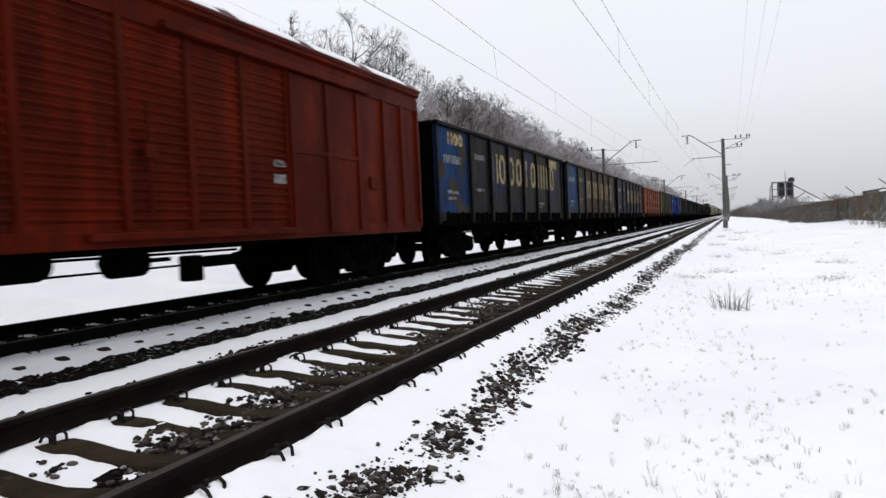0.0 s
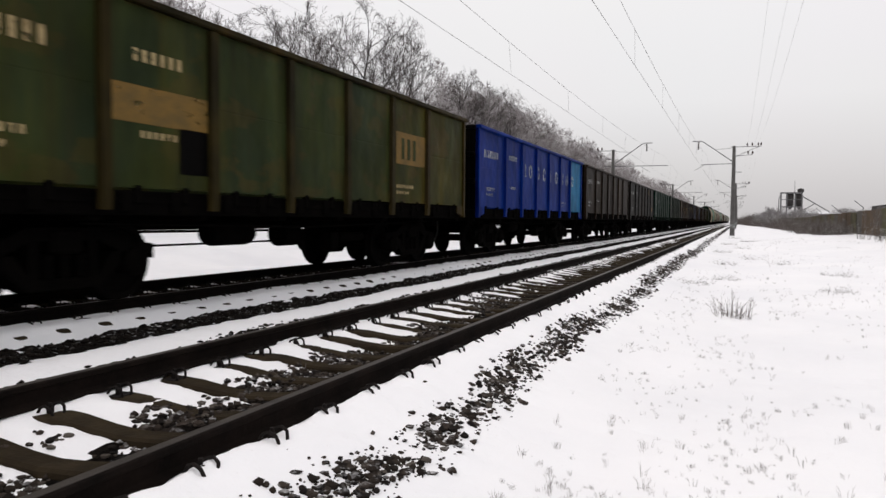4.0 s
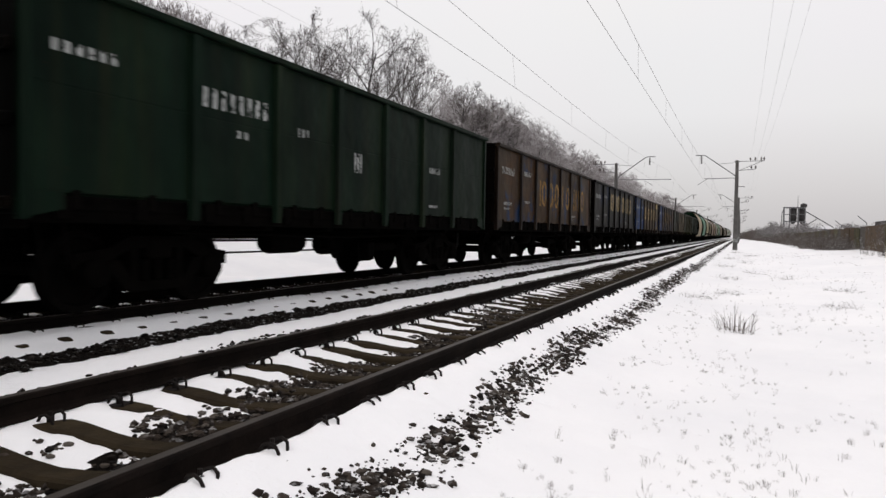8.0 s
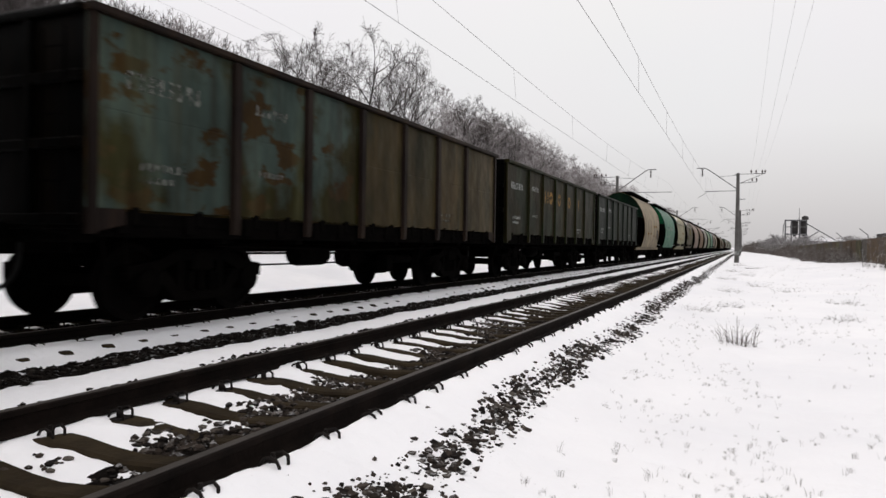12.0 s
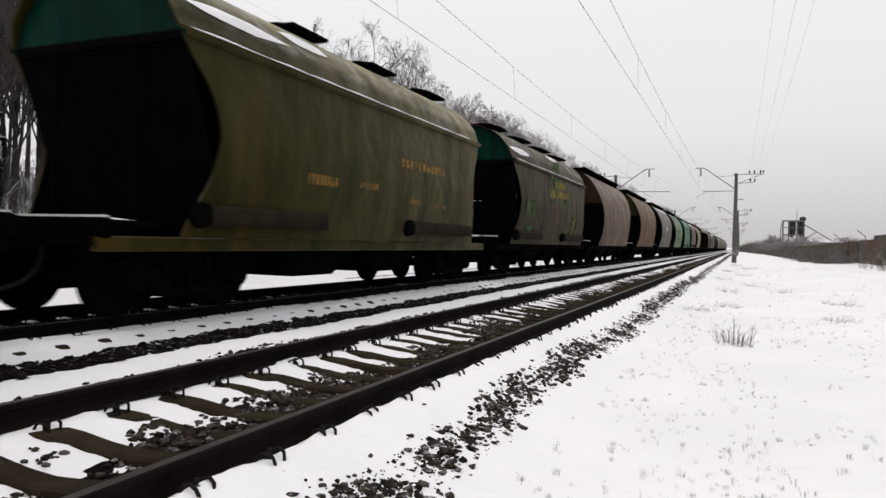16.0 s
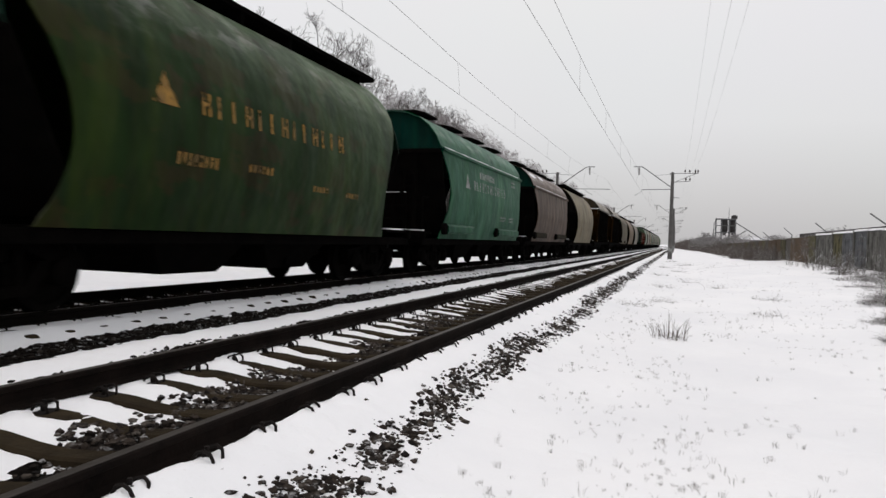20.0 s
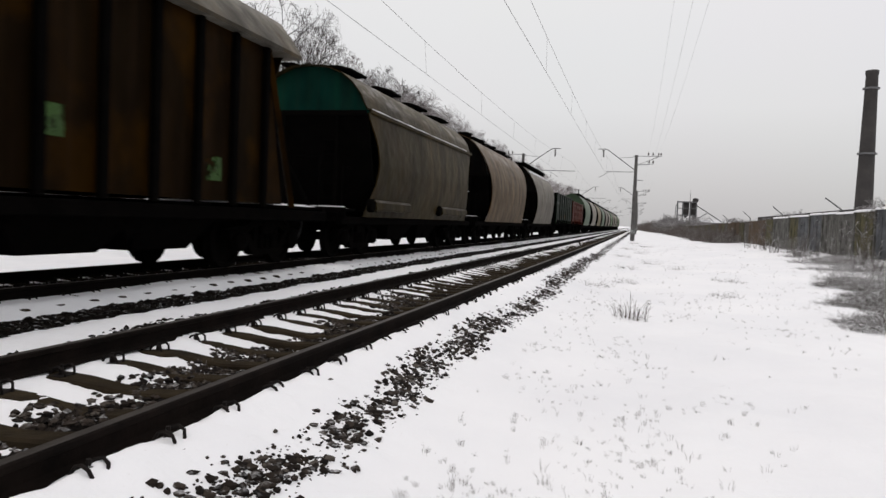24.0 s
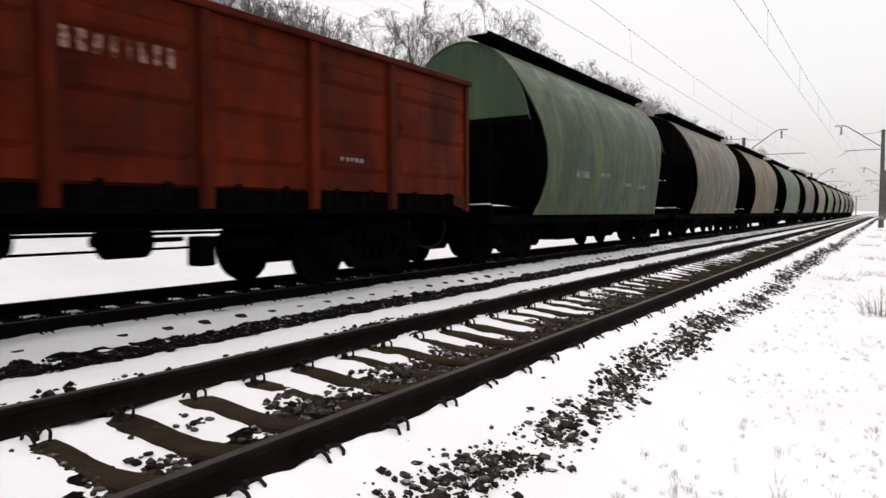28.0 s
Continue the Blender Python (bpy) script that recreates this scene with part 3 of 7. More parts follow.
def scatter_stones():
    rng = np.random.RandomState(11)
    shapes = stone_shapes(12)
    beds = []

    def strip(xc, half, y0, y1, per_m, size):
        n = int((y1 - y0) * per_m)
        y = y0 + (y1 - y0) * rng.rand(n)
        x = xc + half * (rng.rand(n) + rng.rand(n) + rng.rand(n) - 1.5) * 0.85 + 0.07 * fbm(y, y * 0, 0.5, 3) * 2
        for a, b in zip(x, y):
            keep = 0.72 + 1.0 * fbm(a, b, 2.6, 17, 2)
            if rng.rand() < keep:
                beds.append((a, b, size[0] + (size[1] * 1.35 - size[0]) * rng.rand() ** 2.2))

    # shoulder, way between the tracks, four-foot of each track
    for (xc, half) in ((1.46, 0.20), (-2.66, 0.26)):
        k = 1.0 if xc > 0 else 1.9
        strip(xc, half, -9, 1.8, (260 if xc > 0 else 160) * k, (0.010, 0.026))
        strip(xc, half, 1.8, 9, (520 if xc > 0 else 400) * k, (0.008, 0.031 if xc > 0 else 0.030))
        strip(xc, half, 9, 14, (420 if xc > 0 else 280) * k, (0.009 if xc > 0 else 0.012, 0.027 if xc > 0 else 0.035))
        strip(xc, half, 14, 32, (260 if xc > 0 else 150) * k, (0.012 if xc > 0 else 0.018, 0.030 if xc > 0 else 0.042))
        strip(xc, half, 32, 90, (60 if xc > 0 else 70) * k, (0.016 if xc > 0 else 0.025, 0.038 if xc > 0 else 0.05))
        strip(xc, half, 90, 240, (14 if xc > 0 else 30) * k, (0.04, 0.08))
    strip(-1.18, 0.16, 1.5, 30, 70, (0.014, 0.034))
    for y0, y1, per, size in ((-9, 1.4, 300, (0.014, 0.034)), (1.4, 8, 900, (0.012, 0.036)), (8, 14, 600, (0.014, 0.036)), (14, 34, 260, (0.018, 0.040)), (34, 120, 60, (0.03, 0.06))):
        n = int((y1 - y0) * per)
        for _ in range(n):
            y = rng.uniform(y0, y1)
            x = rng.choice((rng.uniform(-0.55, 0.5), rng.uniform(-0.3, 0.3)))
            if -0.58 < x < 0.74 and rng.rand() < 0.78 + 2.0 * fbm(x, y, 1.9, 41, 2) - max(0, 0.04 - x) * (3.0 if y < 7 else 1.8):
                beds.append((x, y, rng.uniform(*size)))
        for _ in range(n // 2):
            y = rng.uniform(y0, y1)
            beds.append((AXIS + rng.uniform(-0.7, 0.7), y, rng.uniform(*size)))
    beds.sort()
    holder = thing("ballast", "dark crushed granite ballast showing through thin snow", "ballast stones", kind="structure")
    bx, by = np.array([b[0] for b in beds]), np.array([b[1] for b in beds])
    ground = lie(bx, by)
    for strip_ in GRIT_STRIPS:
        inside = (bx > strip_[0]) & (bx < strip_[1])
        ground = np.where(inside, np.maximum(ground, grit_height(bx, by, strip_)), ground)
    order = sorted(range(len(beds)), key=lambda i: (beds[i][1] - 1.5) ** 2 + (beds[i][0] - 1.6) ** 2 * 2)
    shared = []
    for k, (v, f) in enumerate(shapes):
        me = bpy.data.meshes.new("stone")
        me.from_pydata(v.tolist(), [], f)
        me.materials.append(None)
        shared.append(me)
    for i in order[:300]:
        x, y, s = beds[i]
        ob = part("stone", shared[i % 12], STONE, holder)
        ob.matrix_basis = pose(x, y, ground[i] + s * (0.03 if x > 1.0 else 0.15), rng.uniform(-20, 20), rng.uniform(-20, 20), rng.uniform(0, 360)) @ Matrix.Scale(s, 4)
    for name, stone, west in (("gravel", STONE, False), ("oily_gravel", SHADESTONE, True)):
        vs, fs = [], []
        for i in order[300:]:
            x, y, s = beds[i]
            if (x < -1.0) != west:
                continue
            v, f = shapes[i % 12]
            a = rng.uniform(0, 6.28)
            c, d = math.cos(a) * s, math.sin(a) * s
            b = len(vs)
            lift = s * (0.03 if x > 1.0 else 0.15)
            vs += [(x + c * p[0] - d * p[1], y + d * p[0] + c * p[1], ground[i] + lift + s * p[2]) for p in v.tolist()]
            fs += [(q[0] + b, q[1] + b, q[2] + b) for q in f]
        me = bpy.data.meshes.new(name)
        me.from_pydata(vs, [], fs)
        me.materials.append(None)
        part(name, me, stone, holder)["kind"] = "stuff"
    # packed grit between the stones, breaking through the snow
    for strip_ in GRIT_STRIPS:
        gx = np.linspace(strip_[0], strip_[1], 34)
        gy = grid_lines(((-9, 1, 120), (1, 16, 330), (16, 45, 290), (45, 110, 200), (110, 300, 60)))
        X, Y = np.meshgrid(gx, gy)
        Z = grit_height(X, Y, strip_)
        n = len(gx)
        i = (np.arange(len(gy) - 1)[:, None] * n + np.arange(n - 1)[None]).ravel()
        gm = bpy.data.meshes.new("grit_bed")
        gm.from_pydata(np.stack([X.ravel(), Y.ravel(), Z.ravel()], 1).tolist(), [], np.stack([i, i + 1, i + n + 1, i + n], 1).tolist())
        gm.materials.append(None)
        part("grit_bed", gm, GRIT, holder)["kind"] = "stuff"


scatter_stones()


# ---- catenary masts and wires ----
def mast(x, y, side, reach):
    """A concrete mast whose cantilever reaches over its track (side -1 to the left, 1 to the right)."""
    z0 = float(lie(x, y)) - 0.25
    t = thing("catenary_mast", "grey concrete catenary mast with steel cantilever arms and insulators", "catenary mast", "catenary masts", at=pose(x, y, 0))
    part("pole", smooth(mesh("mast_pole%d" % round(z0 * 100), lambda v, f: lathe(v, f, ((0.235, z0), (0.15, 8.5), (0.13, 8.52)), "z", 12))), CONCRETE, t)
    key = "%d_%d" % (side, round(reach * 10))
    s = side

    def arm(v, f):
        tube(v, f, [(s * 0.1, 0, 6.95), (s * reach * 0.74, 0, 9.0), (s * reach * 0.80, 0, 9.1), (s * reach, 0, 9.1)], 0.045, 6)
        tube(v, f, [(s * 0.1, 0, 8.3), (s * reach * 0.45, 0, 8.2)], 0.018, 5)

    part("cantilever", mesh("cantilever" + key, arm), GALV, t)

    def lower(v, f):
        tube(v, f, [(-s * 0.9 if s > 0 else s * 0.1, 0, 6.76), (s * 5.6 if s > 0 else s * reach * 0.78, 0, 6.72)], 0.035, 6)
        tube(v, f, [(s * reach * 0.72, 0, 6.66), (s * reach * 0.95, 0, 6.1)], 0.018, 5)

    part("registration_arm", mesh("registration" + key, lower), GALV, t)

    def string(v, f):
        prof = []
        for k in range(5):
            prof += [(0.03, 9.02 - k * 0.16), (0.10, 8.98 - k * 0.16), (0.10, 8.94 - k * 0.16), (0.03, 8.9 - k * 0.16)]
        lathe(v, f, prof, "z", 8, (s * reach * 0.86, 0, 0))

    part("insulator_string", mesh("string" + key, string), PORCELAIN, t)

    for i, (nm, a, b, r) in enumerate((("crossarm", (s * 0.3, 8.4), (-s * 2.5, 8.42), 0.03), ("crossarm", (-s * 0.1, 7.5), (-s * 1.75, 7.62), 0.03),
                                       ("crossarm_brace", (-s * 0.1, 7.45), (-s * 2.3, 8.4), 0.025), ("crossarm", (s * 0.1, 5.9), (-s * 0.75, 5.9), 0.03))):
        part(nm, mesh("crossarm%d_%d" % (s, i), lambda v, f: tube(v, f, [(a[0], 0, a[1]), (b[0], 0, b[1])], r, 5)), GALV, t)
    pin = smooth(mesh("pin_insulator", lambda v, f: lathe(v, f, ((0.02, 0), (0.02, 0.1), (0.07, 0.12), (0.09, 0.2), (0.05, 0.3), (0.06, 0.34), (0.02, 0.38)), "z", 8)))
    for dx, z in ((1.2, 8.42), (1.65, 8.42), (2.2, 8.42), (2.45, 8.42), (1.3, 7.6), (1.7, 7.6)):
        part("pin_insulator", pin, PORCELAIN, t, pose(-s * dx, 0, z))
    band = mesh("mast_band", lambda v, f: lathe(v, f, ((0.242, 0.35), (0.244, 0.36), (0.236, 0.7), (0.234, 0.71)), "z", 12))
    part("painted_band", band, WHITE, t, None, "pale painted band round the foot")


SPANS = (-4, 76, 150, 224, 298, 372)
for my in SPANS:
    mast(2.58, my, -1, 3.9)
    mast(-9.3, my, 1, 3.9 if my < 0 else 4.0)


def wires():
    rows = []
    for x, zc in ((0.0, 5.85), (-4.1, 5.85)):
        zig = 0.05 if x == 0 else 0.3
        rows.append(("contact_wire", [(x + (-zig if i % 2 else zig), y, zc) for i, y in enumerate(SPANS)], 0.0, 0.0065))
        rows.append(("messenger_wire", [(x, y, 7.75) for y in SPANS], 0.9, 0.0065))
    for x, z in ((3.8, 8.8), (4.8, 8.8), (4.2, 7.98), (-10.5, 8.8), (-11.5, 8.8), (-11.0, 7.98)):
        rows.append(("feeder_wire", [(x, y, z) for y in SPANS], 1.1, 0.003))
    for name, posts, sag, r in rows:
        pts = []
        for a, b in zip(posts, posts[1:]):
            for k in range(12):
                u = k / 12
                p = Vector(a).lerp(Vector(b), u)
                pts.append((p.x, p.y, p.z - sag * 4 * u * (1 - u)))
        pts.append(posts[-1])
        me = bpy.data.meshes.new(name)
        v, f = [], []
        tube(v, f, pts, r, 5)
        me.from_pydata(v, [], f)
        me.materials.append(None)
        ob = part(name, me, WIREM)
        tagged(ob, "thin dark overhead line strung between masts", "overhead wire", "overhead wires")
        if name == "messenger_wire":
            x = posts[0][0]
            for a, b in zip(SPANS, SPANS[1:]):
                if a > 100:
                    break
                for k in range(1, 9):
                    u = k / 9
                    y = a + (b - a) * u
                    zt = 7.75 - sag * 4 * u * (1 - u)
                    c = x + (0.05 if x == 0 else 0.3) * (1 - 2 * u) * (1 if SPANS.index(a) % 2 == 0 else -1)
                    dv, df = [], []
                    tube(dv, df, [(x, y, zt), (c, y, 5.85)], 0.004, 4)
                    dm = bpy.data.meshes.new("dropper")
                    dm.from_pydata(dv, [], df)
                    dm.materials.append(None)
                    part("dropper", dm, WIREM, ob)


wires()


# ---- wooded bank ----
def grow(rng, height, spread, boughs, kids, fine, wide=0.0, stout=2):
    """A bare tree of a trunk with ascending limbs, and a crown of fine twigs, as two tube meshes.
    wide: half the breadth of a rounded crown, as a share of the height; stout: orders of limbs that count as trunk."""
    tv, tf, cv, cf = [], [], [], []

    def limb(p, d, length, r, depth):
        pts, rads = [p], [r]
        q, e = Vector(p), Vector(d)
        steps = 6 if depth == 0 else 4 if depth < 3 else 2
        for i in range(steps):
            bend = 0.08 if depth == 0 else 0.20
            e = (e + Vector((rng.uniform(-1, 1), rng.uniform(-1, 1), rng.uniform(-0.4, 0.7))) * bend).normalized()
            q = q + e * length / steps
            pts.append(tuple(q))
            rads.append(r * (1 - 0.78 * (i + 1) / steps))
        if depth < stout:
            tube(tv, tf, pts, rads, 7 if depth == 0 else 5 if depth == 1 else 4, False)
        else:
            tube(cv, cf, pts, [max(k, fine) for k in rads], 3, False)
        if depth == 4:
            return
        n = boughs if depth == 0 else kids[depth - 1]
        for k in range(n):
            u = (0.32 + 0.66 * (k + rng.random()) / n) if depth == 0 else (0.22 + 0.78 * (k + rng.random()) / n)
            i = min(int(u * steps), steps - 1)
            s = Vector(pts[i]).lerp(Vector(pts[i + 1]), u * steps - i)
            a = rng.uniform(0, 6.283)
            tilt = rng.uniform(0.62, 0.95) * spread if depth == 0 else rng.uniform(0.45, 0.95) * (0.45 + 0.6 * spread)
            axis = (Vector(pts[i + 1]) - Vector(pts[i])).normalized()
            side = axis.cross(Vector((math.cos(a), math.sin(a), 0.3))).normalized()
            nd = axis * math.cos(tilt) + side * math.sin(tilt)
            nd.z += 0.04 if spread > 0.9 else 0.16
            ln = length * (rng.uniform(0.46, 0.66) * (1.18 - 0.62 * u) if depth == 0 else rng.uniform(0.42, 0.62) * (1.15 - 0.4 * u))
            limb(tuple(s), nd.normalized(), ln, max(rads[i] * (0.62 if stout > 2 else 0.55), 0.008), depth + 1)

    limb((0, 0, -0.4), (0.02, 0.0, 1), height * 0.80, height * 0.0125, 0)
    out = []
    for nm, v, f in (("tree_trunk", tv, tf), ("tree_crown", cv, cf)):
        if wide:
            # draws the outermost shoots in to a rounded, lumpy outline
            a = np.array(v)
            top, half = 0.98 * height, 0.36 * height
            away = np.arctan2(a[:, 1], a[:, 0])
            lump = 1 + 0.10 * np.sin(3 * away + 9 * a[:, 2] / height) + 0.07 * np.sin(5 * away - 17 * a[:, 2] / height)
            d = np.stack([a[:, 0] / (wide * height), a[:, 1] / (wide * height), (a[:, 2] - top + half) / half], 1)
            r = np.linalg.norm(d, axis=1) / lump + 1e-6
            k = np.where((r > 0.7) & (a[:, 2] > 0.3 * height), (0.7 + 0.3 * np.tanh((r - 0.7) / 0.3)) / r, 1.0)[:, None]
            mid = np.array([0, 0, top - half])
            v = (mid + (a - mid) * k).tolist()
        me = bpy.data.meshes.new(nm)
        me.from_pydata(v, [], f)
        me.materials.append(None)
        out.append(me)
    return out


CROWN_R = (0.5, 0.91, 1.0, 1.09, 1.2, 1.32, 1.45, 1.6, 1.82, 2.1, 2.4, 2.75, 3.1, 3.4, 3.7, 4.2, 6.4, 20)
CROWN_T = (0.46, 0.43, 0.45, 0.43, 0.385, 0.43, 0.485, 0.52, 0.60, 0.60, 0.57, 0.58, 0.64, 0.63, 0.55, 0.575, 0.60, 0.60)


def crown_line(x, y):
    """Height of the top of the wood: low where it is young, taller farther along the line."""
    return 1.0 + (3.1 - x) * float(np.interp(y / (3.1 - x), CROWN_R, CROWN_T))


def wood():
    rng = random.Random(8)
    kinds = []
    # three open old crowns, three slim ones, then four simpler ones for the distance
    for i, (sp, n, kids, fine, wide, stout) in enumerate((
            (0.95, 11, (6, 6, 4), 0.009, 0.36, 3), (0.88, 12, (6, 6, 4), 0.009, 0.32, 3), (1.02, 11, (6, 6, 4), 0.009, 0.38, 3),
            (0.62, 13, (6, 5, 3), 0.011, 0, 2), (0.75, 13, (6, 5, 3), 0.011, 0, 2), (0.55, 14, (6, 5, 3), 0.011, 0, 2),
            (1.0, 13, (6, 5, 3), 0.014, 0.27, 2), (0.95, 13, (6, 5, 3), 0.014, 0.24, 2), (1.1, 13, (6, 5, 3), 0.014, 0.30, 2), (1.0, 14, (6, 5, 3), 0.014, 0.26, 2))):
        pair = grow(random.Random(40 + i), 13.0, sp, n, kids, fine, wide, stout)
        tall = max(v.co.z for v in pair[1].vertices)
        kinds.append((*pair, tall))

    def plant(x, y, h, kind, label):
        """A tree whose twigs end h metres above its foot."""
        t = thing("tree", label, "tree", "trees on the bank", at=pose(x, y, float(lie(x, y)), 0, 0, rng.uniform(0, 360)) @ Matrix.Scale(h / kinds[kind][2], 4))
        part("trunk", kinds[kind][0], BARK, t)
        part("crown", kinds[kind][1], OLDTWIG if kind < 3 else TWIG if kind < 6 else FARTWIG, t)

    labels = ("tall bare tree with rime-covered twigs on the snowy bank", "slender bare tree with frosted branches on the bank")
    y = -6.0
    while y < 420:
        step = 3.0 if y < 60 else 2.9 if y < 125 else 4.5 if y < 160 else 9.0
        for x0, h0 in ((-22, 15), (-26, 15), (-31, 14.5), (-38, 14.5))[:4 if y < 160 else 2]:
            if rng.random() < (0.72 if y < 60 else 0.92):
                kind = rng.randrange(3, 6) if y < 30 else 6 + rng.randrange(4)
                x, yy = x0 + rng.uniform(-2, 2), y + rng.uniform(-step, step) * 0.6
                room = crown_line(x, yy) - float(lie(x, yy))
                h = min(h0 * rng.uniform(0.72, 1.05), room * rng.uniform(0.80, 1.0))
                if 1.15 < yy / (3.1 - x) < 2.25:
                    h *= 0.66
                if h > 4:
                    plant(x, yy, h, kind, labels[kind % 2])
        y += step
    # rimed undergrowth between the trunks
    shrubs = []
    for k in range(4):
        r2 = random.Random(90 + k)
        vs, fs = [], []
        for _ in range(80):
            a, d = r2.uniform(0, 6.283), 2.0 * r2.random() ** 0.6
            p = Vector((math.cos(a) * d, math.sin(a) * d, -0.2))
            e = Vector((r2.uniform(-0.5, 0.5), r2.uniform(-0.5, 0.5), 1)).normalized()
            h = r2.uniform(1.0, 3.4)
            pts = [tuple(p)]
            for _ in range(3):
                e = (e + Vector((r2.uniform(-0.4, 0.4), r2.uniform(-0.4, 0.4), r2.uniform(-0.25, 0.1)))).normalized()
                p = p + e * h / 3
                pts.append(tuple(p))
                b = (e + Vector((r2.uniform(-1, 1), r2.uniform(-1, 1), r2.uniform(-0.2, 0.6)))).normalized()
                q = p + b * h * r2.uniform(0.15, 0.35)
                tube(vs, fs, [tuple(p), tuple(p.lerp(q, 0.5) + Vector((0, 0, 0.05))), tuple(q)], [0.014, 0.010, 0.006], 3, False)
            tube(vs, fs, pts, [0.022, 0.017, 0.012, 0.007], 3, False)
        me = bpy.data.meshes.new("shrub")
        me.from_pydata(vs, [], fs)
        me.materials.append(None)
        shrubs.append(me)
    y = 4.0
    while y < 130:
        for x0 in (-19.5, -24, -29):
            x = x0 + rng.uniform(-2, 2)
            ob = part("shrub", shrubs[rng.randrange(4)], SHRUB, None, pose(x, y + rng.uniform(-1.5, 1.5), float(lie(x, y)), 0, 0, rng.uniform(0, 360)) @ Matrix.Scale(rng.uniform(0.5, 1.0), 4))
            tagged(ob, "leafless undergrowth white with rime beneath the trees", "shrub", "undergrowth on the bank")
        y += 2.2 if y < 60 else 4.0
    # three old trees that stand clear of the rest, and a younger pair nearer
    for x, y, kind, k in ((-23.0, 44.5, 2, 1.12), (-22.0, 37.6, 0, 1.09), (-22.5, 51.5, 1, 1.0), (-22.5, 33.0, 1, 1.10), (-21.0, 26.0, 3, 1.0), (-21.5, 22.0, 1, 1.0), (-21.5, 61.0, 1, 1.0), (-21.5, 70.0, 0, 1.0), (-21.5, 79.0, 2, 1.0)):
        plant(x, y, crown_line(x, y) * k - float(lie(x, y)), kind, labels[0])
    # slim dark trunks close together where the wood comes nearest
    for _ in range(40):
        x, y = rng.uniform(-34, -19), rng.uniform(4, 27)
        plant(x, y, min(13.0, (crown_line(x, y) - float(lie(x, y))) * rng.uniform(0.75, 1.0)), rng.choice((3, 5)), "slim dark bare tree with snow along its branches")


wood()
# ---- the works side: fence, scrub, far buildings ----
def fence():
    t = thing("boundary_fence", "old concrete panel fence with snow on its coping, rusty sheet beyond", "fence")
    panel = mesh("fence_panel", lambda v, f: (box(v, f, -0.06, 0.06, 0.02, 2.96, -0.9, 2.12, 0.02), [box(v, f, -0.09, -0.06, 0.25 + k * 0.92, 0.85 + k * 0.92, -0.1, 1.8, 0.012) for k in range(3)]))
    post = mesh("fence_post", lambda v, f: box(v, f, -0.11, 0.11, -0.11, 0.11, -0.9, 2.22, 0.02))
    stake = mesh("fence_stake", lambda v, f: box(v, f, 0.02, 0.12, -0.05, 0.05, -0.9, 1.98, 0.01))
    cap = mesh("snow_coping", lambda v, f: sweep(v, f, [(-0.13, 2.12), (-0.12, 2.18), (-0.05, 2.235), (0.06, 2.23), (0.13, 2.17), (0.13, 2.12)], 0.0, 2.98))
    sheet = mesh("rusty_sheet", lambda v, f: sweep(v, f, [(-0.02, -0.9), (-0.02, 2.05), (0.02, 2.05), (0.02, -0.9)], 0.02, 2.98))
    arm = mesh("wire_arm", lambda v, f: tube(v, f, [(0, 0, 2.1), (0.05, 0, 2.35), (-0.5, 0.9, 2.95)], 0.04, 5))
    y, k = 22.0, 0
    while y < 170:
        x = 13.0 - max(0, y - 70) * 0.008
        dz = -0.0045 * max(0, y - 45) + random.uniform(-0.06, 0.05)
        m = pose(x, y, dz, 0, random.uniform(-1.2, 1.2), 0)
        solid = y < 58
        look_ = (FENCEC, FENCEB, FENCEC, FENCEO, FENCEB)[k * 7 % 5] if solid else ((FENCER, FENCEO, FENCER, FENCEG, FENCER)[k * 3 % 5] if y < 80 else (FENCEG, FENCER, FENCEO)[k * 5 % 3])
        part("fence_panel" if solid else "fence_sheet", panel if solid else sheet, look_, t, m)
        part("fence_post", post if solid else stake, FENCEC if solid else FENCEG, t, m)
        if y < 58:
            part("snow_coping", cap, SNOW, t, m, "snow lying on the coping")
        if k % 5 == 1:
            part("wire_arm", arm, GALV, t, m)
        y, k = y + 3.0, k + 1


fence()


def long_shed():
    t = thing("pipe_bridge", "dark low roof and pipe run behind the fence", "industrial building")
    part("roof", mesh("shed_roof", lambda v, f: sweep(v, f, [(0, 1.7), (0, 2.62), (2.5, 2.95), (5, 2.62), (5, 1.7)], 0, 62)), STACK, t, pose(15.5, 20, 0), "dark sheet roof")
    for k in range(9):
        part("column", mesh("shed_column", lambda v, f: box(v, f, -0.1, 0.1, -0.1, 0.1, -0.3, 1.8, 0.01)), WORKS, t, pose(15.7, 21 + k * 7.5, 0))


long_shed()


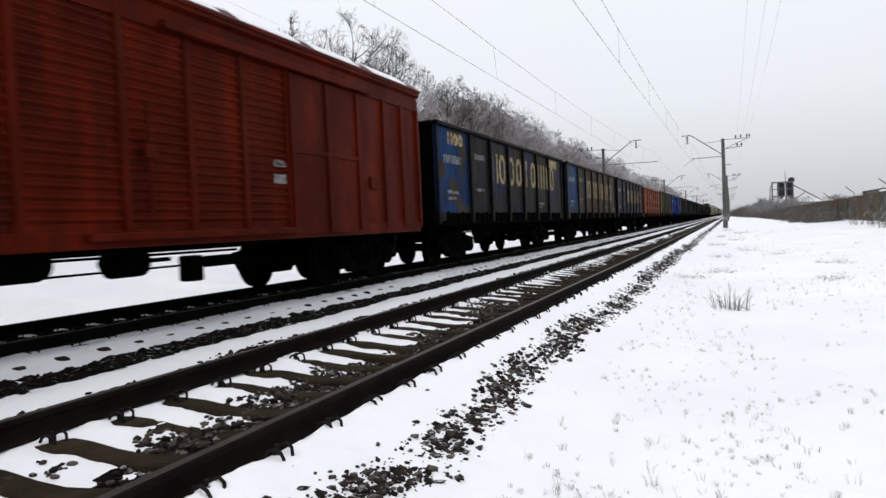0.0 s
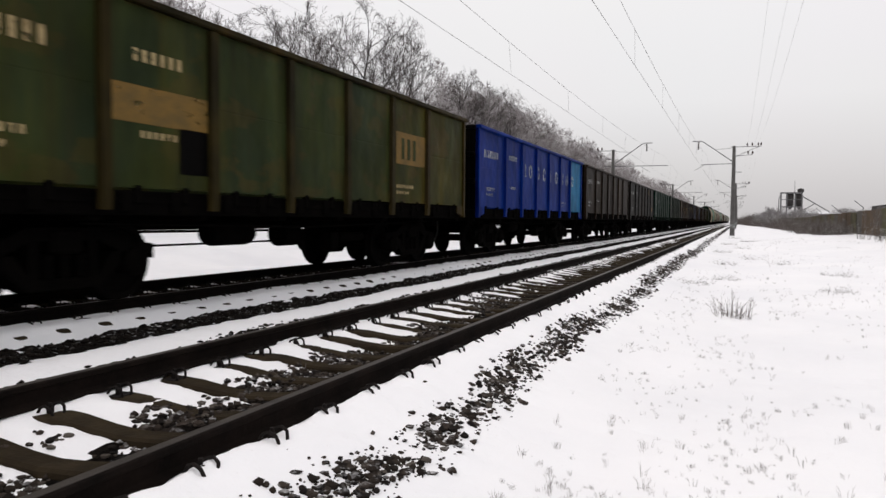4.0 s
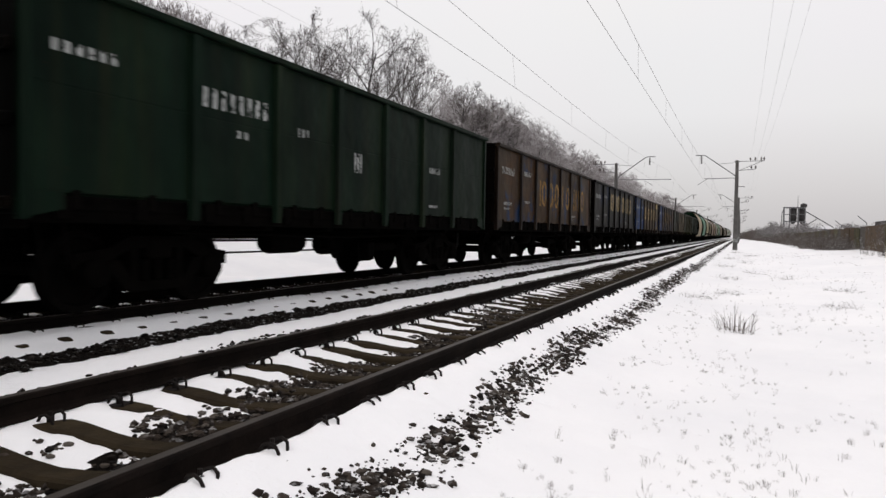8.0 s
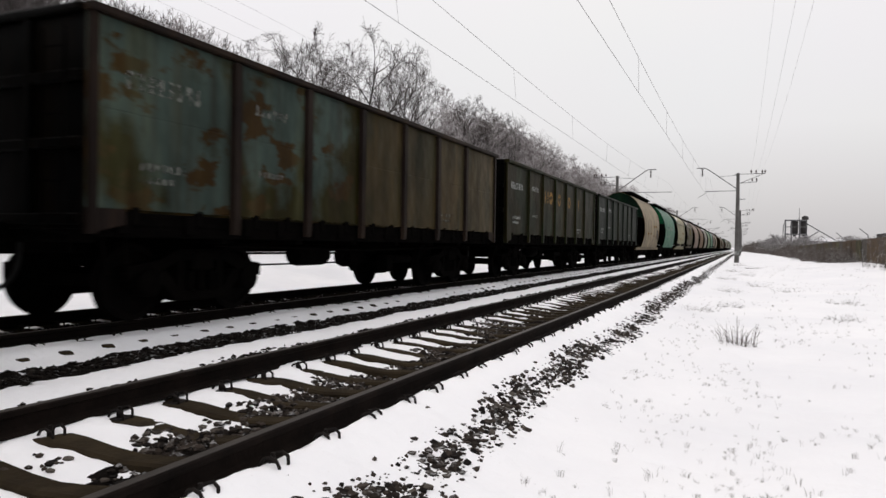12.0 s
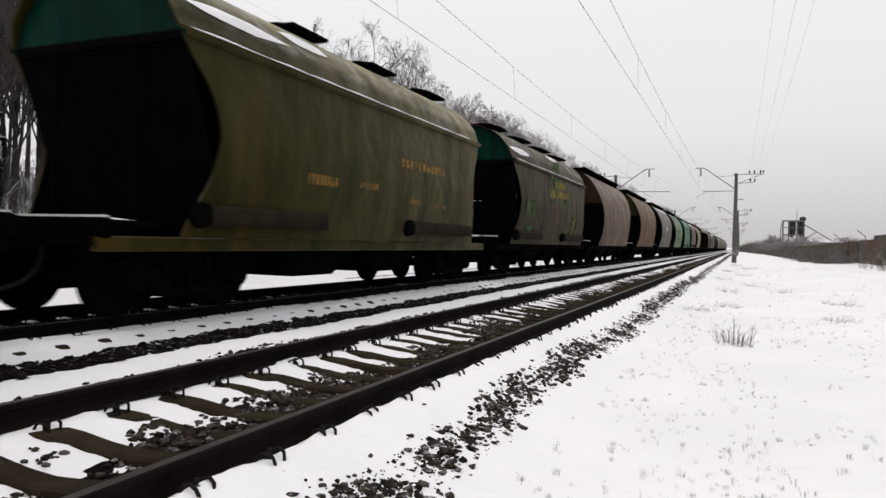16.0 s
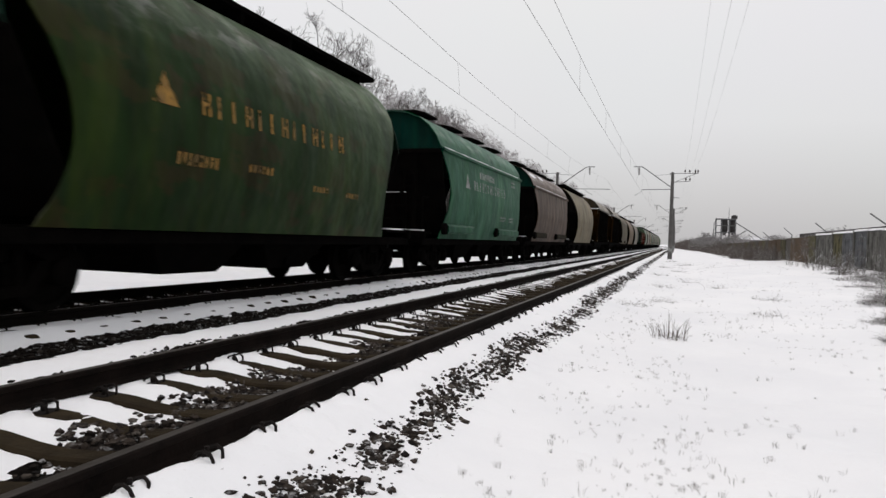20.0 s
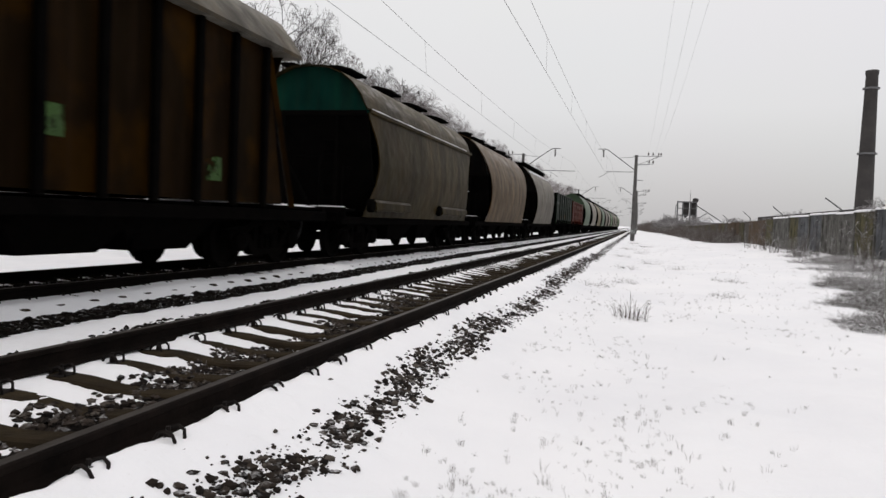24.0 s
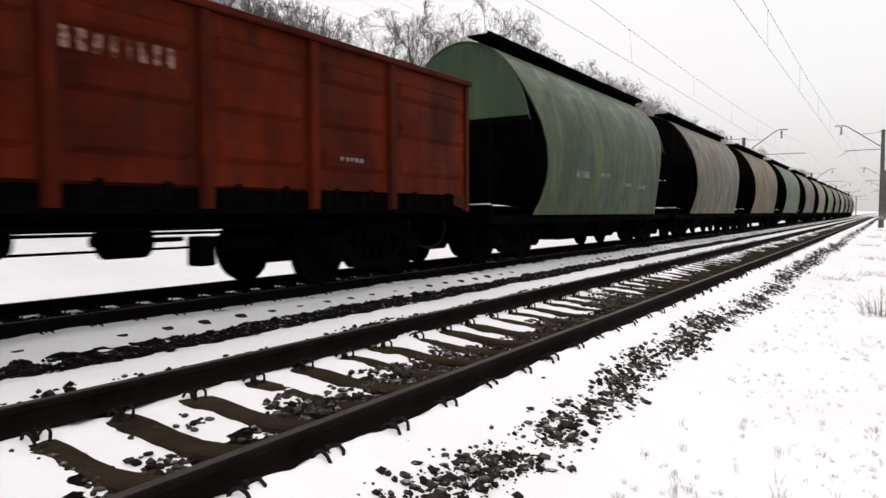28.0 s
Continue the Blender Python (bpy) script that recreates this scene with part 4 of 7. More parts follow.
def headworks():
    x, y = 17.6, 235.0
    t = thing("loading_tower", "distant steel loading tower with two small bins and an inclined conveyor", "industrial tower", at=pose(x, y, -2.7))
    for dx in (-2.7, -1.1, 1.2, 2.9):
        for dy in (-1.5, 1.5):
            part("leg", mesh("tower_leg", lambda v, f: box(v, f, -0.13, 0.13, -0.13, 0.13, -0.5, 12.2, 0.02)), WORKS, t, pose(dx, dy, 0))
    for z in (8.0, 12.2):
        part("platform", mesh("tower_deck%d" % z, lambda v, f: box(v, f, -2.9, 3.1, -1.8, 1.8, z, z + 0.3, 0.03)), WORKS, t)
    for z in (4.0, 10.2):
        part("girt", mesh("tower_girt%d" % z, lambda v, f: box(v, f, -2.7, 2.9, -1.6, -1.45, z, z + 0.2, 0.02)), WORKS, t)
    bin_ = smooth(mesh("tower_bin", lambda v, f: lathe(v, f, ((0.3, 7.4), (0.95, 8.6), (1.0, 8.7), (1.0, 11.9), (0.9, 12.1)), "z", 14)))
    for dx in (-0.2, 2.2):
        part("bin", bin_, STACK, t, pose(dx, 0, 0))
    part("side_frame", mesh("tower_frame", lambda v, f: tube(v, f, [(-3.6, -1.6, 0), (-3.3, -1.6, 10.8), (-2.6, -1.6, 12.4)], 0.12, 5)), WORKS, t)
    part("bin_cap", mesh("tower_cap", lambda v, f: lathe(v, f, ((0.9, 12.5), (0.9, 13.4), (0.2, 13.7)), "z", 12, (2.6, 0, 0))), STACK, t)
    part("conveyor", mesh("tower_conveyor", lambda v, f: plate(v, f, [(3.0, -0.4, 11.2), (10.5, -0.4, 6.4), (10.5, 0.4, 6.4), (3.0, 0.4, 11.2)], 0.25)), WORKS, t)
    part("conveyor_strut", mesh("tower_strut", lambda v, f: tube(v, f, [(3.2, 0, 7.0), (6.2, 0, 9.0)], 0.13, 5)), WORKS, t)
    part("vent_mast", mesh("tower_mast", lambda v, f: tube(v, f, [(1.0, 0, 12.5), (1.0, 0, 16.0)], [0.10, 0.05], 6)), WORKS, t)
    shed = thing("works_shed", "distant low works sheds in haze", "industrial building", at=pose(x + 3, y + 25, 0))
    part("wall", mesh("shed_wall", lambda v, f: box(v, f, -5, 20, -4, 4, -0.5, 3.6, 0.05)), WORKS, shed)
    part("roof", mesh("shed_top", lambda v, f: sweep(v, f, [(-5.4, 3.6), (-5.4, 3.8), (7, 4.6), (20.4, 3.8), (20.4, 3.6)], -4.4, 4.4)), SNOW, shed, None, "snow-covered roof")


headworks()


def chimney():
    t = thing("chimney", "tall dark tapering factory chimney behind the fence", "chimney", at=pose(34.9, 116, 0))
    part("shaft", smooth(mesh("chimney_shaft", lambda v, f: lathe(v, f, ((1.30, -0.5), (1.15, 8), (0.98, 16), (0.80, 24.6), (0.88, 24.7), (0.88, 25.2), (0.8, 25.25)), "z", 20))), STACK, t)
    for z, r in ((13.0, 1.06), (22.5, 0.86)):
        part("gallery", mesh("chimney_ring%d" % z, lambda v, f: lathe(v, f, ((r - 0.1, z), (r + 0.25, z + 0.02), (r + 0.25, z + 0.25), (r - 0.1, z + 0.27)), "z", 20)), WORKS, t, None, "narrow steel gallery")


chimney()


# ---- dry growth in the snow ----
def blades(rng, count, spread, height, lean, r):
    vs, fs = [], []
    for _ in range(count):
        a, d = rng.uniform(0, 6.283), spread * rng.random() ** 0.7
        h = height * rng.uniform(0.45, 1.0)
        x, y = math.cos(a) * d, math.sin(a) * d
        b = a + rng.uniform(-0.8, 0.8)
        k = lean * rng.uniform(0.2, 1.2) * h
        tube(vs, fs, [(x, y, -0.04), (x + math.cos(b) * k * 0.35, y + math.sin(b) * k * 0.35, h * 0.6), (x + math.cos(b) * k, y + math.sin(b) * k, h)], [r, r * 0.75, r * 0.3], 3, False)
        if rng.random() < 0.4:
            c = b + rng.uniform(-1.2, 1.2)
            tube(vs, fs, [(x + math.cos(b) * k * 0.35, y + math.sin(b) * k * 0.35, h * 0.6), (x + math.cos(c) * k * 0.9, y + math.sin(c) * k * 0.9, h * 0.92)], [r * 0.6, r * 0.3], 3, False)
    return vs, fs


def clump(key, rng, *shape):
    me = bpy.data.meshes.new(key)
    v, f = blades(rng, *shape)
    me.from_pydata(v, [], f)
    me.materials.append(None)
    return me


def tangle(rng, count, spread, height, r):
    """Low interlaced stems that arch over and lie across one another."""
    vs, fs = [], []
    for _ in range(count):
        a, d = rng.uniform(0, 6.283), spread * rng.random() ** 0.6
        p = Vector((math.cos(a) * d, math.sin(a) * d, -0.03))
        e = Vector((rng.uniform(-0.8, 0.8), rng.uniform(-0.8, 0.8), rng.uniform(0.4, 1.3))).normalized()
        ln = height * rng.uniform(0.5, 1.3)
        pts = [tuple(p)]
        for _ in range(4):
            e = (e + Vector((rng.uniform(-0.5, 0.5), rng.uniform(-0.5, 0.5), rng.uniform(-0.55, 0.15)))).normalized()
            p = p + e * ln / 4
            p.z = max(p.z, 0.01)
            pts.append(tuple(p))
            if rng.random() < 0.6:
                b = (e + Vector((rng.uniform(-1, 1), rng.uniform(-1, 1), rng.uniform(-0.1, 0.8)))).normalized()
                q = p + b * ln * rng.uniform(0.1, 0.3)
                tube(vs, fs, [tuple(p), tuple(q)], [r * 0.6, r * 0.35], 3, False)
        tube(vs, fs, pts, [r, r * 0.9, r * 0.75, r * 0.6, r * 0.4], 3, False)
    me = bpy.data.meshes.new("tangle")
    me.from_pydata(vs, [], fs)
    me.materials.append(None)
    return me


def scattered(name, meshes, places, material, label, category):
    """The uncounted rest of a growth as one object of kind stuff."""
    vs, fs = [], []
    cache = []
    for me in meshes:
        co = np.empty(len(me.vertices) * 3)
        me.vertices.foreach_get("co", co)
        cache.append((co.reshape(-1, 3), [tuple(p.vertices) for p in me.polygons]))
    for i, (x, y, k) in enumerate(places):
        co, polys = cache[i % len(cache)]
        a = i * 2.399
        c, s_ = math.cos(a), math.sin(a)
        z = float(lie(x, y))
        b = len(vs)
        vs += np.stack([x + k * (co[:, 0] * c - co[:, 1] * s_), y + k * (co[:, 0] * s_ + co[:, 1] * c), z + k * co[:, 2]], 1).tolist()
        fs += [tuple(j + b for j in p) for p in polys]
    me = bpy.data.meshes.new(name)
    me.from_pydata(vs, [], fs)
    me.materials.append(None)
    return tagged(part(name, me, material), label, category, kind="stuff")


def growth():
    rng = random.Random(3)
    bush = thing("dry_bush", "leafless dry bush standing in the snow", "bush", at=pose(3.04, 11.7, float(lie(3.04, 11.7))))
    part("twig_tuft", clump("bush_stems", rng, 38, 0.30, 0.36, 0.5, 0.0038), DRYGRASS, bush)
    part("twig_tuft", tangle(random.Random(5), 26, 0.34, 0.22, 0.003), DRYGRASS, bush)
    part("tall_stem", clump("bush_tall", rng, 1, 0.1, 0.95, 0.05, 0.0045), DRYGRASS, bush)
    tuft = [clump("grass_tuft", rng, n, 0.07, h, 0.5, 0.0022) for n, h in ((9, 0.10), (6, 0.13), (12, 0.08), (5, 0.16), (14, 0.12))]
    spots = [(4.03, 5.67), (4.4, 6.3), (2.5, 7.3), (3.6, 12.6), (3.75, 8.0), (2.75, 6.0), (2.6, 4.6), (3.2, 4.3), (3.4, 5.1), (3.05, 5.4), (3.7, 4.6)]
    for _ in range(270):
        y = 3.2 + 26 * rng.random() ** 1.6
        spots.append((rng.uniform(1.9, min(2.6 + y * 0.32, 9.5)), y))
    for i, (x, y) in enumerate(spots):
        ob = part("grass_tuft", tuft[i % 5], DRYGRASS, None, pose(x, y, float(lie(x, y)), 0, 0, rng.uniform(0, 360)) @ Matrix.Scale(rng.uniform(0.20, 0.52), 4))
        tagged(ob, "small tuft of dry grass poking through snow", "grass tuft", "grass tufts")
    rest = []
    for _ in range(4200):
        y = 3.0 + 60 * rng.random() ** 1.7
        x = rng.uniform(1.95, min(2.6 + y * 0.34, 11))
        if float(fbm(x, y, 0.45, 55, 2)) > -0.02 and float(fbm(x, y, 2.4, 57, 2)) > -0.06:
            rest.append((x, y, rng.uniform(0.10, 0.34) * (1 + y * 0.014)))
    scattered("dry_grass", tuft, rest, DRYGRASS, "sparse tips of dry grass showing through the snow", "grass")
    # patches of flattened weeds along the foot of the mast and the path
    weeds = [tangle(random.Random(70 + k), 40, 0.34, 0.16, 0.003) for k in range(3)]
    for x, y in ((2.2, 17), (2.9, 19), (2.7, 26), (3.6, 30), (2.4, 35), (3.3, 42), (4.9, 16), (5.6, 21), (2.5, 48), (3.9, 55), (4.6, 27), (2.9, 64)):
        ob = part("weed_patch", weeds[int(y) % 3], SCRUB, None, pose(x, y, float(lie(x, y)), 0, 0, x * 90) @ Matrix.Scale(1.0 + y * 0.012, 4))
        tagged(ob, "flattened dry weeds half buried in snow", "weeds", "weeds in the snow", "stuff")
    # scrub in front of the fence and along the verge
    scrub = [tangle(random.Random(60 + k), n, s, h, 0.0048) for k, (n, s, h) in enumerate(((90, 0.7, 0.30), (110, 0.85, 0.36), (70, 0.6, 0.24)))]
    thick = [tangle(random.Random(160 + k), n, sp, h, 0.0033) for k, (n, sp, h) in enumerate(((420, 0.62, 0.27), (480, 0.72, 0.31), (300, 0.5, 0.22)))]
    beds = [(70, 6.2, 9.6, 11.6, 16.0), (110, 7.2, 11.6, 14.0, 21.0), (130, 8.6, 12.6, 17.0, 34), (90, 9.6, 12.8, 34, 110), (40, 11.6, 12.8, 18, 50)]
    for count, xa, xb, ya, yb in beds:
        for _ in range(count):
            x, y = rng.uniform(xa, xb), rng.uniform(ya, yb)
            if (y > 22 and float(fbm(x, y, 0.4, 66, 2)) < -0.12) or x < 6.75 + (y - 12.0) * 0.16 + 1.2 * float(fbm(x, y, 0.7, 66, 2)):
                continue
            ob = part("scrub_bush", (thick if y < 21 else scrub)[rng.randrange(3)], SCRUB, None, pose(x, y, float(lie(x, y)), 0, 0, rng.uniform(0, 360)) @ Matrix.Scale(rng.uniform(0.5, 1.05) * (1 + max(0, y - 30) * 0.012), 4))
            tagged(ob, "tangled snowy scrub in front of the fence", "scrub", "scrub along the fence")
    # upright snowy saplings between the scrub and the fence
    sapling = []
    for k in range(5):
        r2 = random.Random(300 + k)
        vs, fs = [], []
        for _ in range(5 + k):
            p, e = Vector((r2.uniform(-0.25, 0.25), r2.uniform(-0.25, 0.25), -0.05)), Vector((r2.uniform(-0.2, 0.2), r2.uniform(-0.2, 0.2), 1)).normalized()
            h = r2.uniform(0.5, 1.0)
            pts = [tuple(p)]
            for _ in range(5):
                e = (e + Vector((r2.uniform(-0.2, 0.2), r2.uniform(-0.2, 0.2), 0.05))).normalized()
                p = p + e * h / 5
                pts.append(tuple(p))
                for _ in range(2):
                    b = (e + Vector((r2.uniform(-1, 1), r2.uniform(-1, 1), r2.uniform(-0.1, 0.5)))).normalized()
                    q = p + b * h * r2.uniform(0.12, 0.32)
                    tube(vs, fs, [tuple(p), tuple(q)], [0.004, 0.002], 3, False)
            tube(vs, fs, pts, [0.009, 0.008, 0.007, 0.006, 0.004, 0.003], 4, False)
        me = bpy.data.meshes.new("sapling")
        me.from_pydata(vs, [], fs)
        me.materials.append(None)
        sapling.append(me)
    for _ in range(64):
        y = rng.uniform(17, 58)
        x = rng.uniform(9.2 + y * 0.03, 12.7)
        ob = part("sapling", sapling[rng.randrange(5)], SCRUB, None, pose(x, y, float(lie(x, y)), 0, 0, rng.uniform(0, 360)) @ Matrix.Scale(rng.uniform(0.5, 1.15), 4))
        tagged(ob, "thin leafless sapling dusted with snow before the fence", "sapling", "saplings by the fence")
    # leafless thicket farther along
    brush = [tangle(random.Random(80 + k), 90, 0.9, 0.80, 0.009) for k in range(3)]
    for _ in range(240):
        y = rng.uniform(70, 380)
        x = rng.uniform(9.9, 12.7) + max(0, y - 100) * 0.004 - max(0, y - 170) * 0.02
        ob = part("thicket", brush[rng.randrange(3)], THICK, None, pose(x, y, float(lie(x, y)), 0, 0, rng.uniform(0, 360)) @ Matrix.Scale(rng.uniform(1.2, 2.0) + max(0, y - 100) * 0.012, 4))
        tagged(ob, "grey leafless thicket beside the line", "thicket", "thicket beside the line")
    # rimed bushes that look over the fence and stand about the foot of the tower
    hoar = [grow(random.Random(500 + k), 13.0, 1.2, 9, (6, 5, 3), 0.022)[1] for k in range(3)]
    for _ in range(26):
        y = rng.uniform(140, 290)
        x = rng.uniform(8.5, 12.5) - max(0, y - 200) * 0.012
        size = rng.uniform(0.18, 0.36)
        ob = part("hoary_bush", hoar[rng.randrange(3)], RIME, None, pose(x, y, -1.0, 0, 0, rng.uniform(0, 360)) @ Matrix.Diagonal((size * 1.5, size * 1.5, size, 1)))
        tagged(ob, "tall hoary bush in the distance beside the line", "bush", "hoary bushes in the distance")
    for _ in range(34):
        y = rng.uniform(196, 228)
        x = 9.5 + rng.uniform(0, 11) * y / 215
        size = rng.uniform(0.32, 0.52)
        ob = part("hoary_bush", hoar[rng.randrange(3)], RIME, None, pose(x, y, -1.6, 0, 0, rng.uniform(0, 360)) @ Matrix.Diagonal((size * 1.2, size * 1.2, size, 1)))
        tagged(ob, "tall hoary bush before the distant loading tower", "bush", "hoary bushes in the distance")
    for _ in range(110):
        y = rng.uniform(30, 72) if rng.random() < 0.24 else rng.uniform(60, 300)
        x = (13.9 + rng.uniform(0, 1.1) if y < 86 else 14.2 + rng.uniform(0, 1.8)) - max(0, y - 70) * 0.008
        size = rng.uniform(0.19, 0.265) + max(0, y - 90) * 0.0006
        ob = part("rimed_bush", hoar[rng.randrange(3)], RIME, None, pose(x, y, -0.6, 0, 0, rng.uniform(0, 360)) @ Matrix.Diagonal((size * 1.3, size * 1.3, size, 1)))
        tagged(ob, "rimed leafless bush behind the fence", "bush", "bushes behind the fence")


growth()
# ---- wagons: origin on the rail tops at the near coupling, y along the train ----
WHEELSETS = []


def wheelset_mesh(v, f):
    for s in (-1, 1):
        prof = [(0.09, 0.70), (0.09, 0.73), (0.36, 0.745), (0.40, 0.72), (0.505, 0.725), (0.50, 0.75), (0.478, 0.765), (0.472, 0.85), (0.40, 0.855), (0.37, 0.80), (0.13, 0.79), (0.12, 0.86), (0.08, 0.86)]
        lathe(v, f, [(r, s * h) for r, h in prof], "x", 24)
    lathe(v, f, ((0.075, -1.12), (0.08, -0.86), (0.078, 0.86), (0.075, 1.12)), "x", 10)


def side_frame_mesh(v, f):
    """A cast truck side: upper and lower chords, columns, pedestals over the axle boxes."""
    def slab(poly, x0, x1):
        n, m = len(v), len(poly)
        v.extend([(x0, y, z) for y, z in poly] + [(x1, y, z) for y, z in poly])
        f.append(tuple(n + m - 1 - i for i in range(m)))
        f.append(tuple(n + m + i for i in range(m)))
        f.extend([(n + i, n + (i + 1) % m, n + m + (i + 1) % m, n + m + i) for i in range(m)])

    slab([(-1.22, 0.50), (-1.22, 0.68), (-0.75, 0.74), (-0.45, 0.88), (0.45, 0.88), (0.75, 0.74), (1.22, 0.68), (1.22, 0.50), (1.1, 0.60), (0.72, 0.60), (0.42, 0.74), (-0.42, 0.74), (-0.72, 0.60), (-1.1, 0.60)], -0.09, 0.09)
    slab([(-0.74, 0.60), (-0.70, 0.44), (-0.45, 0.22), (0.45, 0.22), (0.70, 0.44), (0.74, 0.60), (0.60, 0.60), (0.40, 0.34), (-0.40, 0.34), (-0.60, 0.60)], -0.09, 0.09)
    for s in (-1, 1):
        slab([(s * 0.30, 0.34), (s * 0.30, 0.75), (s * 0.42, 0.75), (s * 0.42, 0.34)][::s], -0.075, 0.075)


def bogie(parent, y):
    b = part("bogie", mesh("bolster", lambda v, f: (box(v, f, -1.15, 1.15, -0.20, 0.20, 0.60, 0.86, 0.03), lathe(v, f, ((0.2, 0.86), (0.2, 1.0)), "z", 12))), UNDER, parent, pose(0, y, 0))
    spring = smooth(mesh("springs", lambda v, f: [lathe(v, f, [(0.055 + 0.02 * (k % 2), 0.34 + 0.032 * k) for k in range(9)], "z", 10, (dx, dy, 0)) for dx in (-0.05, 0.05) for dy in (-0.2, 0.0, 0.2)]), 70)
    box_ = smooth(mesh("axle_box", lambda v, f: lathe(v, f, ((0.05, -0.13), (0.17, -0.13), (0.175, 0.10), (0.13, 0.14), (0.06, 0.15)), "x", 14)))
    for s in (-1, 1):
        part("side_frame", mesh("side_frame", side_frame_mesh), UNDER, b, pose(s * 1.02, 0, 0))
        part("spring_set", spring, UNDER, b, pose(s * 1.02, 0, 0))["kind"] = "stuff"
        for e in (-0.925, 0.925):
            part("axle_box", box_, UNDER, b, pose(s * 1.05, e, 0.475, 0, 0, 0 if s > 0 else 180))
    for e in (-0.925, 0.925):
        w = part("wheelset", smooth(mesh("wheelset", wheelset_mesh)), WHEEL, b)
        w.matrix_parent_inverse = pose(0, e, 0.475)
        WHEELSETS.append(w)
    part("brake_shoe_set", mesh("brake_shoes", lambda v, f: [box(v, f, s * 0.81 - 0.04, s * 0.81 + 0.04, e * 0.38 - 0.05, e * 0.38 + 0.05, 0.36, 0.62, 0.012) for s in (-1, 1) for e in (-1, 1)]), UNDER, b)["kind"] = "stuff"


def couplings(w, L):
    cm = mesh("coupler", lambda v, f: (box(v, f, -0.11, 0.11, 0.12, 0.75, 0.93, 1.15, 0.025), box(v, f, -0.20, 0.06, 0.0, 0.26, 0.90, 1.18, 0.03), box(v, f, 0.08, 0.22, -0.06, 0.16, 0.93, 1.15, 0.03)))
    part("coupler", cm, UNDER, w)
    part("coupler", cm, UNDER, w, pose(0, L, 0, 0, 0, 180))
    hose = mesh("air_hose", lambda v, f: tube(v, f, [(0.32 + 0.04 * math.sin(a), 0.62 * math.cos(a), 0.95 - 0.58 * math.sin(a) ** 0.7) for a in np.linspace(0.0, math.pi, 17)], 0.026, 7))
    part("air_hose", hose, RUBBER, w, None, "black rubber brake hose hanging in a loop")
    part("coupler_snow", smooth(mesh("coupler_snow", lambda v, f: lathe(v, f, ((0.17, 0), (0.15, 0.03), (0.08, 0.05), (0.02, 0.055)), "z", 9, (-0.05, 0.16, 1.175)))), SNOW, w, None, "lump of snow on the coupler")
    part("release_lever", mesh("release_lever", lambda v, f: tube(v, f, [(0.1, 0.30, 1.2), (0.6, 0.42, 1.12), (1.25, 0.48, 1.05), (1.3, 0.48, 0.85)], 0.014, 5)), UNDER, w)


def brake_gear(w, c):
    """Tank, cylinder, pipes and rods slung under the middle."""
    part("air_tank", smooth(mesh("air_tank", lambda v, f: lathe(v, f, ((0.05, -0.5), (0.16, -0.46), (0.19, -0.38), (0.19, 0.38), (0.16, 0.46), (0.05, 0.5)), "y", 14))), UNDER, w, pose(0.75, c - 1.3, 0.78))
    part("brake_cylinder", smooth(mesh("brake_cylinder", lambda v, f: lathe(v, f, ((0.06, -0.42), (0.06, -0.3), (0.2, -0.28), (0.2, 0.22), (0.12, 0.28), (0.03, 0.3), (0.03, 0.75)), "y", 14))), UNDER, w, pose(0.45, c + 0.6, 0.72))
    for k, (way, r) in enumerate((([(0.55, -3.3, 0.62), (0.6, 3.3, 0.62)], 0.016), ([(1.2, -4.2, 0.93), (1.22, 0, 0.86), (1.2, 4.2, 0.93)], 0.017), ([(0.2, -3.0, 0.80), (0.2, 3.1, 0.78)], 0.02))):
        part("brake_rod" if k != 1 else "air_pipe", mesh("brake_rod%d" % k, lambda v, f: tube(v, f, way, r, 5)), UNDER, w, pose(0, c, 0))
    part("auto_regulator", smooth(mesh("auto_regulator", lambda v, f: (lathe(v, f, ((0.03, -0.6), (0.08, -0.55), (0.08, 0.3), (0.03, 0.35)), "y", 10), box(v, f, -0.12, 0.12, -0.95, -0.7, -0.25, 0.1, 0.02)))), UNDER, w, pose(0.9, c + 2.1, 0.66))


def bars(w, x, y, z, width, height, count, material, name="stencil_marking", gap=0.52):
    """A row of plain upright bars: small writing that cannot be told."""
    step = width / count
    me = mesh("bars_%d_%d_%d" % (round(width * 100), round(height * 100), count), lambda v, f: [box(v, f, 0, 0.004, k * step, k * step + step * (1 - gap), 0, height) for k in range(count)])
    ob = part(name, me, material, w, pose(x, y, z))
    ob["kind"] = "stuff"
    return ob


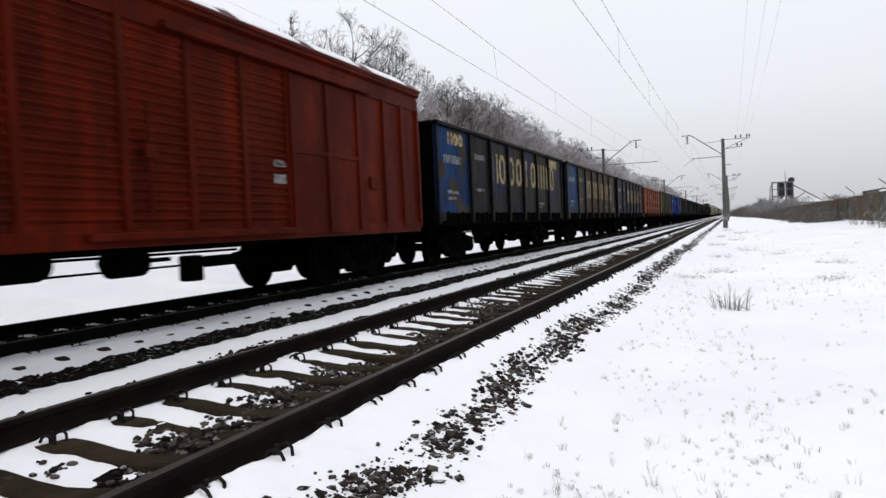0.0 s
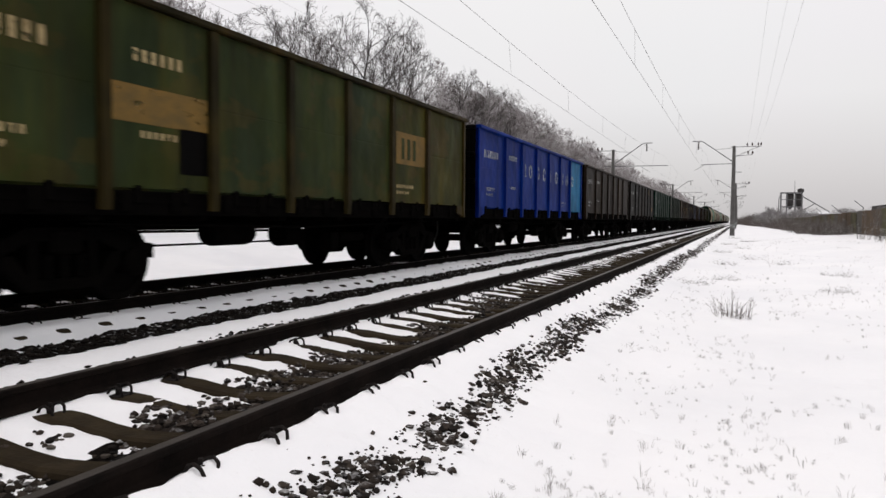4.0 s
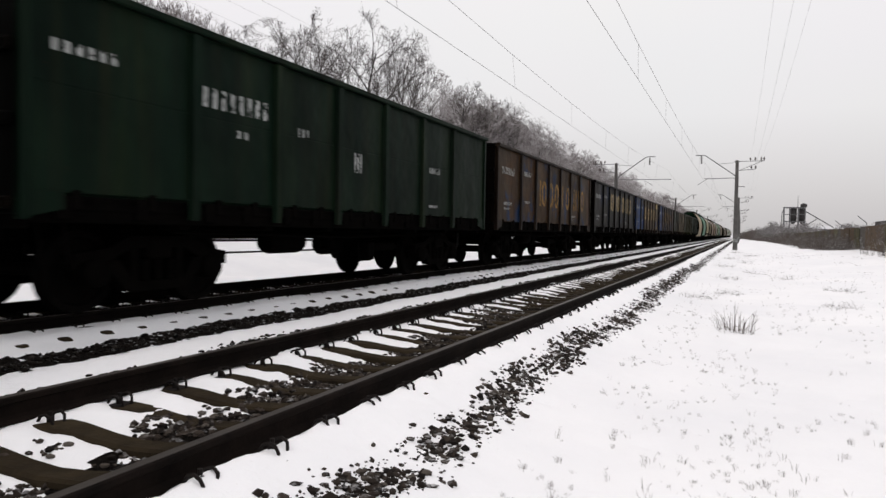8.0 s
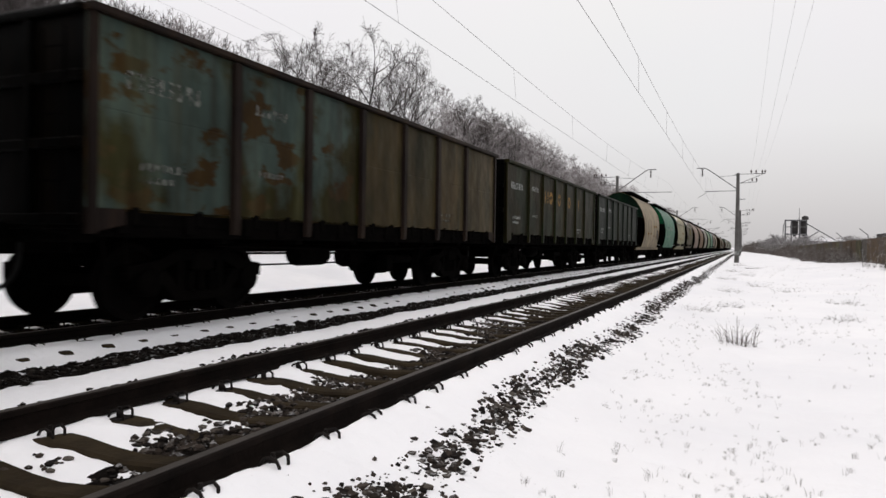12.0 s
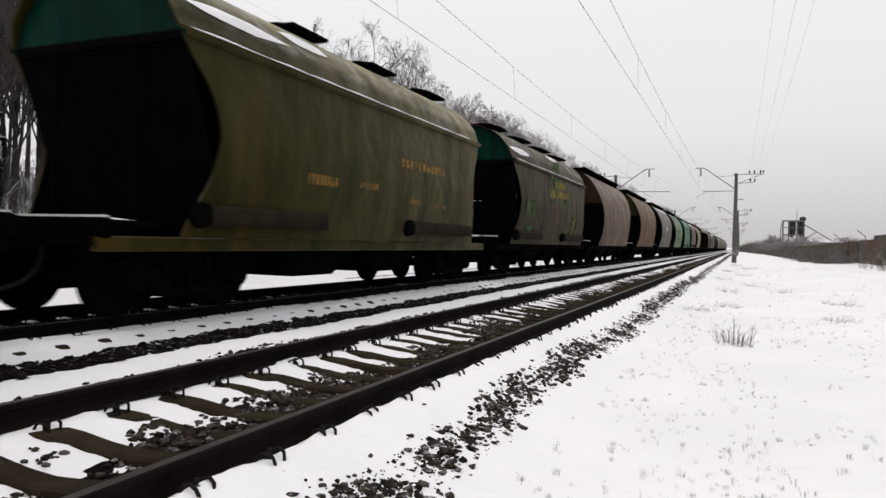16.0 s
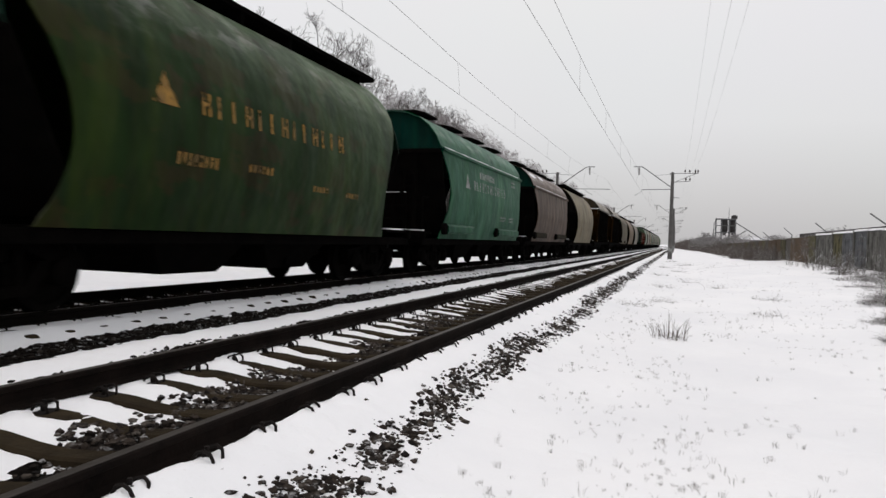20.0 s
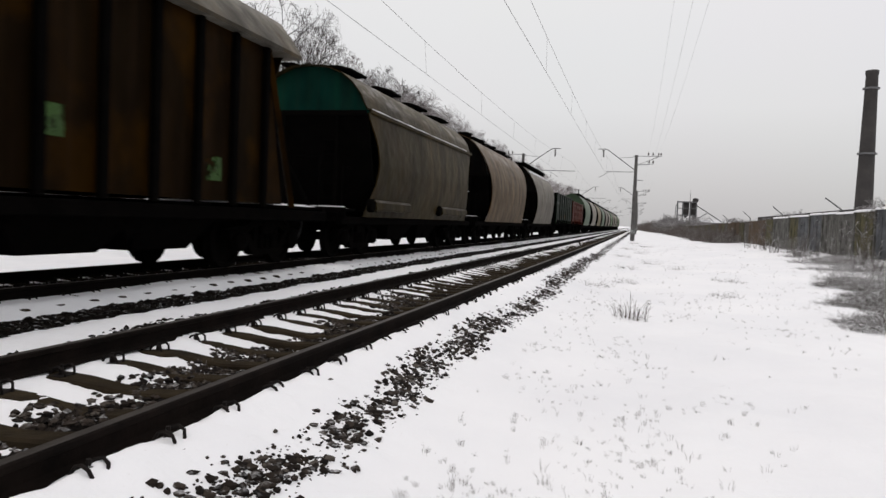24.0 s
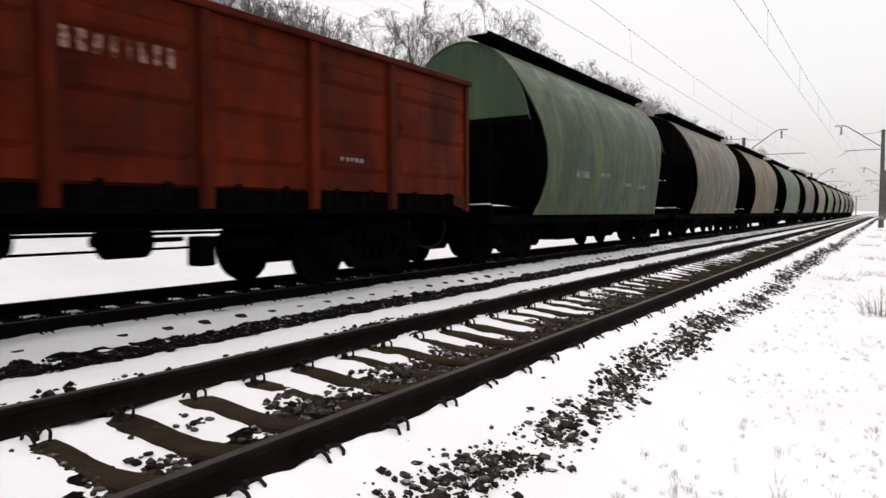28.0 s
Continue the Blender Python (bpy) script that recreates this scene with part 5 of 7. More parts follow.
def blocks(w, x, z, ys, width, height, stroke, material):
    """A large painted sign as plain strokes and rings, one part each."""
    def pair(v, f):
        box(v, f, 0, 0.004, 0, stroke, 0, height)
        box(v, f, 0, 0.004, width - stroke, width, 0, height)

    def ring(v, f):
        # a flat ring with cut corners
        k, n = width * 0.3, len(v)
        for x in (0, 0.004):
            for d in (0, stroke):
                c = k - d * 0.41
                a, b, p, q = d, width - d, d, height - d
                v.extend((x, y, z) for y, z in ((a + c, p), (b - c, p), (b, p + c), (b, q - c), (b - c, q), (a + c, q), (a, q - c), (a, p + c)))
        for i in range(8):
            j = (i + 1) % 8
            f.append((n + 16 + i, n + 16 + j, n + 24 + j, n + 24 + i))
            f.append((n + i, n + 8 + i, n + 8 + j, n + j))
            f.append((n + i, n + j, n + 16 + j, n + 16 + i))
            f.append((n + 8 + i, n + 24 + i, n + 24 + j, n + 8 + j))

    def post(v, f):
        box(v, f, 0, 0.004, width * 0.4, width * 0.4 + stroke, 0, height)

    k = "%d_%d" % (round(width * 100), round(height * 100))
    kinds = (mesh("pair" + k, pair), mesh("ring" + k, ring), mesh("post" + k, post))
    for y, i in zip(ys, (0, 1, 1, 1, 2, 1, 0, 0, 1)):
        part("painted_sign", kinds[i], material, w, pose(x, y, z))


BAYS = (0.50, 2.785, 4.465, 6.145, 7.825, 9.505, 11.185, 13.42)


def panel_mesh(width, ribs, z0, z1):
    def build(v, f):
        prof = [(1.46, z0), (1.50, z0)]
        if ribs:
            n = 3
            for k in range(n):
                zc = z0 + (z1 - z0) * (k + 0.75) / (n + 0.35)
                prof += [(1.50, zc - 0.17), (1.545, zc - 0.10), (1.555, zc + 0.05), (1.50, zc + 0.10)]
        else:
            zc = z0 + (z1 - z0) * 0.52
            prof += [(1.50, zc - 0.012), (1.4965, zc - 0.008), (1.4965, zc + 0.008), (1.50, zc + 0.012)]
        prof += [(1.50, z1), (1.46, z1)]
        if ribs:
            n0, m = len(v), len(prof)
            # the pressings fade out towards the posts
            for y, k in ((0.0, 0), (0.12, 0), (0.24, 1), (width - 0.24, 1), (width - 0.12, 0), (width, 0)):
                v.extend([(x if k else min(x, 1.50), y, z) for x, z in prof])
            for a in range(5):
                for i in range(m):
                    j = (i + 1) % m
                    f.append((n0 + a * m + i, n0 + a * m + j, n0 + (a + 1) * m + j, n0 + (a + 1) * m + i))
            f.append(tuple(n0 + m - 1 - i for i in range(m)))
            f.append(tuple(n0 + 5 * m + i for i in range(m)))
        else:
            sweep(v, f, prof, 0, width)
    return mesh("side_panel_%d_%d_%d" % (round(width * 100), ribs, round(z1 * 100)), build)


def gondola(label, body, end=None, ribs=False, top=3.46, odd=None, rim=None, posts=None):
    """An open-top wagon with posts, pressed or flat side panels, rim, ends and floor hatches."""
    L = 13.92
    w = thing("gondola_wagon", label, "freight wagon", "wagons of the train")
    posts = posts or body
    rim = rim or posts
    z0 = 1.33
    for s in (0, 180):
        flip = pose(0, 0, 0) if s == 0 else pose(0, L, 0, 0, 0, 180)
        for i, (a, b) in enumerate(zip(BAYS, BAYS[1:])):
            m = odd[i] if odd and s == 0 and i in odd else body
            part("side_panel", panel_mesh(b - a, ribs, z0, top - 0.08), m, w, flip @ pose(0, a, 0))
        post = mesh("side_post_%d" % round(top * 100), lambda v, f: sweep2(v, f, 0.085, 1.505, 1.57, 1.08, top - 0.1))
        for y in BAYS[1:-1]:
            part("side_post", post, posts, w, flip @ pose(0, y, 0))
        corner = mesh("corner_post_%d" % round(top * 100), lambda v, f: (box(v, f, 1.44, 1.545, 0.0, 0.11, 1.05, top - 0.08, 0.012), plate(v, f, [(1.503, 0.11, 1.08), (1.503, 0.48, 1.16), (1.503, 0.48, 1.33), (1.503, 0.11, 1.33)], 0.02)))
        part("corner_post", corner, posts, w, flip @ pose(0, BAYS[0], 0))
        part("corner_post", corner, posts, w, flip @ pose(0, BAYS[-1], 0) @ Matrix.Diagonal((1, -1, 1, 1)))
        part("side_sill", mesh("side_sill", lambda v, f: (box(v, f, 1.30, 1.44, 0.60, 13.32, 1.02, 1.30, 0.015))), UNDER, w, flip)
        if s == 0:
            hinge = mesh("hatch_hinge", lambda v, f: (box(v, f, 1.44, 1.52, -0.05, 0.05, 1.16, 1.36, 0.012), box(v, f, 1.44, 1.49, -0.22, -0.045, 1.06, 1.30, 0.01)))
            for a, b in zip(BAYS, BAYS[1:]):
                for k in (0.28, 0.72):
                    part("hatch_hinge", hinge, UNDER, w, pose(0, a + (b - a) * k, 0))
        part("top_rail", mesh("top_rail_%d" % round(top * 100), lambda v, f: sweep(v, f, [(1.44, top - 0.09), (1.585, top - 0.09), (1.60, top - 0.07), (1.60, top - 0.01), (1.58, top), (1.46, top), (1.44, top - 0.02)], 0.475, 13.445)), rim, w, flip)
        tail = flip @ pose(0, -0.085, 0)
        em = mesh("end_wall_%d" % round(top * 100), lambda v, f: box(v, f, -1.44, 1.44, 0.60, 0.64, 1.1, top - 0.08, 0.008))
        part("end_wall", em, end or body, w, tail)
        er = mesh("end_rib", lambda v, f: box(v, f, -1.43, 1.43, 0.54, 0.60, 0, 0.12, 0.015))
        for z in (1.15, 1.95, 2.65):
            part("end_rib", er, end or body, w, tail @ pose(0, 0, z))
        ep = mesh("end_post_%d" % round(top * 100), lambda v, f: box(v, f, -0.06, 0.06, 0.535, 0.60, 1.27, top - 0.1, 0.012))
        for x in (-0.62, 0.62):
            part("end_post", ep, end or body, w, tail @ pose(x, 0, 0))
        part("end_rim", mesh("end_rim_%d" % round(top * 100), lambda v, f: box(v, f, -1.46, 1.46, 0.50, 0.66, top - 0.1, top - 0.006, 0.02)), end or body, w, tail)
        part("end_ladder", mesh("end_ladder", lambda v, f: ([tube(v, f, [(x, 0.47, 1.1), (x, 0.47, 3.2)], 0.014, 5) for x in (0.98, 1.3)], [tube(v, f, [(0.98, 0.47, z), (1.3, 0.47, z)], 0.011, 5) for z in (1.25, 1.6, 1.95, 2.3, 2.65, 3.0)])), UNDER, w, tail)
        part("corner_step", mesh("corner_step", lambda v, f: tube(v, f, [(1.42, 0.75, 1.05), (1.5, 0.75, 0.62), (1.5, 1.05, 0.62), (1.42, 1.05, 1.05)], 0.016, 5)), UNDER, w, flip)
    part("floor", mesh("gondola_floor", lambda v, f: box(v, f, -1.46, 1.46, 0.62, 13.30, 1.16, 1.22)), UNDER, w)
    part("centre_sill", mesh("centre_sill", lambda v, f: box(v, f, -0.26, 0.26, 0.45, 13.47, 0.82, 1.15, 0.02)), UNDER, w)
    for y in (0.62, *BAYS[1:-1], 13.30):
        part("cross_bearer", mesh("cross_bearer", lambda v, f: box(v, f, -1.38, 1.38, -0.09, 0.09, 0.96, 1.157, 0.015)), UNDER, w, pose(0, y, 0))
    bogie(w, 2.635)
    bogie(w, 11.285)
    couplings(w, L)
    brake_gear(w, 6.96)
    return w, L


def sweep2(v, f, half, x0, x1, z0, z1):
    """A pressed hat-section post, tapering in at its foot."""
    n = len(v)
    for z, o in ((z0, 0.012), (z0 + 0.18, 0.0), (z1, 0.0)):
        v.extend([(x0, -half, z), (x1 - o, -half * 0.75, z), (x1 - o, half * 0.75, z), (x0, half, z)])
    for r in range(2):
        for i in range(4):
            j = (i + 1) % 4
            f.append((n + r * 4 + i, n + r * 4 + j, n + r * 4 + 4 + j, n + r * 4 + 4 + i))
    f.append((n + 3, n + 2, n + 1, n))
    f.append((n + 8, n + 9, n + 10, n + 11))


# rounded hopper, ledged hopper: half widths by height
ROUND = ((0.98, 1.44), (1.25, 1.51), (1.65, 1.60), (2.05, 1.65), (2.5, 1.665), (2.95, 1.625), (3.35, 1.525), (3.7, 1.385), (4.0, 1.195), (4.25, 0.98), (4.45, 0.74), (4.58, 0.48), (4.66, 0.2), (4.68, 0.0))
LEDGE = ((0.98, 1.42), (1.25, 1.48), (1.75, 1.59), (2.25, 1.63), (2.75, 1.60), (3.2, 1.545), (3.44, 1.51), (3.45, 1.575), (3.52, 1.575), (3.54, 1.49), (3.85, 1.37), (4.15, 1.14), (4.38, 0.84), (4.53, 0.45), (4.58, 0.0))


BOW_Z = (0.98, 1.3, 1.8, 2.3, 2.8, 3.3, 3.7, 4.7)
BOW = {"ledge": (0.42, 0.56, 0.78, 0.88, 0.74, 0.38, 0.20, 0.1), "round": (0.55, 0.74, 0.86, 0.80, 0.60, 0.30, 0.10, 0.0)}


def bow(z, kind):
    """How far the end edge of a side sheet stands back at a height, as a smooth curve."""
    b = BOW[kind]
    i = int(np.clip(np.searchsorted(BOW_Z, z) - 1, 0, len(b) - 2))
    u = (z - BOW_Z[i]) / (BOW_Z[i + 1] - BOW_Z[i])
    p0, p1, p2, p3 = b[max(i - 1, 0)], b[i], b[i + 1], b[min(i + 2, len(b) - 1)]
    return 0.5 * (2 * p1 + (p2 - p0) * u + (2 * p0 - 5 * p1 + 4 * p2 - p3) * u * u + (3 * p1 - p0 - 3 * p2 + p3) * u**3)


def dense(prof):
    """The profile with extra stations, so that bent edges come out round."""
    out = []
    for (z0, h0), (z1, h1) in zip(prof, prof[1:]):
        n = max(1, round((z1 - z0) / 0.12))
        out += [(z0 + (z1 - z0) * k / n, h0 + (h1 - h0) * k / n) for k in range(n)]
    return tuple(out) + (prof[-1],)


def skin(v, f, prof, y0, y1, kind):
    n, m = len(v), len(prof)
    v.extend([(x, y0 + bow(z, kind), z) for x, z in prof] + [(x, y1 - bow(z, kind), z) for x, z in prof])
    f.extend([(n + i, n + (i + 1) % m, n + m + (i + 1) % m, n + m + i) for i in range(m)])
    h = m // 2
    for b in (0, m):
        f.extend([(n + b + i, n + b + i + 1, n + b + m - 2 - i, n + b + m - 1 - i) for i in range(h - 1)])


def shell_profile(prof, inset):
    """Closed thin skin over both sides and the roof."""
    outer = [(h, z) for z, h in prof] + [(-h, z) for z, h in prof[-2::-1]]
    inner = [(math.copysign(max(abs(h) - inset, 0), h), z - inset * 0.5 * (z > 3.0)) for h, z in outer]
    return outer + inner[::-1]


def hopper(label, body, kind="round", end=None, L=13.80, hatches=False, under=None, snowy=False, m0=None):
    w = thing("hopper_wagon", label, "freight wagon", "wagons of the train")
    prof = ROUND if kind == "round" else LEDGE
    m0 = m0 or (1.82 if kind == "round" else 1.22)
    y0, y1 = m0, L - m0
    key = "%s_%d_%d" % (kind, round(L * 100), round(m0 * 100))
    part("shell", smooth(mesh("shell_" + key, lambda v, f: skin(v, f, shell_profile(dense(prof), 0.03), y0, y1, kind)), 38), body, w)
    inn = 0.06 if kind == "round" else 0.34
    cut = 2.95 if kind == "round" else 3.3
    upper = [(h - 0.03, z) for z, h in prof if z >= cut]
    for s in (0, 180):
        flip = pose(0, 0, 0) if s == 0 else pose(0, L, 0, 0, 0, 180)

        def end_top(v, f):
            pts = [(h, y0 + inn, z - 0.02) for h, z in upper] + [(-h, y0 + inn, z - 0.02) for h, z in upper[-2::-1]]
            plate(v, f, pts, 0.03)

        part("end_panel", mesh("end_panel_" + key, end_top), end or body, w, flip)

        def end_slope(v, f):
            a, b = upper[0][0], 1.47
            plate(v, f, [(-a, y0 + inn, upper[0][1]), (a, y0 + inn, upper[0][1]), (b, y0 + 1.15, 1.1), (-b, y0 + 1.15, 1.1)], 0.03)

        # The shade inside the wagon's end is painted on as this sheet's black.
        part("end_slope", mesh("end_slope_" + key, end_slope), UNDER, w, flip, "sloping end sheet blackened in place of shade")
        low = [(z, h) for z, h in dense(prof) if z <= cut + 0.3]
        # Black sheets added inside the side edges; they stand in for shade.
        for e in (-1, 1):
            def shade_sheet(v, f):
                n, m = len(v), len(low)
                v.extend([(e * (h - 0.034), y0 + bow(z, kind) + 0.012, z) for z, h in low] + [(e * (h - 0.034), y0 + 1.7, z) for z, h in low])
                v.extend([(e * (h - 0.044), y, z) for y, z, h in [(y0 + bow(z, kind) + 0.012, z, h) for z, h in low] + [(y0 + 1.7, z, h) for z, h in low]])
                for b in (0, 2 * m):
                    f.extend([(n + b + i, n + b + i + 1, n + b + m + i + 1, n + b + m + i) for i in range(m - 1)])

            part("end_lining", mesh("end_lining_%s_%d" % (key, e), shade_sheet), UNDER, w, flip)
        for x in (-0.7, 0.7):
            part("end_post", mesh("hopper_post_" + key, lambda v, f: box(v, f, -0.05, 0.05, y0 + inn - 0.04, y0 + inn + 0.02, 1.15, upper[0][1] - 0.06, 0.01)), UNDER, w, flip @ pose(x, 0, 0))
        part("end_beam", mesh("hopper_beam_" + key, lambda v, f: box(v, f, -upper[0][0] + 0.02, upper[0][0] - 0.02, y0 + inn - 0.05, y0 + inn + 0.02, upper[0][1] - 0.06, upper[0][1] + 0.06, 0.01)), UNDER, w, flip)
        part("platform", mesh("platform_" + key, lambda v, f: (box(v, f, -1.35, 1.35, 0.55, y0 + 0.1, 1.10, 1.16, 0.01), box(v, f, -1.42, 1.42, 0.5, 0.62, 0.95, 1.18, 0.015))), UNDER, w, flip)
        part("platform_snow", mesh("platform_snow_" + key, lambda v, f: (sweep(v, f, [(-1.3, 1.161), (-1.2, 1.19), (0.9, 1.195), (1.3, 1.161)], 0.66, y0 - 0.2), box(v, f, -1.3, 1.38, 0.51, 0.59, 1.181, 1.205))), SNOW, w, flip, "snow lying on the end platform")

        def rails(v, f):
            for x in (-1.3, 1.3):
                tube(v, f, [(x, 0.6, 1.15), (x, 0.6, 2.1), (x, 1.0, 2.1)], 0.02, 5)
            for z in (1.45, 1.78, 2.1):
                tube(v, f, [(-1.3, 0.6, z), (-0.35, 0.6, z)], 0.018, 5)
            for x in (-0.98, -0.67, -0.35):
                tube(v, f, [(x, 0.6, 1.15), (x, 0.6, 2.1)], 0.018, 5)

        def rungs(v, f):
            tube(v, f, [(0.5, y0 + 0.05, 1.15), (0.5, y0 + 0.02, 2.9)], 0.016, 5)
            tube(v, f, [(0.85, y0 + 0.05, 1.15), (0.85, y0 + 0.02, 2.9)], 0.016, 5)
            for k in range(5):
                z = 1.4 + k * 0.34
                tube(v, f, [(0.5, y0 + 0.04, z), (0.85, y0 + 0.04, z)], 0.012, 5)

        part("end_ladder", mesh("hopper_ladder_" + key, rungs), UNDER, w, flip)
        part("platform_rail", mesh("hopper_rail_" + key, rails), UNDER, w, flip)["kind"] = "stuff"
        part("rail_snow", mesh("rail_snow", lambda v, f: tube(v, f, [(-1.3, 0.6, 2.123), (-0.9, 0.6, 2.119), (-0.35, 0.6, 2.123)], 0.009, 5)), SNOW, w, flip, "snow lying along the handrail")
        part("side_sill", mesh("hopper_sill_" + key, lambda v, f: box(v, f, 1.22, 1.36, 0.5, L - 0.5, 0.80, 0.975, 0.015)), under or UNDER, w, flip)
    part("centre_sill", mesh("hopper_centre_" + key, lambda v, f: (box(v, f, -0.26, 0.26, 0.45, L - 0.45, 0.80, 1.12, 0.02), [box(v, f, -1.25, 1.25, y - 0.1, y + 0.1, 0.85, 1.0, 0.02) for y in (0.6, 2.7, L / 2, L - 2.7, L - 0.6)])), UNDER, w)
    def funnel(v, f):
        n = len(v)
        for hx, hy, z in ((1.2, 1.25, 1.0), (0.9, 0.62, 0.36)):
            v.extend([(hx, -hy, z), (hx, hy, z), (-hx, hy, z), (-hx, -hy, z)])
        f.extend([(n + i, n + 4 + i, n + 4 + (i + 1) % 4, n + (i + 1) % 4) for i in range(4)] + [(n, n + 1, n + 2, n + 3), (n + 7, n + 6, n + 5, n + 4)])

    chute = mesh("chute", funnel)
    for dy in (-1.35, 1.35):
        part("discharge_chute", chute, UNDER, w, pose(0, L / 2 + dy, 0))
    if kind == "round" and not hatches:
        part("roof_walk", mesh("roof_walk_" + key, lambda v, f: (box(v, f, 0.30, 0.78, y0 - 0.25, y1 + 0.25, 4.66, 4.70, 0.008), [box(v, f, 0.32, 0.76, y - 0.03, y + 0.03, 4.40, 4.66) for y in np.linspace(y0 + 0.5, y1 - 0.5, 7)], tube(v, f, [(0.78, y0 - 0.25, 4.72), (0.78, y1 + 0.25, 4.72)], 0.03, 5))), UNDER, w, None, "dark steel roof walkway")
        part("loading_hatch", mesh("long_hatch_" + key, lambda v, f: sweep(v, f, [(-0.3, 4.64), (-0.28, 4.74), (0.26, 4.74), (0.28, 4.64)], y0 + 0.5, y1 - 0.5)), body, w)
    else:
        hatch = smooth(mesh("round_hatch", lambda v, f: lathe(v, f, ((0.34, -0.06), (0.34, 0.10), (0.38, 0.11), (0.38, 0.17), (0.2, 0.22), (0.05, 0.24)), "z", 16)))
        for k in range(4):
            y = y0 + (y1 - y0) * (k + 0.5) / 4
            part("roof_hatch", hatch, UNDER, w, pose(0.15, y, 4.55 if kind == "ledge" else 4.66))
            part("hatch_step", mesh("hatch_step", lambda v, f: box(v, f, -0.16, 0.16, -0.55, 0.55, 0, 0.06, 0.01)), UNDER, w, pose(0.62, y, 4.56))
        part("roof_walk", mesh("ledge_walk_" + key, lambda v, f: box(v, f, -0.9, -0.5, y0 + 0.3, y1 - 0.3, 4.62, 4.66, 0.008)), UNDER, w)
        if kind == "ledge":
            part("ledge_snow", mesh("ledge_snow", lambda v, f: tube(v, f, [(1.545, y0 + 0.4 + k * 0.5, 3.535) for k in range(int((y1 - y0 - 0.8) / 0.5))], [0.006 + 0.018 * abs(math.sin(k * 1.3)) * (k % 7 != 3) for k in range(int((y1 - y0 - 0.8) / 0.5))], 5)), SNOW, w, None, "thin line of snow along the ledge")
        rng = random.Random(round(L * 7) + len(label))

        def patches(v, f):
            for k in range(2):
                ya = rng.uniform(y0 + 0.1, y1 - 3.0) if k else y0 + 0.15
                zb = rng.uniform(3.72, 4.1)
                wd = rng.uniform(1.2, 2.8)
                n = len(v)
                ring = []
                for a in range(10):
                    t = 2 * math.pi * a / 10
                    u = 0.5 + 0.5 * math.sin(t) * rng.uniform(0.6, 1)
                    zz = zb + 0.26 * u
                    h = np.interp(zz, [p[0] for p in prof if p[0] > 3.5], [p[1] for p in prof if p[0] > 3.5])
                    ring.append((h + 0.012, ya + wd * (0.5 + 0.5 * math.cos(t) * rng.uniform(0.6, 1)), zz + 0.01))
                v.extend(ring)
                cx = [sum(p[i] for p in ring) / 10 for i in range(3)]
                h = np.interp(cx[2], [p[0] for p in prof if p[0] > 3.5], [p[1] for p in prof if p[0] > 3.5])
                v.append((h + 0.05, cx[1], cx[2] + 0.03))
                f.extend([(n + a, n + (a + 1) % 10, n + 10) for a in range(10)])

        if snowy:
            pm = bpy.data.meshes.new("roof_snow")
            pv, pf = [], []
            patches(pv, pf)
            pm.from_pydata(pv, [], pf)
            pm.materials.append(None)
            part("roof_snow", pm, SNOW, w, None, "thin patches of snow on the roof slope")["kind"] = "stuff"
        if kind == "ledge":
            # long gate channels along the foot of the side, open towards the bogies
            for y, length in ((1.98, 2.7), (L - 5.4, 3.3)):
                part("gate_channel", mesh("gate_channel_%d" % round(length * 10), lambda v, f: (sweep(v, f, [(1.42, 1.14), (1.60, 1.14), (1.62, 1.17), (1.62, 1.34), (1.56, 1.40), (1.42, 1.42)], 0, length), box(v, f, 1.62, 1.632, 0.0, length, 1.20, 1.23))), CHANNEL if snowy else body, w, pose(0, y, 0), "steel gate channel along the sill")
                part("gate_crank", smooth(mesh("gate_crank", lambda v, f: (lathe(v, f, ((0.03, 0), (0.16, 0.0), (0.17, 0.03), (0.16, 0.12), (0.05, 0.14)), "x", 14, (1.47, 0, 1.26)), box(v, f, 1.46, 1.55, -0.12, 0.12, 1.12, 1.40, 0.02)))), UNDER, w, pose(0, y - 0.13, 0))
    bogie(w, 2.15)
    bogie(w, L - 2.15)
    couplings(w, L)
    brake_gear(w, L / 2)
    return w, L


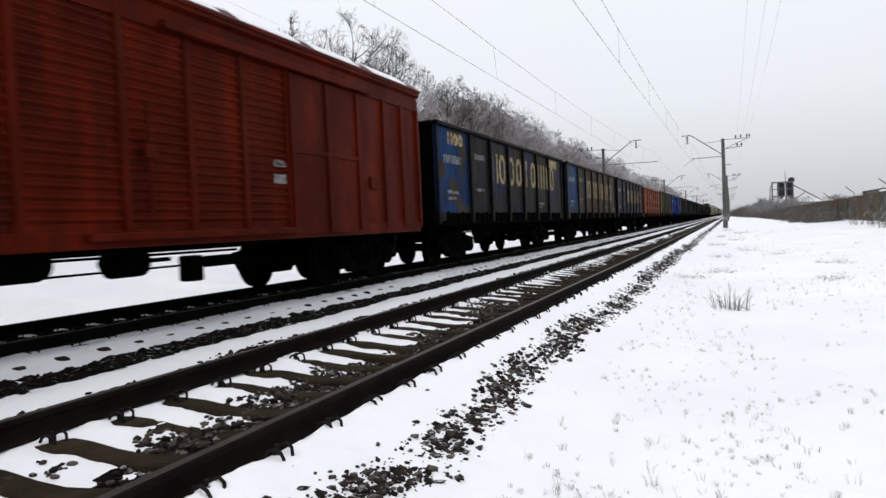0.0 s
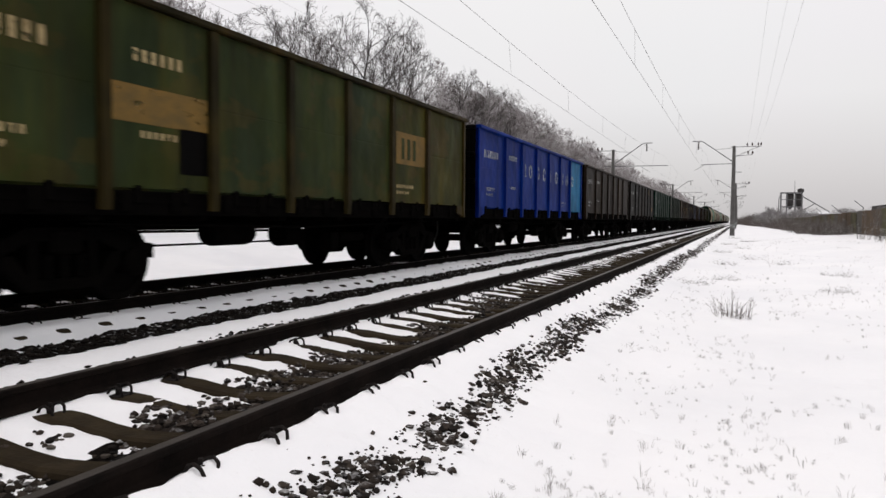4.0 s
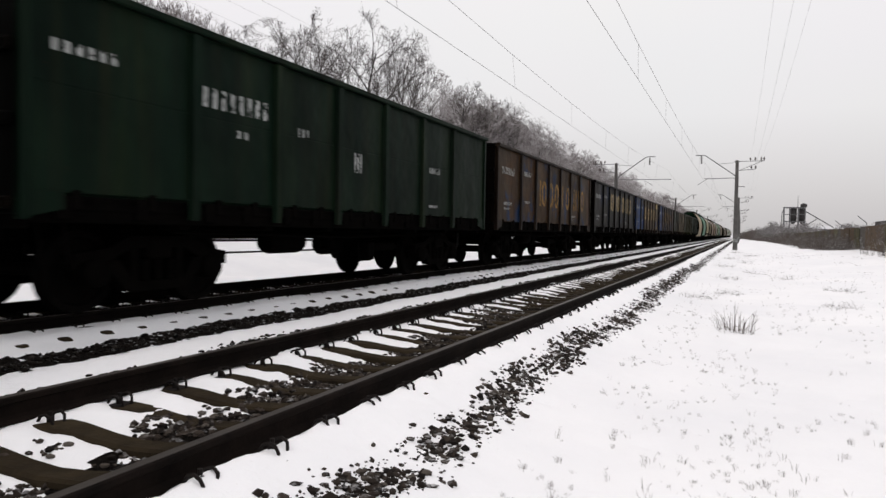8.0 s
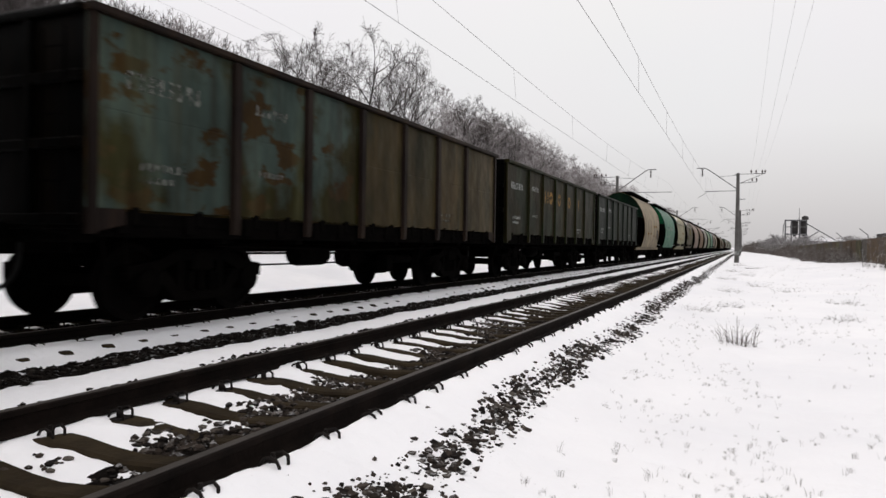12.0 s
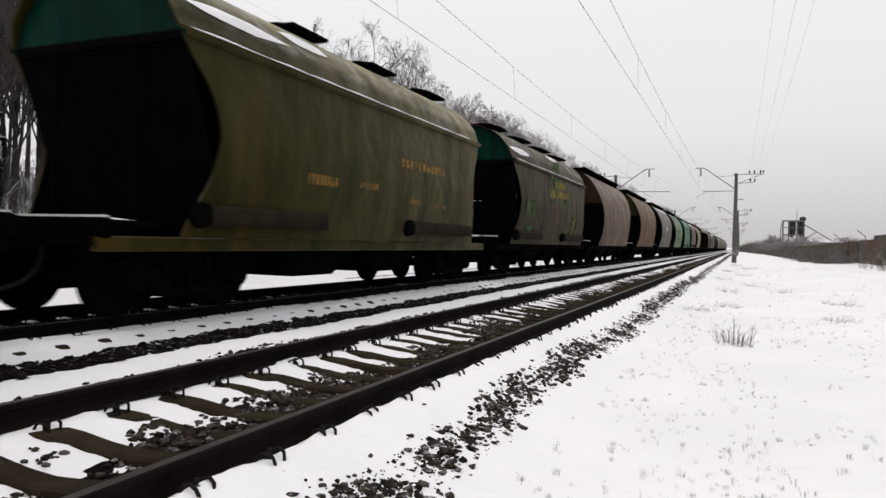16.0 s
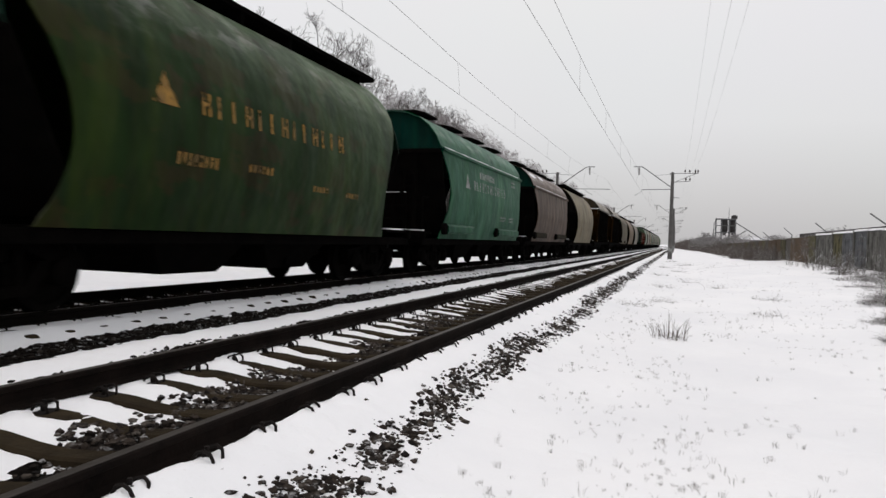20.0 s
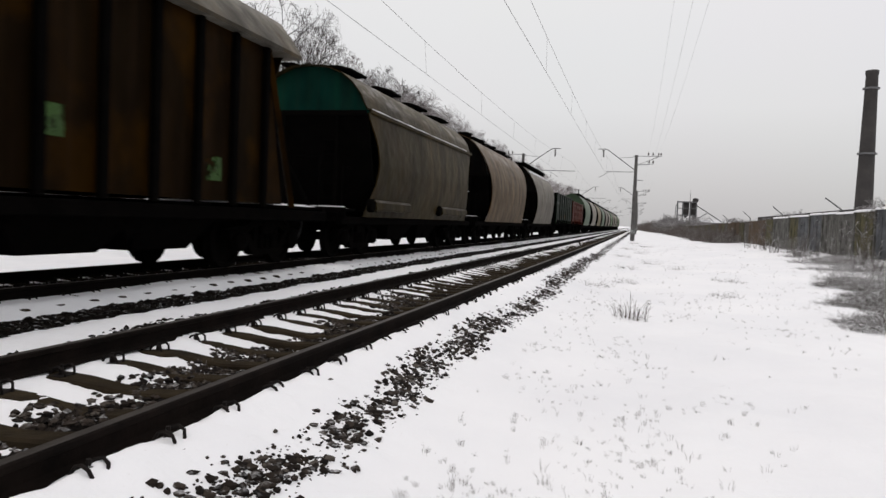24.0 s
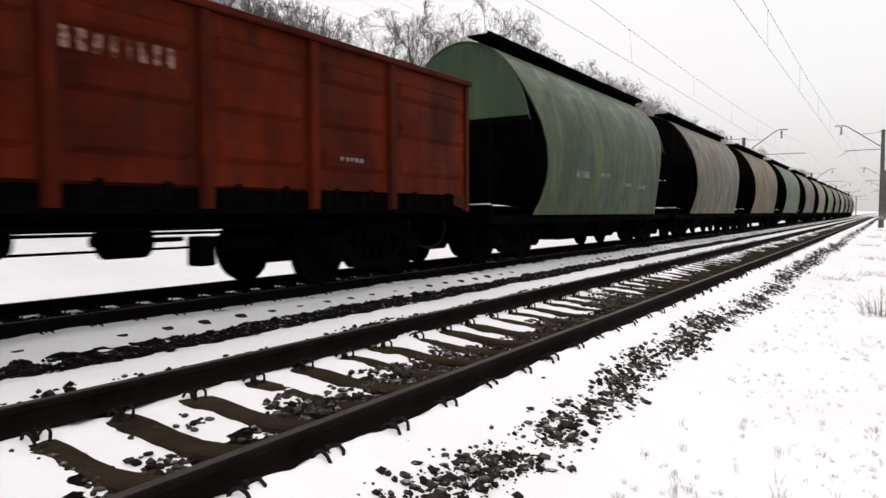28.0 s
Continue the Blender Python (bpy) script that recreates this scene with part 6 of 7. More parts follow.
def ribbed_hopper(label, body, roof, L=13.90):
    """A grain hopper: ribbed upright sides, overhanging arched roof, sloped ends with struts."""
    w = thing("grain_hopper_wagon", label, "freight wagon", "wagons of the train")
    y0, y1 = 2.2, L - 2.2
    for s in (0, 180):
        flip = pose(0, 0, 0) if s == 0 else pose(0, L, 0, 0, 0, 180)
        part("side_wall", mesh("ribbed_wall", lambda v, f: plate(v, f, [(1.44, y0 + 0.25, 1.15), (1.44, y1 - 0.25, 1.15), (1.44, y1 - 0.9, 3.8), (1.44, y0 + 0.9, 3.8)], 0.03)), body, w, flip)
        rib = mesh("side_rib", lambda v, f: box(v, f, 1.472, 1.57, -0.06, 0.06, 1.08, 3.80, 0.014))
        for k in range(9):
            part("side_rib", rib, UNDER, w, flip @ pose(0, y0 + 1.0 + k * (y1 - y0 - 2.0) / 8, 0))
        part("corner_strut", mesh("corner_strut", lambda v, f: tube(v, f, [(1.48, y0 - 0.1, 1.12), (1.5, y0 + 0.95, 3.8)], 0.07, 4)), body, w, flip)
        part("corner_strut", mesh("corner_strut", None), body, w, flip @ pose(0, L, 0) @ Matrix.Diagonal((1, -1, 1, 1)))
        part("end_slope", mesh("grain_end", lambda v, f: (plate(v, f, [(-1.42, y0 + 0.25, 3.8), (1.42, y0 + 0.25, 3.8), (1.40, y0 + 1.9, 1.15), (-1.40, y0 + 1.9, 1.15)], 0.03), [tube(v, f, [(x, y0 + 0.2, 3.75), (x, y0 + 1.85, 1.2)], 0.05, 4) for x in (-0.75, 0, 0.75)])), body, w, flip)
        for x in (-1.2, 1.2):
            part("end_strut", mesh("end_strut%d" % x, lambda v, f: tube(v, f, [(x, 0.75, 1.12), (x * 0.55, y0 + 0.35, 3.4)], 0.055, 5)), UNDER, w, flip)
        part("platform", mesh("grain_platform", lambda v, f: (box(v, f, -1.35, 1.35, 0.55, y0 + 0.6, 1.08, 1.14, 0.01), box(v, f, -1.42, 1.42, 0.5, 0.62, 0.93, 1.16, 0.015))), UNDER, w, flip)
        part("platform_snow", mesh("grain_snow", lambda v, f: (sweep(v, f, [(-1.3, 1.141), (-1.2, 1.17), (0.9, 1.175), (1.3, 1.141)], 0.7, y0 + 0.2), box(v, f, -1.3, 1.38, 0.51, 0.59, 1.161, 1.19))), SNOW, w, flip, "snow lying on the end platform")
        part("side_sill", mesh("grain_sill", lambda v, f: box(v, f, 1.30, 1.46, 0.5, L - 0.5, 0.86, 1.06, 0.015)), UNDER, w, flip)
        part("handrail", mesh("grain_rail", lambda v, f: [tube(v, f, [(x, 0.58, 1.1), (x, 0.58, 2.2), (-x * 0.2, 0.58, 2.2)], 0.02, 5) for x in (-1.3, -0.6)]), UNDER, w, flip)
    arch = [(1.66, 3.80), (1.66, 3.87), (1.5, 4.12), (1.2, 4.48), (0.8, 4.70), (0.4, 4.79), (0, 4.81)]
    part("roof", smooth(mesh("grain_roof", lambda v, f: sweep(v, f, arch + [(-x, z) for x, z in arch[-2::-1]], y0, y1)), 30), roof, w)
    part("eave_snow", mesh("eave_snow", lambda v, f: box(v, f, -1.67, 1.67, y0 - 0.03, y0 + 0.02, 3.86, 3.90)), SNOW, w)
    part("roof_hatch", mesh("grain_hatch", lambda v, f: [box(v, f, -0.25, 0.35, y, y + 0.9, 4.76, 4.88, 0.03) for y in (3.4, 5.6, 7.8, 9.6)]), roof, w)
    part("end_hatch", mesh("grain_door", lambda v, f: box(v, f, -0.05, 0.45, y0 - 0.025, y0 + 0.01, 3.95, 4.62, 0.01)), UNDER, w)
    part("centre_sill", mesh("grain_centre", lambda v, f: (box(v, f, -0.26, 0.26, 0.45, L - 0.45, 0.80, 1.12, 0.02), [box(v, f, -1.3, 1.3, y - 0.1, y + 0.1, 0.85, 1.0, 0.02) for y in (0.6, 2.7, L / 2, L - 2.7, L - 0.6)])), UNDER, w)
    for dy in (-1.9, 0, 1.9):
        part("discharge_chute", mesh("chute", None), UNDER, w, pose(0, L / 2 + dy, 0.02))
    bogie(w, 2.3)
    bogie(w, L - 2.3)
    couplings(w, L)
    brake_gear(w, L / 2)
    return w, L


def boxcar(label, body, roof):
    """A covered wagon: louvred bays, sliding door hung from a rail, arched roof."""
    L = 14.73
    w = thing("boxcar", label, "freight wagon", "wagons of the train")
    edges = (0.55, 2.0, 3.45, 4.9, 6.2, 7.25, 8.3, 9.35, 11.55, 12.6, 13.4, 14.18)
    for s in (0, 180):
        flip = pose(0, 0, 0) if s == 0 else pose(0, L, 0, 0, 0, 180)
        for i, (a, b) in enumerate(zip(edges, edges[1:])):
            if i == 7:
                continue
            wd = b - a

            def louvre(v, f):
                prof = [(1.46, 1.12), (1.50, 1.12)]
                z = 1.2
                while z < 3.4:
                    prof += [(1.502, z), (1.532, z + 0.035), (1.532, z + 0.06), (1.502, z + 0.085)]
                    z += 0.115
                prof += [(1.50, 3.5), (1.46, 3.5)]
                sweep(v, f, prof, 0.0, wd)

            flat = mesh("box_flat_%d" % round(wd * 100), lambda v, f: box(v, f, 1.46, 1.505, 0, wd, 1.12, 3.5, 0.004))
            part("side_panel", mesh("louvre_%d" % round(wd * 100), louvre) if i < 7 else flat, body, w, flip @ pose(0, a, 0))
        post = mesh("box_post", lambda v, f: sweep2(v, f, 0.06, 1.50, 1.56, 1.02, 3.52))
        for y in edges:
            part("side_post", post, body, w, flip @ pose(0, y, 0))
        part("door", mesh("box_door", lambda v, f: (box(v, f, 1.49, 1.56, 9.35, 11.55, 0.98, 3.48, 0.01), [box(v, f, 1.56, 1.60, y - 0.05, y + 0.05, 1.0, 3.46, 0.01) for y in (9.42, 10.45, 11.48)], box(v, f, 1.56, 1.585, 9.4, 11.5, 2.24, 2.32, 0.008))), body, w, flip, "plain sliding door")
        part("door_rail", mesh("box_rail", lambda v, f: (box(v, f, 1.56, 1.66, 6.8, 11.9, 3.49, 3.60, 0.015), box(v, f, 1.54, 1.64, 5.6, 9.4, 1.0, 1.09, 0.015))), body, w, flip)
        part("door_latch", mesh("box_latch", lambda v, f: (box(v, f, 1.56, 1.64, 6.42, 6.62, 1.92, 2.1, 0.02), tube(v, f, [(1.6, 6.5, 1.3), (1.6, 6.5, 2.6)], 0.02, 5), box(v, f, 1.5, 1.56, 11.95, 12.2, 1.75, 2.0, 0.02))), body, w, flip)
        part("eave", mesh("box_eave", lambda v, f: sweep(v, f, [(1.46, 3.5), (1.53, 3.5), (1.53, 3.78), (1.60, 3.82), (1.60, 3.9), (1.46, 3.9)], 0.5, 14.23)), body, w, flip)
        part("side_sill", mesh("box_sill", lambda v, f: box(v, f, 1.36, 1.53, 0.55, 14.18, 0.92, 1.12, 0.015)), body, w, flip)
        part("end_wall", mesh("box_end", lambda v, f: (box(v, f, -1.5, 1.5, 0.52, 0.57, 1.0, 3.9, 0.01), [box(v, f, x - 0.05, x + 0.05, 0.44, 0.52, 1.0, 3.9, 0.01) for x in (-1.4, -0.5, 0.5, 1.4)], [box(v, f, -1.45, 1.45, 0.47, 0.52, z, z + 0.1, 0.01) for z in (1.3, 2.1, 2.9, 3.5)])), body, w, flip)
        part("corner_step", mesh("corner_step", None) if "corner_step" in MESHES else mesh("box_step", lambda v, f: tube(v, f, [(1.42, 0.75, 1.05), (1.5, 0.75, 0.62), (1.5, 1.05, 0.62), (1.42, 1.05, 1.05)], 0.016, 5)), UNDER, w, flip)
    arch = [(1.62, 3.88), (1.62, 3.93), (1.35, 4.12), (0.9, 4.28), (0.45, 4.36), (0, 4.38)]
    part("roof", smooth(mesh("box_roof", lambda v, f: sweep(v, f, arch + [(-x, z) for x, z in arch[-2::-1]], 0.48, 14.25)), 30), roof, w)
    part("roof_snow", mesh("box_snow", lambda v, f: [sweep(v, f, [(1.56, 3.975), (1.35, 4.128), (0.92, 4.284), (0.9, 4.31), (1.33, 4.16), (1.55, 4.0)], y, y + 1.5) for y in (0.8, 2.7, 4.6, 6.4, 8.3, 10.2, 12.2)]), SNOW, w, None, "thin snow along the roof edge")["kind"] = "stuff"
    part("centre_sill", mesh("box_centre", lambda v, f: (box(v, f, -0.26, 0.26, 0.45, 14.28, 0.82, 1.0, 0.02), box(v, f, -1.45, 1.45, 0.55, 14.18, 1.0, 1.06), [box(v, f, -1.4, 1.4, y - 0.09, y + 0.09, 0.88, 1.0, 0.015) for y in (0.7, 3.5, 5.8, 7.4, 9, 11.2, 14.0)])), UNDER, w)
    bogie(w, 2.36)
    bogie(w, 12.37)
    couplings(w, L)
    brake_gear(w, L / 2 - 0.8)
    return w, L
# ---- the train, wagon by wagon, first to pass first ----
RUN = (-0.05, 16.68, 33.52, 50.42, 67.35, 84.34, 101.38, 118.48, 135.68, 152.82, 169.97, 187.23, 204.55, 221.83, 239.11,
       256.37, 273.59, 290.85, 308.24, 325.86, 343.57, 361.21, 379.05, 396.98, 414.88, 432.69, 450.57, 468.47, 486.52)
TRAIN = []
FACE = 1.503
SIGNS = (4.62, 5.32, 6.26, 7.08, 7.98, 8.82, 9.74, 10.56, 11.55)


def sign_board(w, material, z=2.05, height=0.85, stroke=0.12, width=0.55):
    blocks(w, FACE, z, SIGNS, width, height, stroke, material)


def build_train():
    where = -0.35

    def add(made):
        nonlocal where
        TRAIN.append((made[0], where))
        where += made[1]
        return made[0]

    BLACKBLUE = paint("navy_black_paint", (0.012, 0.012, 0.015), (0.008, 0.022, 0.075), 0.56, 1, rust=0.5, tone=0.66, soft=0.02, c3=(0.030, 0.022, 0.012))
    BROWNBLUE = paint("brown_paint_over_blue", (0.052, 0.036, 0.018), (0.010, 0.036, 0.12), 0.60, 2, rust=0.3, tone=0.55, soft=0.02, c3=(0.075, 0.030, 0.010))
    INK = paint("black_navy_paint", (0.010, 0.011, 0.016), (0.012, 0.016, 0.028), 0.5, 3, rust=0.3, tone=0.32, soft=0.12)
    ORANGE = paint("orange_red_lead_paint", (0.225, 0.052, 0.016), (0.165, 0.040, 0.013), 0.5, 4, rust=0.2, tone=0.60, soft=0.08, wear=0.35)
    OLIVE = paint("olive_green_paint", (0.046, 0.058, 0.022), (0.034, 0.047, 0.026), 0.52, 5, rust=0.3, tone=0.62, soft=0.14, c3=(0.062, 0.060, 0.020))
    BLUE = paint("ultramarine_paint", (0.009, 0.025, 0.148), (0.013, 0.034, 0.178), 0.5, 6, rust=0.1, tone=0.85)
    SKYB = paint("light_blue_paint", (0.044, 0.178, 0.340), (0.037, 0.141, 0.281), 0.5, 7, rust=0.1, tone=0.85)
    UMBER = paint("umber_paint", (0.044, 0.033, 0.027), (0.033, 0.025, 0.022), 0.5, 8, tone=0.42)
    SLATE = paint("slate_grey_paint", (0.034, 0.032, 0.033), (0.025, 0.024, 0.024), 0.5, 9, tone=0.3)
    BOTTLE = paint("bottle_green_paint", (0.006, 0.026, 0.018), (0.005, 0.020, 0.014), 0.5, 10, rust=0.2, tone=0.72, soft=0.12)
    MOSS = paint("dull_dark_green_paint", (0.007, 0.016, 0.010), (0.005, 0.012, 0.008), 0.5, 11, rust=0.2, tone=0.78, soft=0.12)
    RUSTBLUE = paint("rust_brown_paint_over_blue", (0.047, 0.029, 0.015), (0.015, 0.039, 0.095), 0.54, 12, rust=0.45, tone=0.62, soft=0.03, c3=(0.075, 0.036, 0.012))
    DARKBLUE = paint("dark_paint_over_blue", (0.013, 0.012, 0.0125), (0.010, 0.036, 0.12), 0.61, 13, rust=0.4, tone=0.24, soft=0.02)
    PATCHED = paint("patched_pale_teal_paint", (0.095, 0.128, 0.112), (0.036, 0.032, 0.011), 0.56, 15, rust=0.5, tone=0.5, soft=0.05, c3=(0.070, 0.040, 0.012))
    WORN = paint("worn_khaki_paint", (0.048, 0.036, 0.015), (0.026, 0.024, 0.010), 0.5, 35, rust=0.4, tone=0.6, soft=0.06, dust=0.2)
    MIRE = paint("dark_olive_end_paint", (0.016, 0.018, 0.006), (0.010, 0.012, 0.005), 0.5, 36, rust=0.3, tone=0.9, soft=0.15)
    KHAKI = paint("khaki_green_paint", (0.033, 0.041, 0.022), (0.044, 0.038, 0.019), 0.52, 16, rust=0.4, tone=0.45)
    SAGE = paint("sage_green_paint", (0.037, 0.049, 0.038), (0.030, 0.038, 0.031), 0.5, 17, rust=0.35, tone=0.45)
    OXIDE = paint("red_oxide_paint", (0.098, 0.0165, 0.0105), (0.076, 0.0135, 0.009), 0.5, 18, rust=0.3, tone=0.74, soft=0.08, wear=0.4)
    BRICK = paint("brick_red_paint", (0.120, 0.024, 0.015), (0.070, 0.016, 0.011), 0.5, 19, rust=0.5, tone=0.64, soft=0.06, wear=0.45)

    WORNBLUE = paint("worn_bright_blue_paint", (0.016, 0.052, 0.160), (0.012, 0.026, 0.070), 0.54, 40, rust=0.4, tone=0.75, soft=0.05, c3=(0.050, 0.034, 0.018))
    OCHRE = paint("brownish_olive_paint", (0.050, 0.040, 0.016), (0.030, 0.026, 0.012), 0.5, 41, rust=0.5, tone=0.5, soft=0.06)
    OLDOLIVE = paint("yellowed_olive_paint", (0.070, 0.066, 0.020), (0.044, 0.052, 0.020), 0.5, 42, rust=0.4, tone=0.6, soft=0.12, c3=(0.085, 0.066, 0.018))
    NIGHT = paint("night_blue_black_paint", (0.007, 0.007, 0.009), (0.005, 0.005, 0.007), 0.5, 38, rust=0.3, tone=0.3)
    # Ends near black: the neighbouring wagon's shade is in the colour; also black patches.
    BLACKP = paint("black_shade_and_patch_paint", (0.005, 0.005, 0.005), (0.004, 0.004, 0.004), 0.5, 20, rust=0.1, tone=0.35, spec=0.02)
    w = add(boxcar("red oxide boxcar with louvred bays and plain sliding door", OXIDE, OXIDE))
    bars(w, 1.545, 8.95, 2.0, 0.32, 0.10, 5, WHITE)
    bars(w, 1.545, 8.95, 1.75, 0.32, 0.14, 4, WHITE)
    # gondolas
    specs = [
        ("open wagon in worn black and blue paint with large cream lettering", BLACKBLUE, CREAM, dict(posts=NIGHT, odd={0: WORNBLUE})),
        ("open wagon in worn brown over blue paint with large faded lettering", BROWNBLUE, CREAM, dict(posts=UMBER, odd={0: WORNBLUE, 1: RUSTBLUE})),
        ("open wagon in black-navy paint with large yellow lettering", INK, CREAM, {}),
        ("open wagon in orange-red paint with pressed side panels", ORANGE, None, dict(ribs=True, top=3.36)),
        ("open wagon in olive green paint with faded yellow panel", OLIVE, None, dict(posts=OCHRE, rim=OCHRE, odd={5: OLDOLIVE, 6: OLDOLIVE})),
        ("bright blue open wagon with one light blue panel and white lettering", BLUE, WHITE, dict(odd={6: SKYB})),
        ("open wagon in dark umber brown paint", UMBER, None, {}),
        ("open wagon in slate grey paint with a small orange plate", SLATE, None, {}),
        ("open wagon in bottle green paint", BOTTLE, None, {}),
        ("open wagon in dull dark green paint with white stencils", MOSS, None, {}),
        ("open wagon in rusty brown over blue paint with orange lettering", RUSTBLUE, YELLOW, dict(posts=UMBER)),
        ("open wagon in dark paint with blue patches and cream lettering", DARKBLUE, CREAM, dict(posts=NIGHT)),
        ("open wagon in dark brown over blue paint with large cream lettering", BROWNBLUE, CREAM, dict(posts=UMBER, odd={0: WORNBLUE, 1: WORNBLUE})),
        ("open wagon in rust-brown and blue paint with faded lettering", RUSTBLUE, YELLOW, dict(posts=UMBER, odd={0: WORNBLUE, 1: RUSTBLUE})),
        ("open wagon in worn khaki paint patched with pale teal", WORN, None, dict(posts=UMBER, odd={0: PATCHED, 1: PATCHED, 2: PATCHED})),
        ("open wagon in khaki green paint with yellow lettering", KHAKI, None, {}),
        ("open wagon in sage green paint", SAGE, None, {}),
    ]
    for i, (label, body, sign, opt) in enumerate(specs):
        w = add(gondola(label, body, end=BLACKP, **opt))
        if sign:
            if i == 5:
                sign_board(w, sign, 2.35, 0.42, 0.07, 0.34)
            else:
                sign_board(w, sign, {0: 2.18, 11: 2.2, 10: 1.9}.get(i, 2.03))
        num = WHITE if i not in (3, 4, 14) else GREYP if i == 14 else CREAM
        x = FACE if i != 3 else 1.557
        rows = {
            3: ((1.0, 3.05, 0.34, 0.2, 2), (1.3, 2.62, 0.6, 0.1, 5), (3.3, 2.62, 0.5, 0.1, 4), (4.65, 2.55, 1.05, 0.22, 8), (5.2, 1.95, 0.2, 0.16, 2), (1.0, 1.62, 0.16, 0.06, 2), (8.2, 2.3, 0.5, 0.09, 5)),
            8: ((1.45, 2.74, 0.6, 0.12, 5), (1.45, 2.25, 0.6, 0.12, 5), (3.0, 2.55, 1.15, 0.21, 8), (3.5, 2.22, 0.14, 0.12, 1), (1.0, 1.55, 0.5, 0.07, 5), (1.9, 1.55, 0.5, 0.07, 5), (5.2, 2.0, 0.2, 0.3, 2)),
            9: ((0.85, 2.72, 0.85, 0.12, 6), (2.95, 2.52, 1.38, 0.25, 8), (3.6, 2.2, 0.3, 0.1, 2), (5.0, 2.4, 0.34, 0.13, 3), (6.7, 2.0, 0.3, 0.34, 3), (9.9, 2.25, 0.6, 0.12, 5), (9.9, 1.5, 0.5, 0.06, 5)),
        }.get(i, ((1.0, 2.66 if i else 2.52, 1.2, 0.2, 8), (1.2, 1.78, 0.75, 0.09, 7), (1.2, 1.64, 0.55, 0.07, 5), (3.2, 2.75, 0.8, 0.14, 6), (3.3, 1.9, 0.6, 0.08, 6), (9.75, 1.62, 0.8, 0.07, 7), (9.75, 1.5, 0.6, 0.06, 5)))
        for y, z, width, height, n in rows:
            bars(w, x, y, z, width, height, n, num)
        disc = mesh("painted_disc", lambda v, f: lathe(v, f, ((0.01, 0), (0.21, 0), (0.21, 0.004), (0.01, 0.004)), "x", 24))
        if i in (1, 12):
            part("painted_disc", disc, DISCB, w, pose(FACE, 11.95, 1.78), "blue painted disc")
            part("notice", mesh("end_notice", lambda v, f: box(v, f, 0, 0.004, 0, 0.3, 0, 0.2)), CREAM, w, pose(FACE, 12.95, 1.42), "small cream notice")
        if i == 0:
            blocks(w, FACE, 2.98, (1.3, 1.66, 2.0), 0.3, 0.3, 0.09, CREAM)
            part("notice", mesh("notice", lambda v, f: box(v, f, 0, 0.004, 0, 0.75, 0, 0.22)), CREAM, w, pose(FACE, 11.5, 3.02) @ Matrix.Diagonal((1, 1.5, 1.3, 1)), "cream notice panel")
        if i == 12:
            part("notice", mesh("notice", None), CREAM, w, pose(FACE, 11.35, 2.98) @ Matrix.Diagonal((1, 2.0, 1.7, 1)), "cream notice panel")
        if i == 4:
            part("yellow_panel", mesh("yellow_panel", lambda v, f: box(v, f, 0, 0.003, 0, 1.3, 0, 0.75)), GOLD, w, pose(FACE, 9.72, 2.1) @ Matrix.Diagonal((1, 1.05, 0.85, 1)), "faded yellow painted panel")
            bars(w, FACE + 0.004, 9.95, 2.2, 0.8, 0.42, 3, OLIVE)
            part("paint_patch", mesh("black_square", lambda v, f: box(v, f, 0, 0.004, 0, 0.5, 0, 0.55)), BLACKP, w, pose(FACE, 3.9, 1.52), "square of black paint")
            part("yellow_panel", mesh("yellow_panel", None), GOLD, w, pose(FACE, 2.9, 2.06) @ Matrix.Diagonal((1, 1.15, 0.56, 1)), "faded yellow painted panel")
        if i == 7:
            part("plate", mesh("small_plate", lambda v, f: box(v, f, 0, 0.006, 0, 0.3, 0, 0.26)), YELLOW, w, pose(FACE, 9.9, 2.95), "small orange plate")
            part("plate", mesh("small_plate", None), CREAM, w, pose(FACE, 12.3, 1.75), "small cream plate")
        if i == 15:
            blocks(w, FACE, 2.45, (4.8, 5.4, 6.6, 8.2, 9.9), 0.42, 0.42, 0.1, YELLOW)

    TAN = paint("rusty_tan_paint", (0.078, 0.054, 0.018), (0.046, 0.040, 0.012), 0.52, 21, rust=0.45, jitter=0, tone=0.46, soft=0.06, dust=0.4, c3=(0.085, 0.040, 0.010))
    EMERALD = paint("emerald_green_paint", (0.009, 0.070, 0.036), (0.008, 0.056, 0.030), 0.5, 22, rust=0.08, jitter=0, tone=0.60, soft=0.16, dust=0.20, snow=0.35, wear=0.3)
    OLIVETAN = paint("olive_tan_paint", (0.070, 0.060, 0.018), (0.046, 0.050, 0.014), 0.54, 23, rust=0.18, jitter=0, tone=0.36, soft=0.12, dust=0.38, snow=0.4, wear=0.3)
    COCOA = paint("cocoa_brown_paint", (0.064, 0.038, 0.018), (0.054, 0.031, 0.014), 0.52, 24, rust=0.25, jitter=0, tone=0.48, soft=0.14, dust=0.16, c3=(0.074, 0.036, 0.012), snow=0.35, wear=0.3, tint=0.75)
    TAUPE = paint("warm_taupe_paint", (0.082, 0.058, 0.034), (0.066, 0.044, 0.024), 0.52, 43, rust=0.3, jitter=0, tone=0.50, soft=0.14, dust=0.14, tint=0.7, c3=(0.074, 0.042, 0.016), snow=0.45, wear=0.3)
    UMBERLIVE = paint("olive_umber_paint", (0.040, 0.031, 0.011), (0.030, 0.022, 0.009), 0.52, 44, rust=0.45, jitter=0, tone=0.34, soft=0.12, dust=0.08, tint=0.7, c3=(0.046, 0.028, 0.010), snow=0.4, wear=0.35)
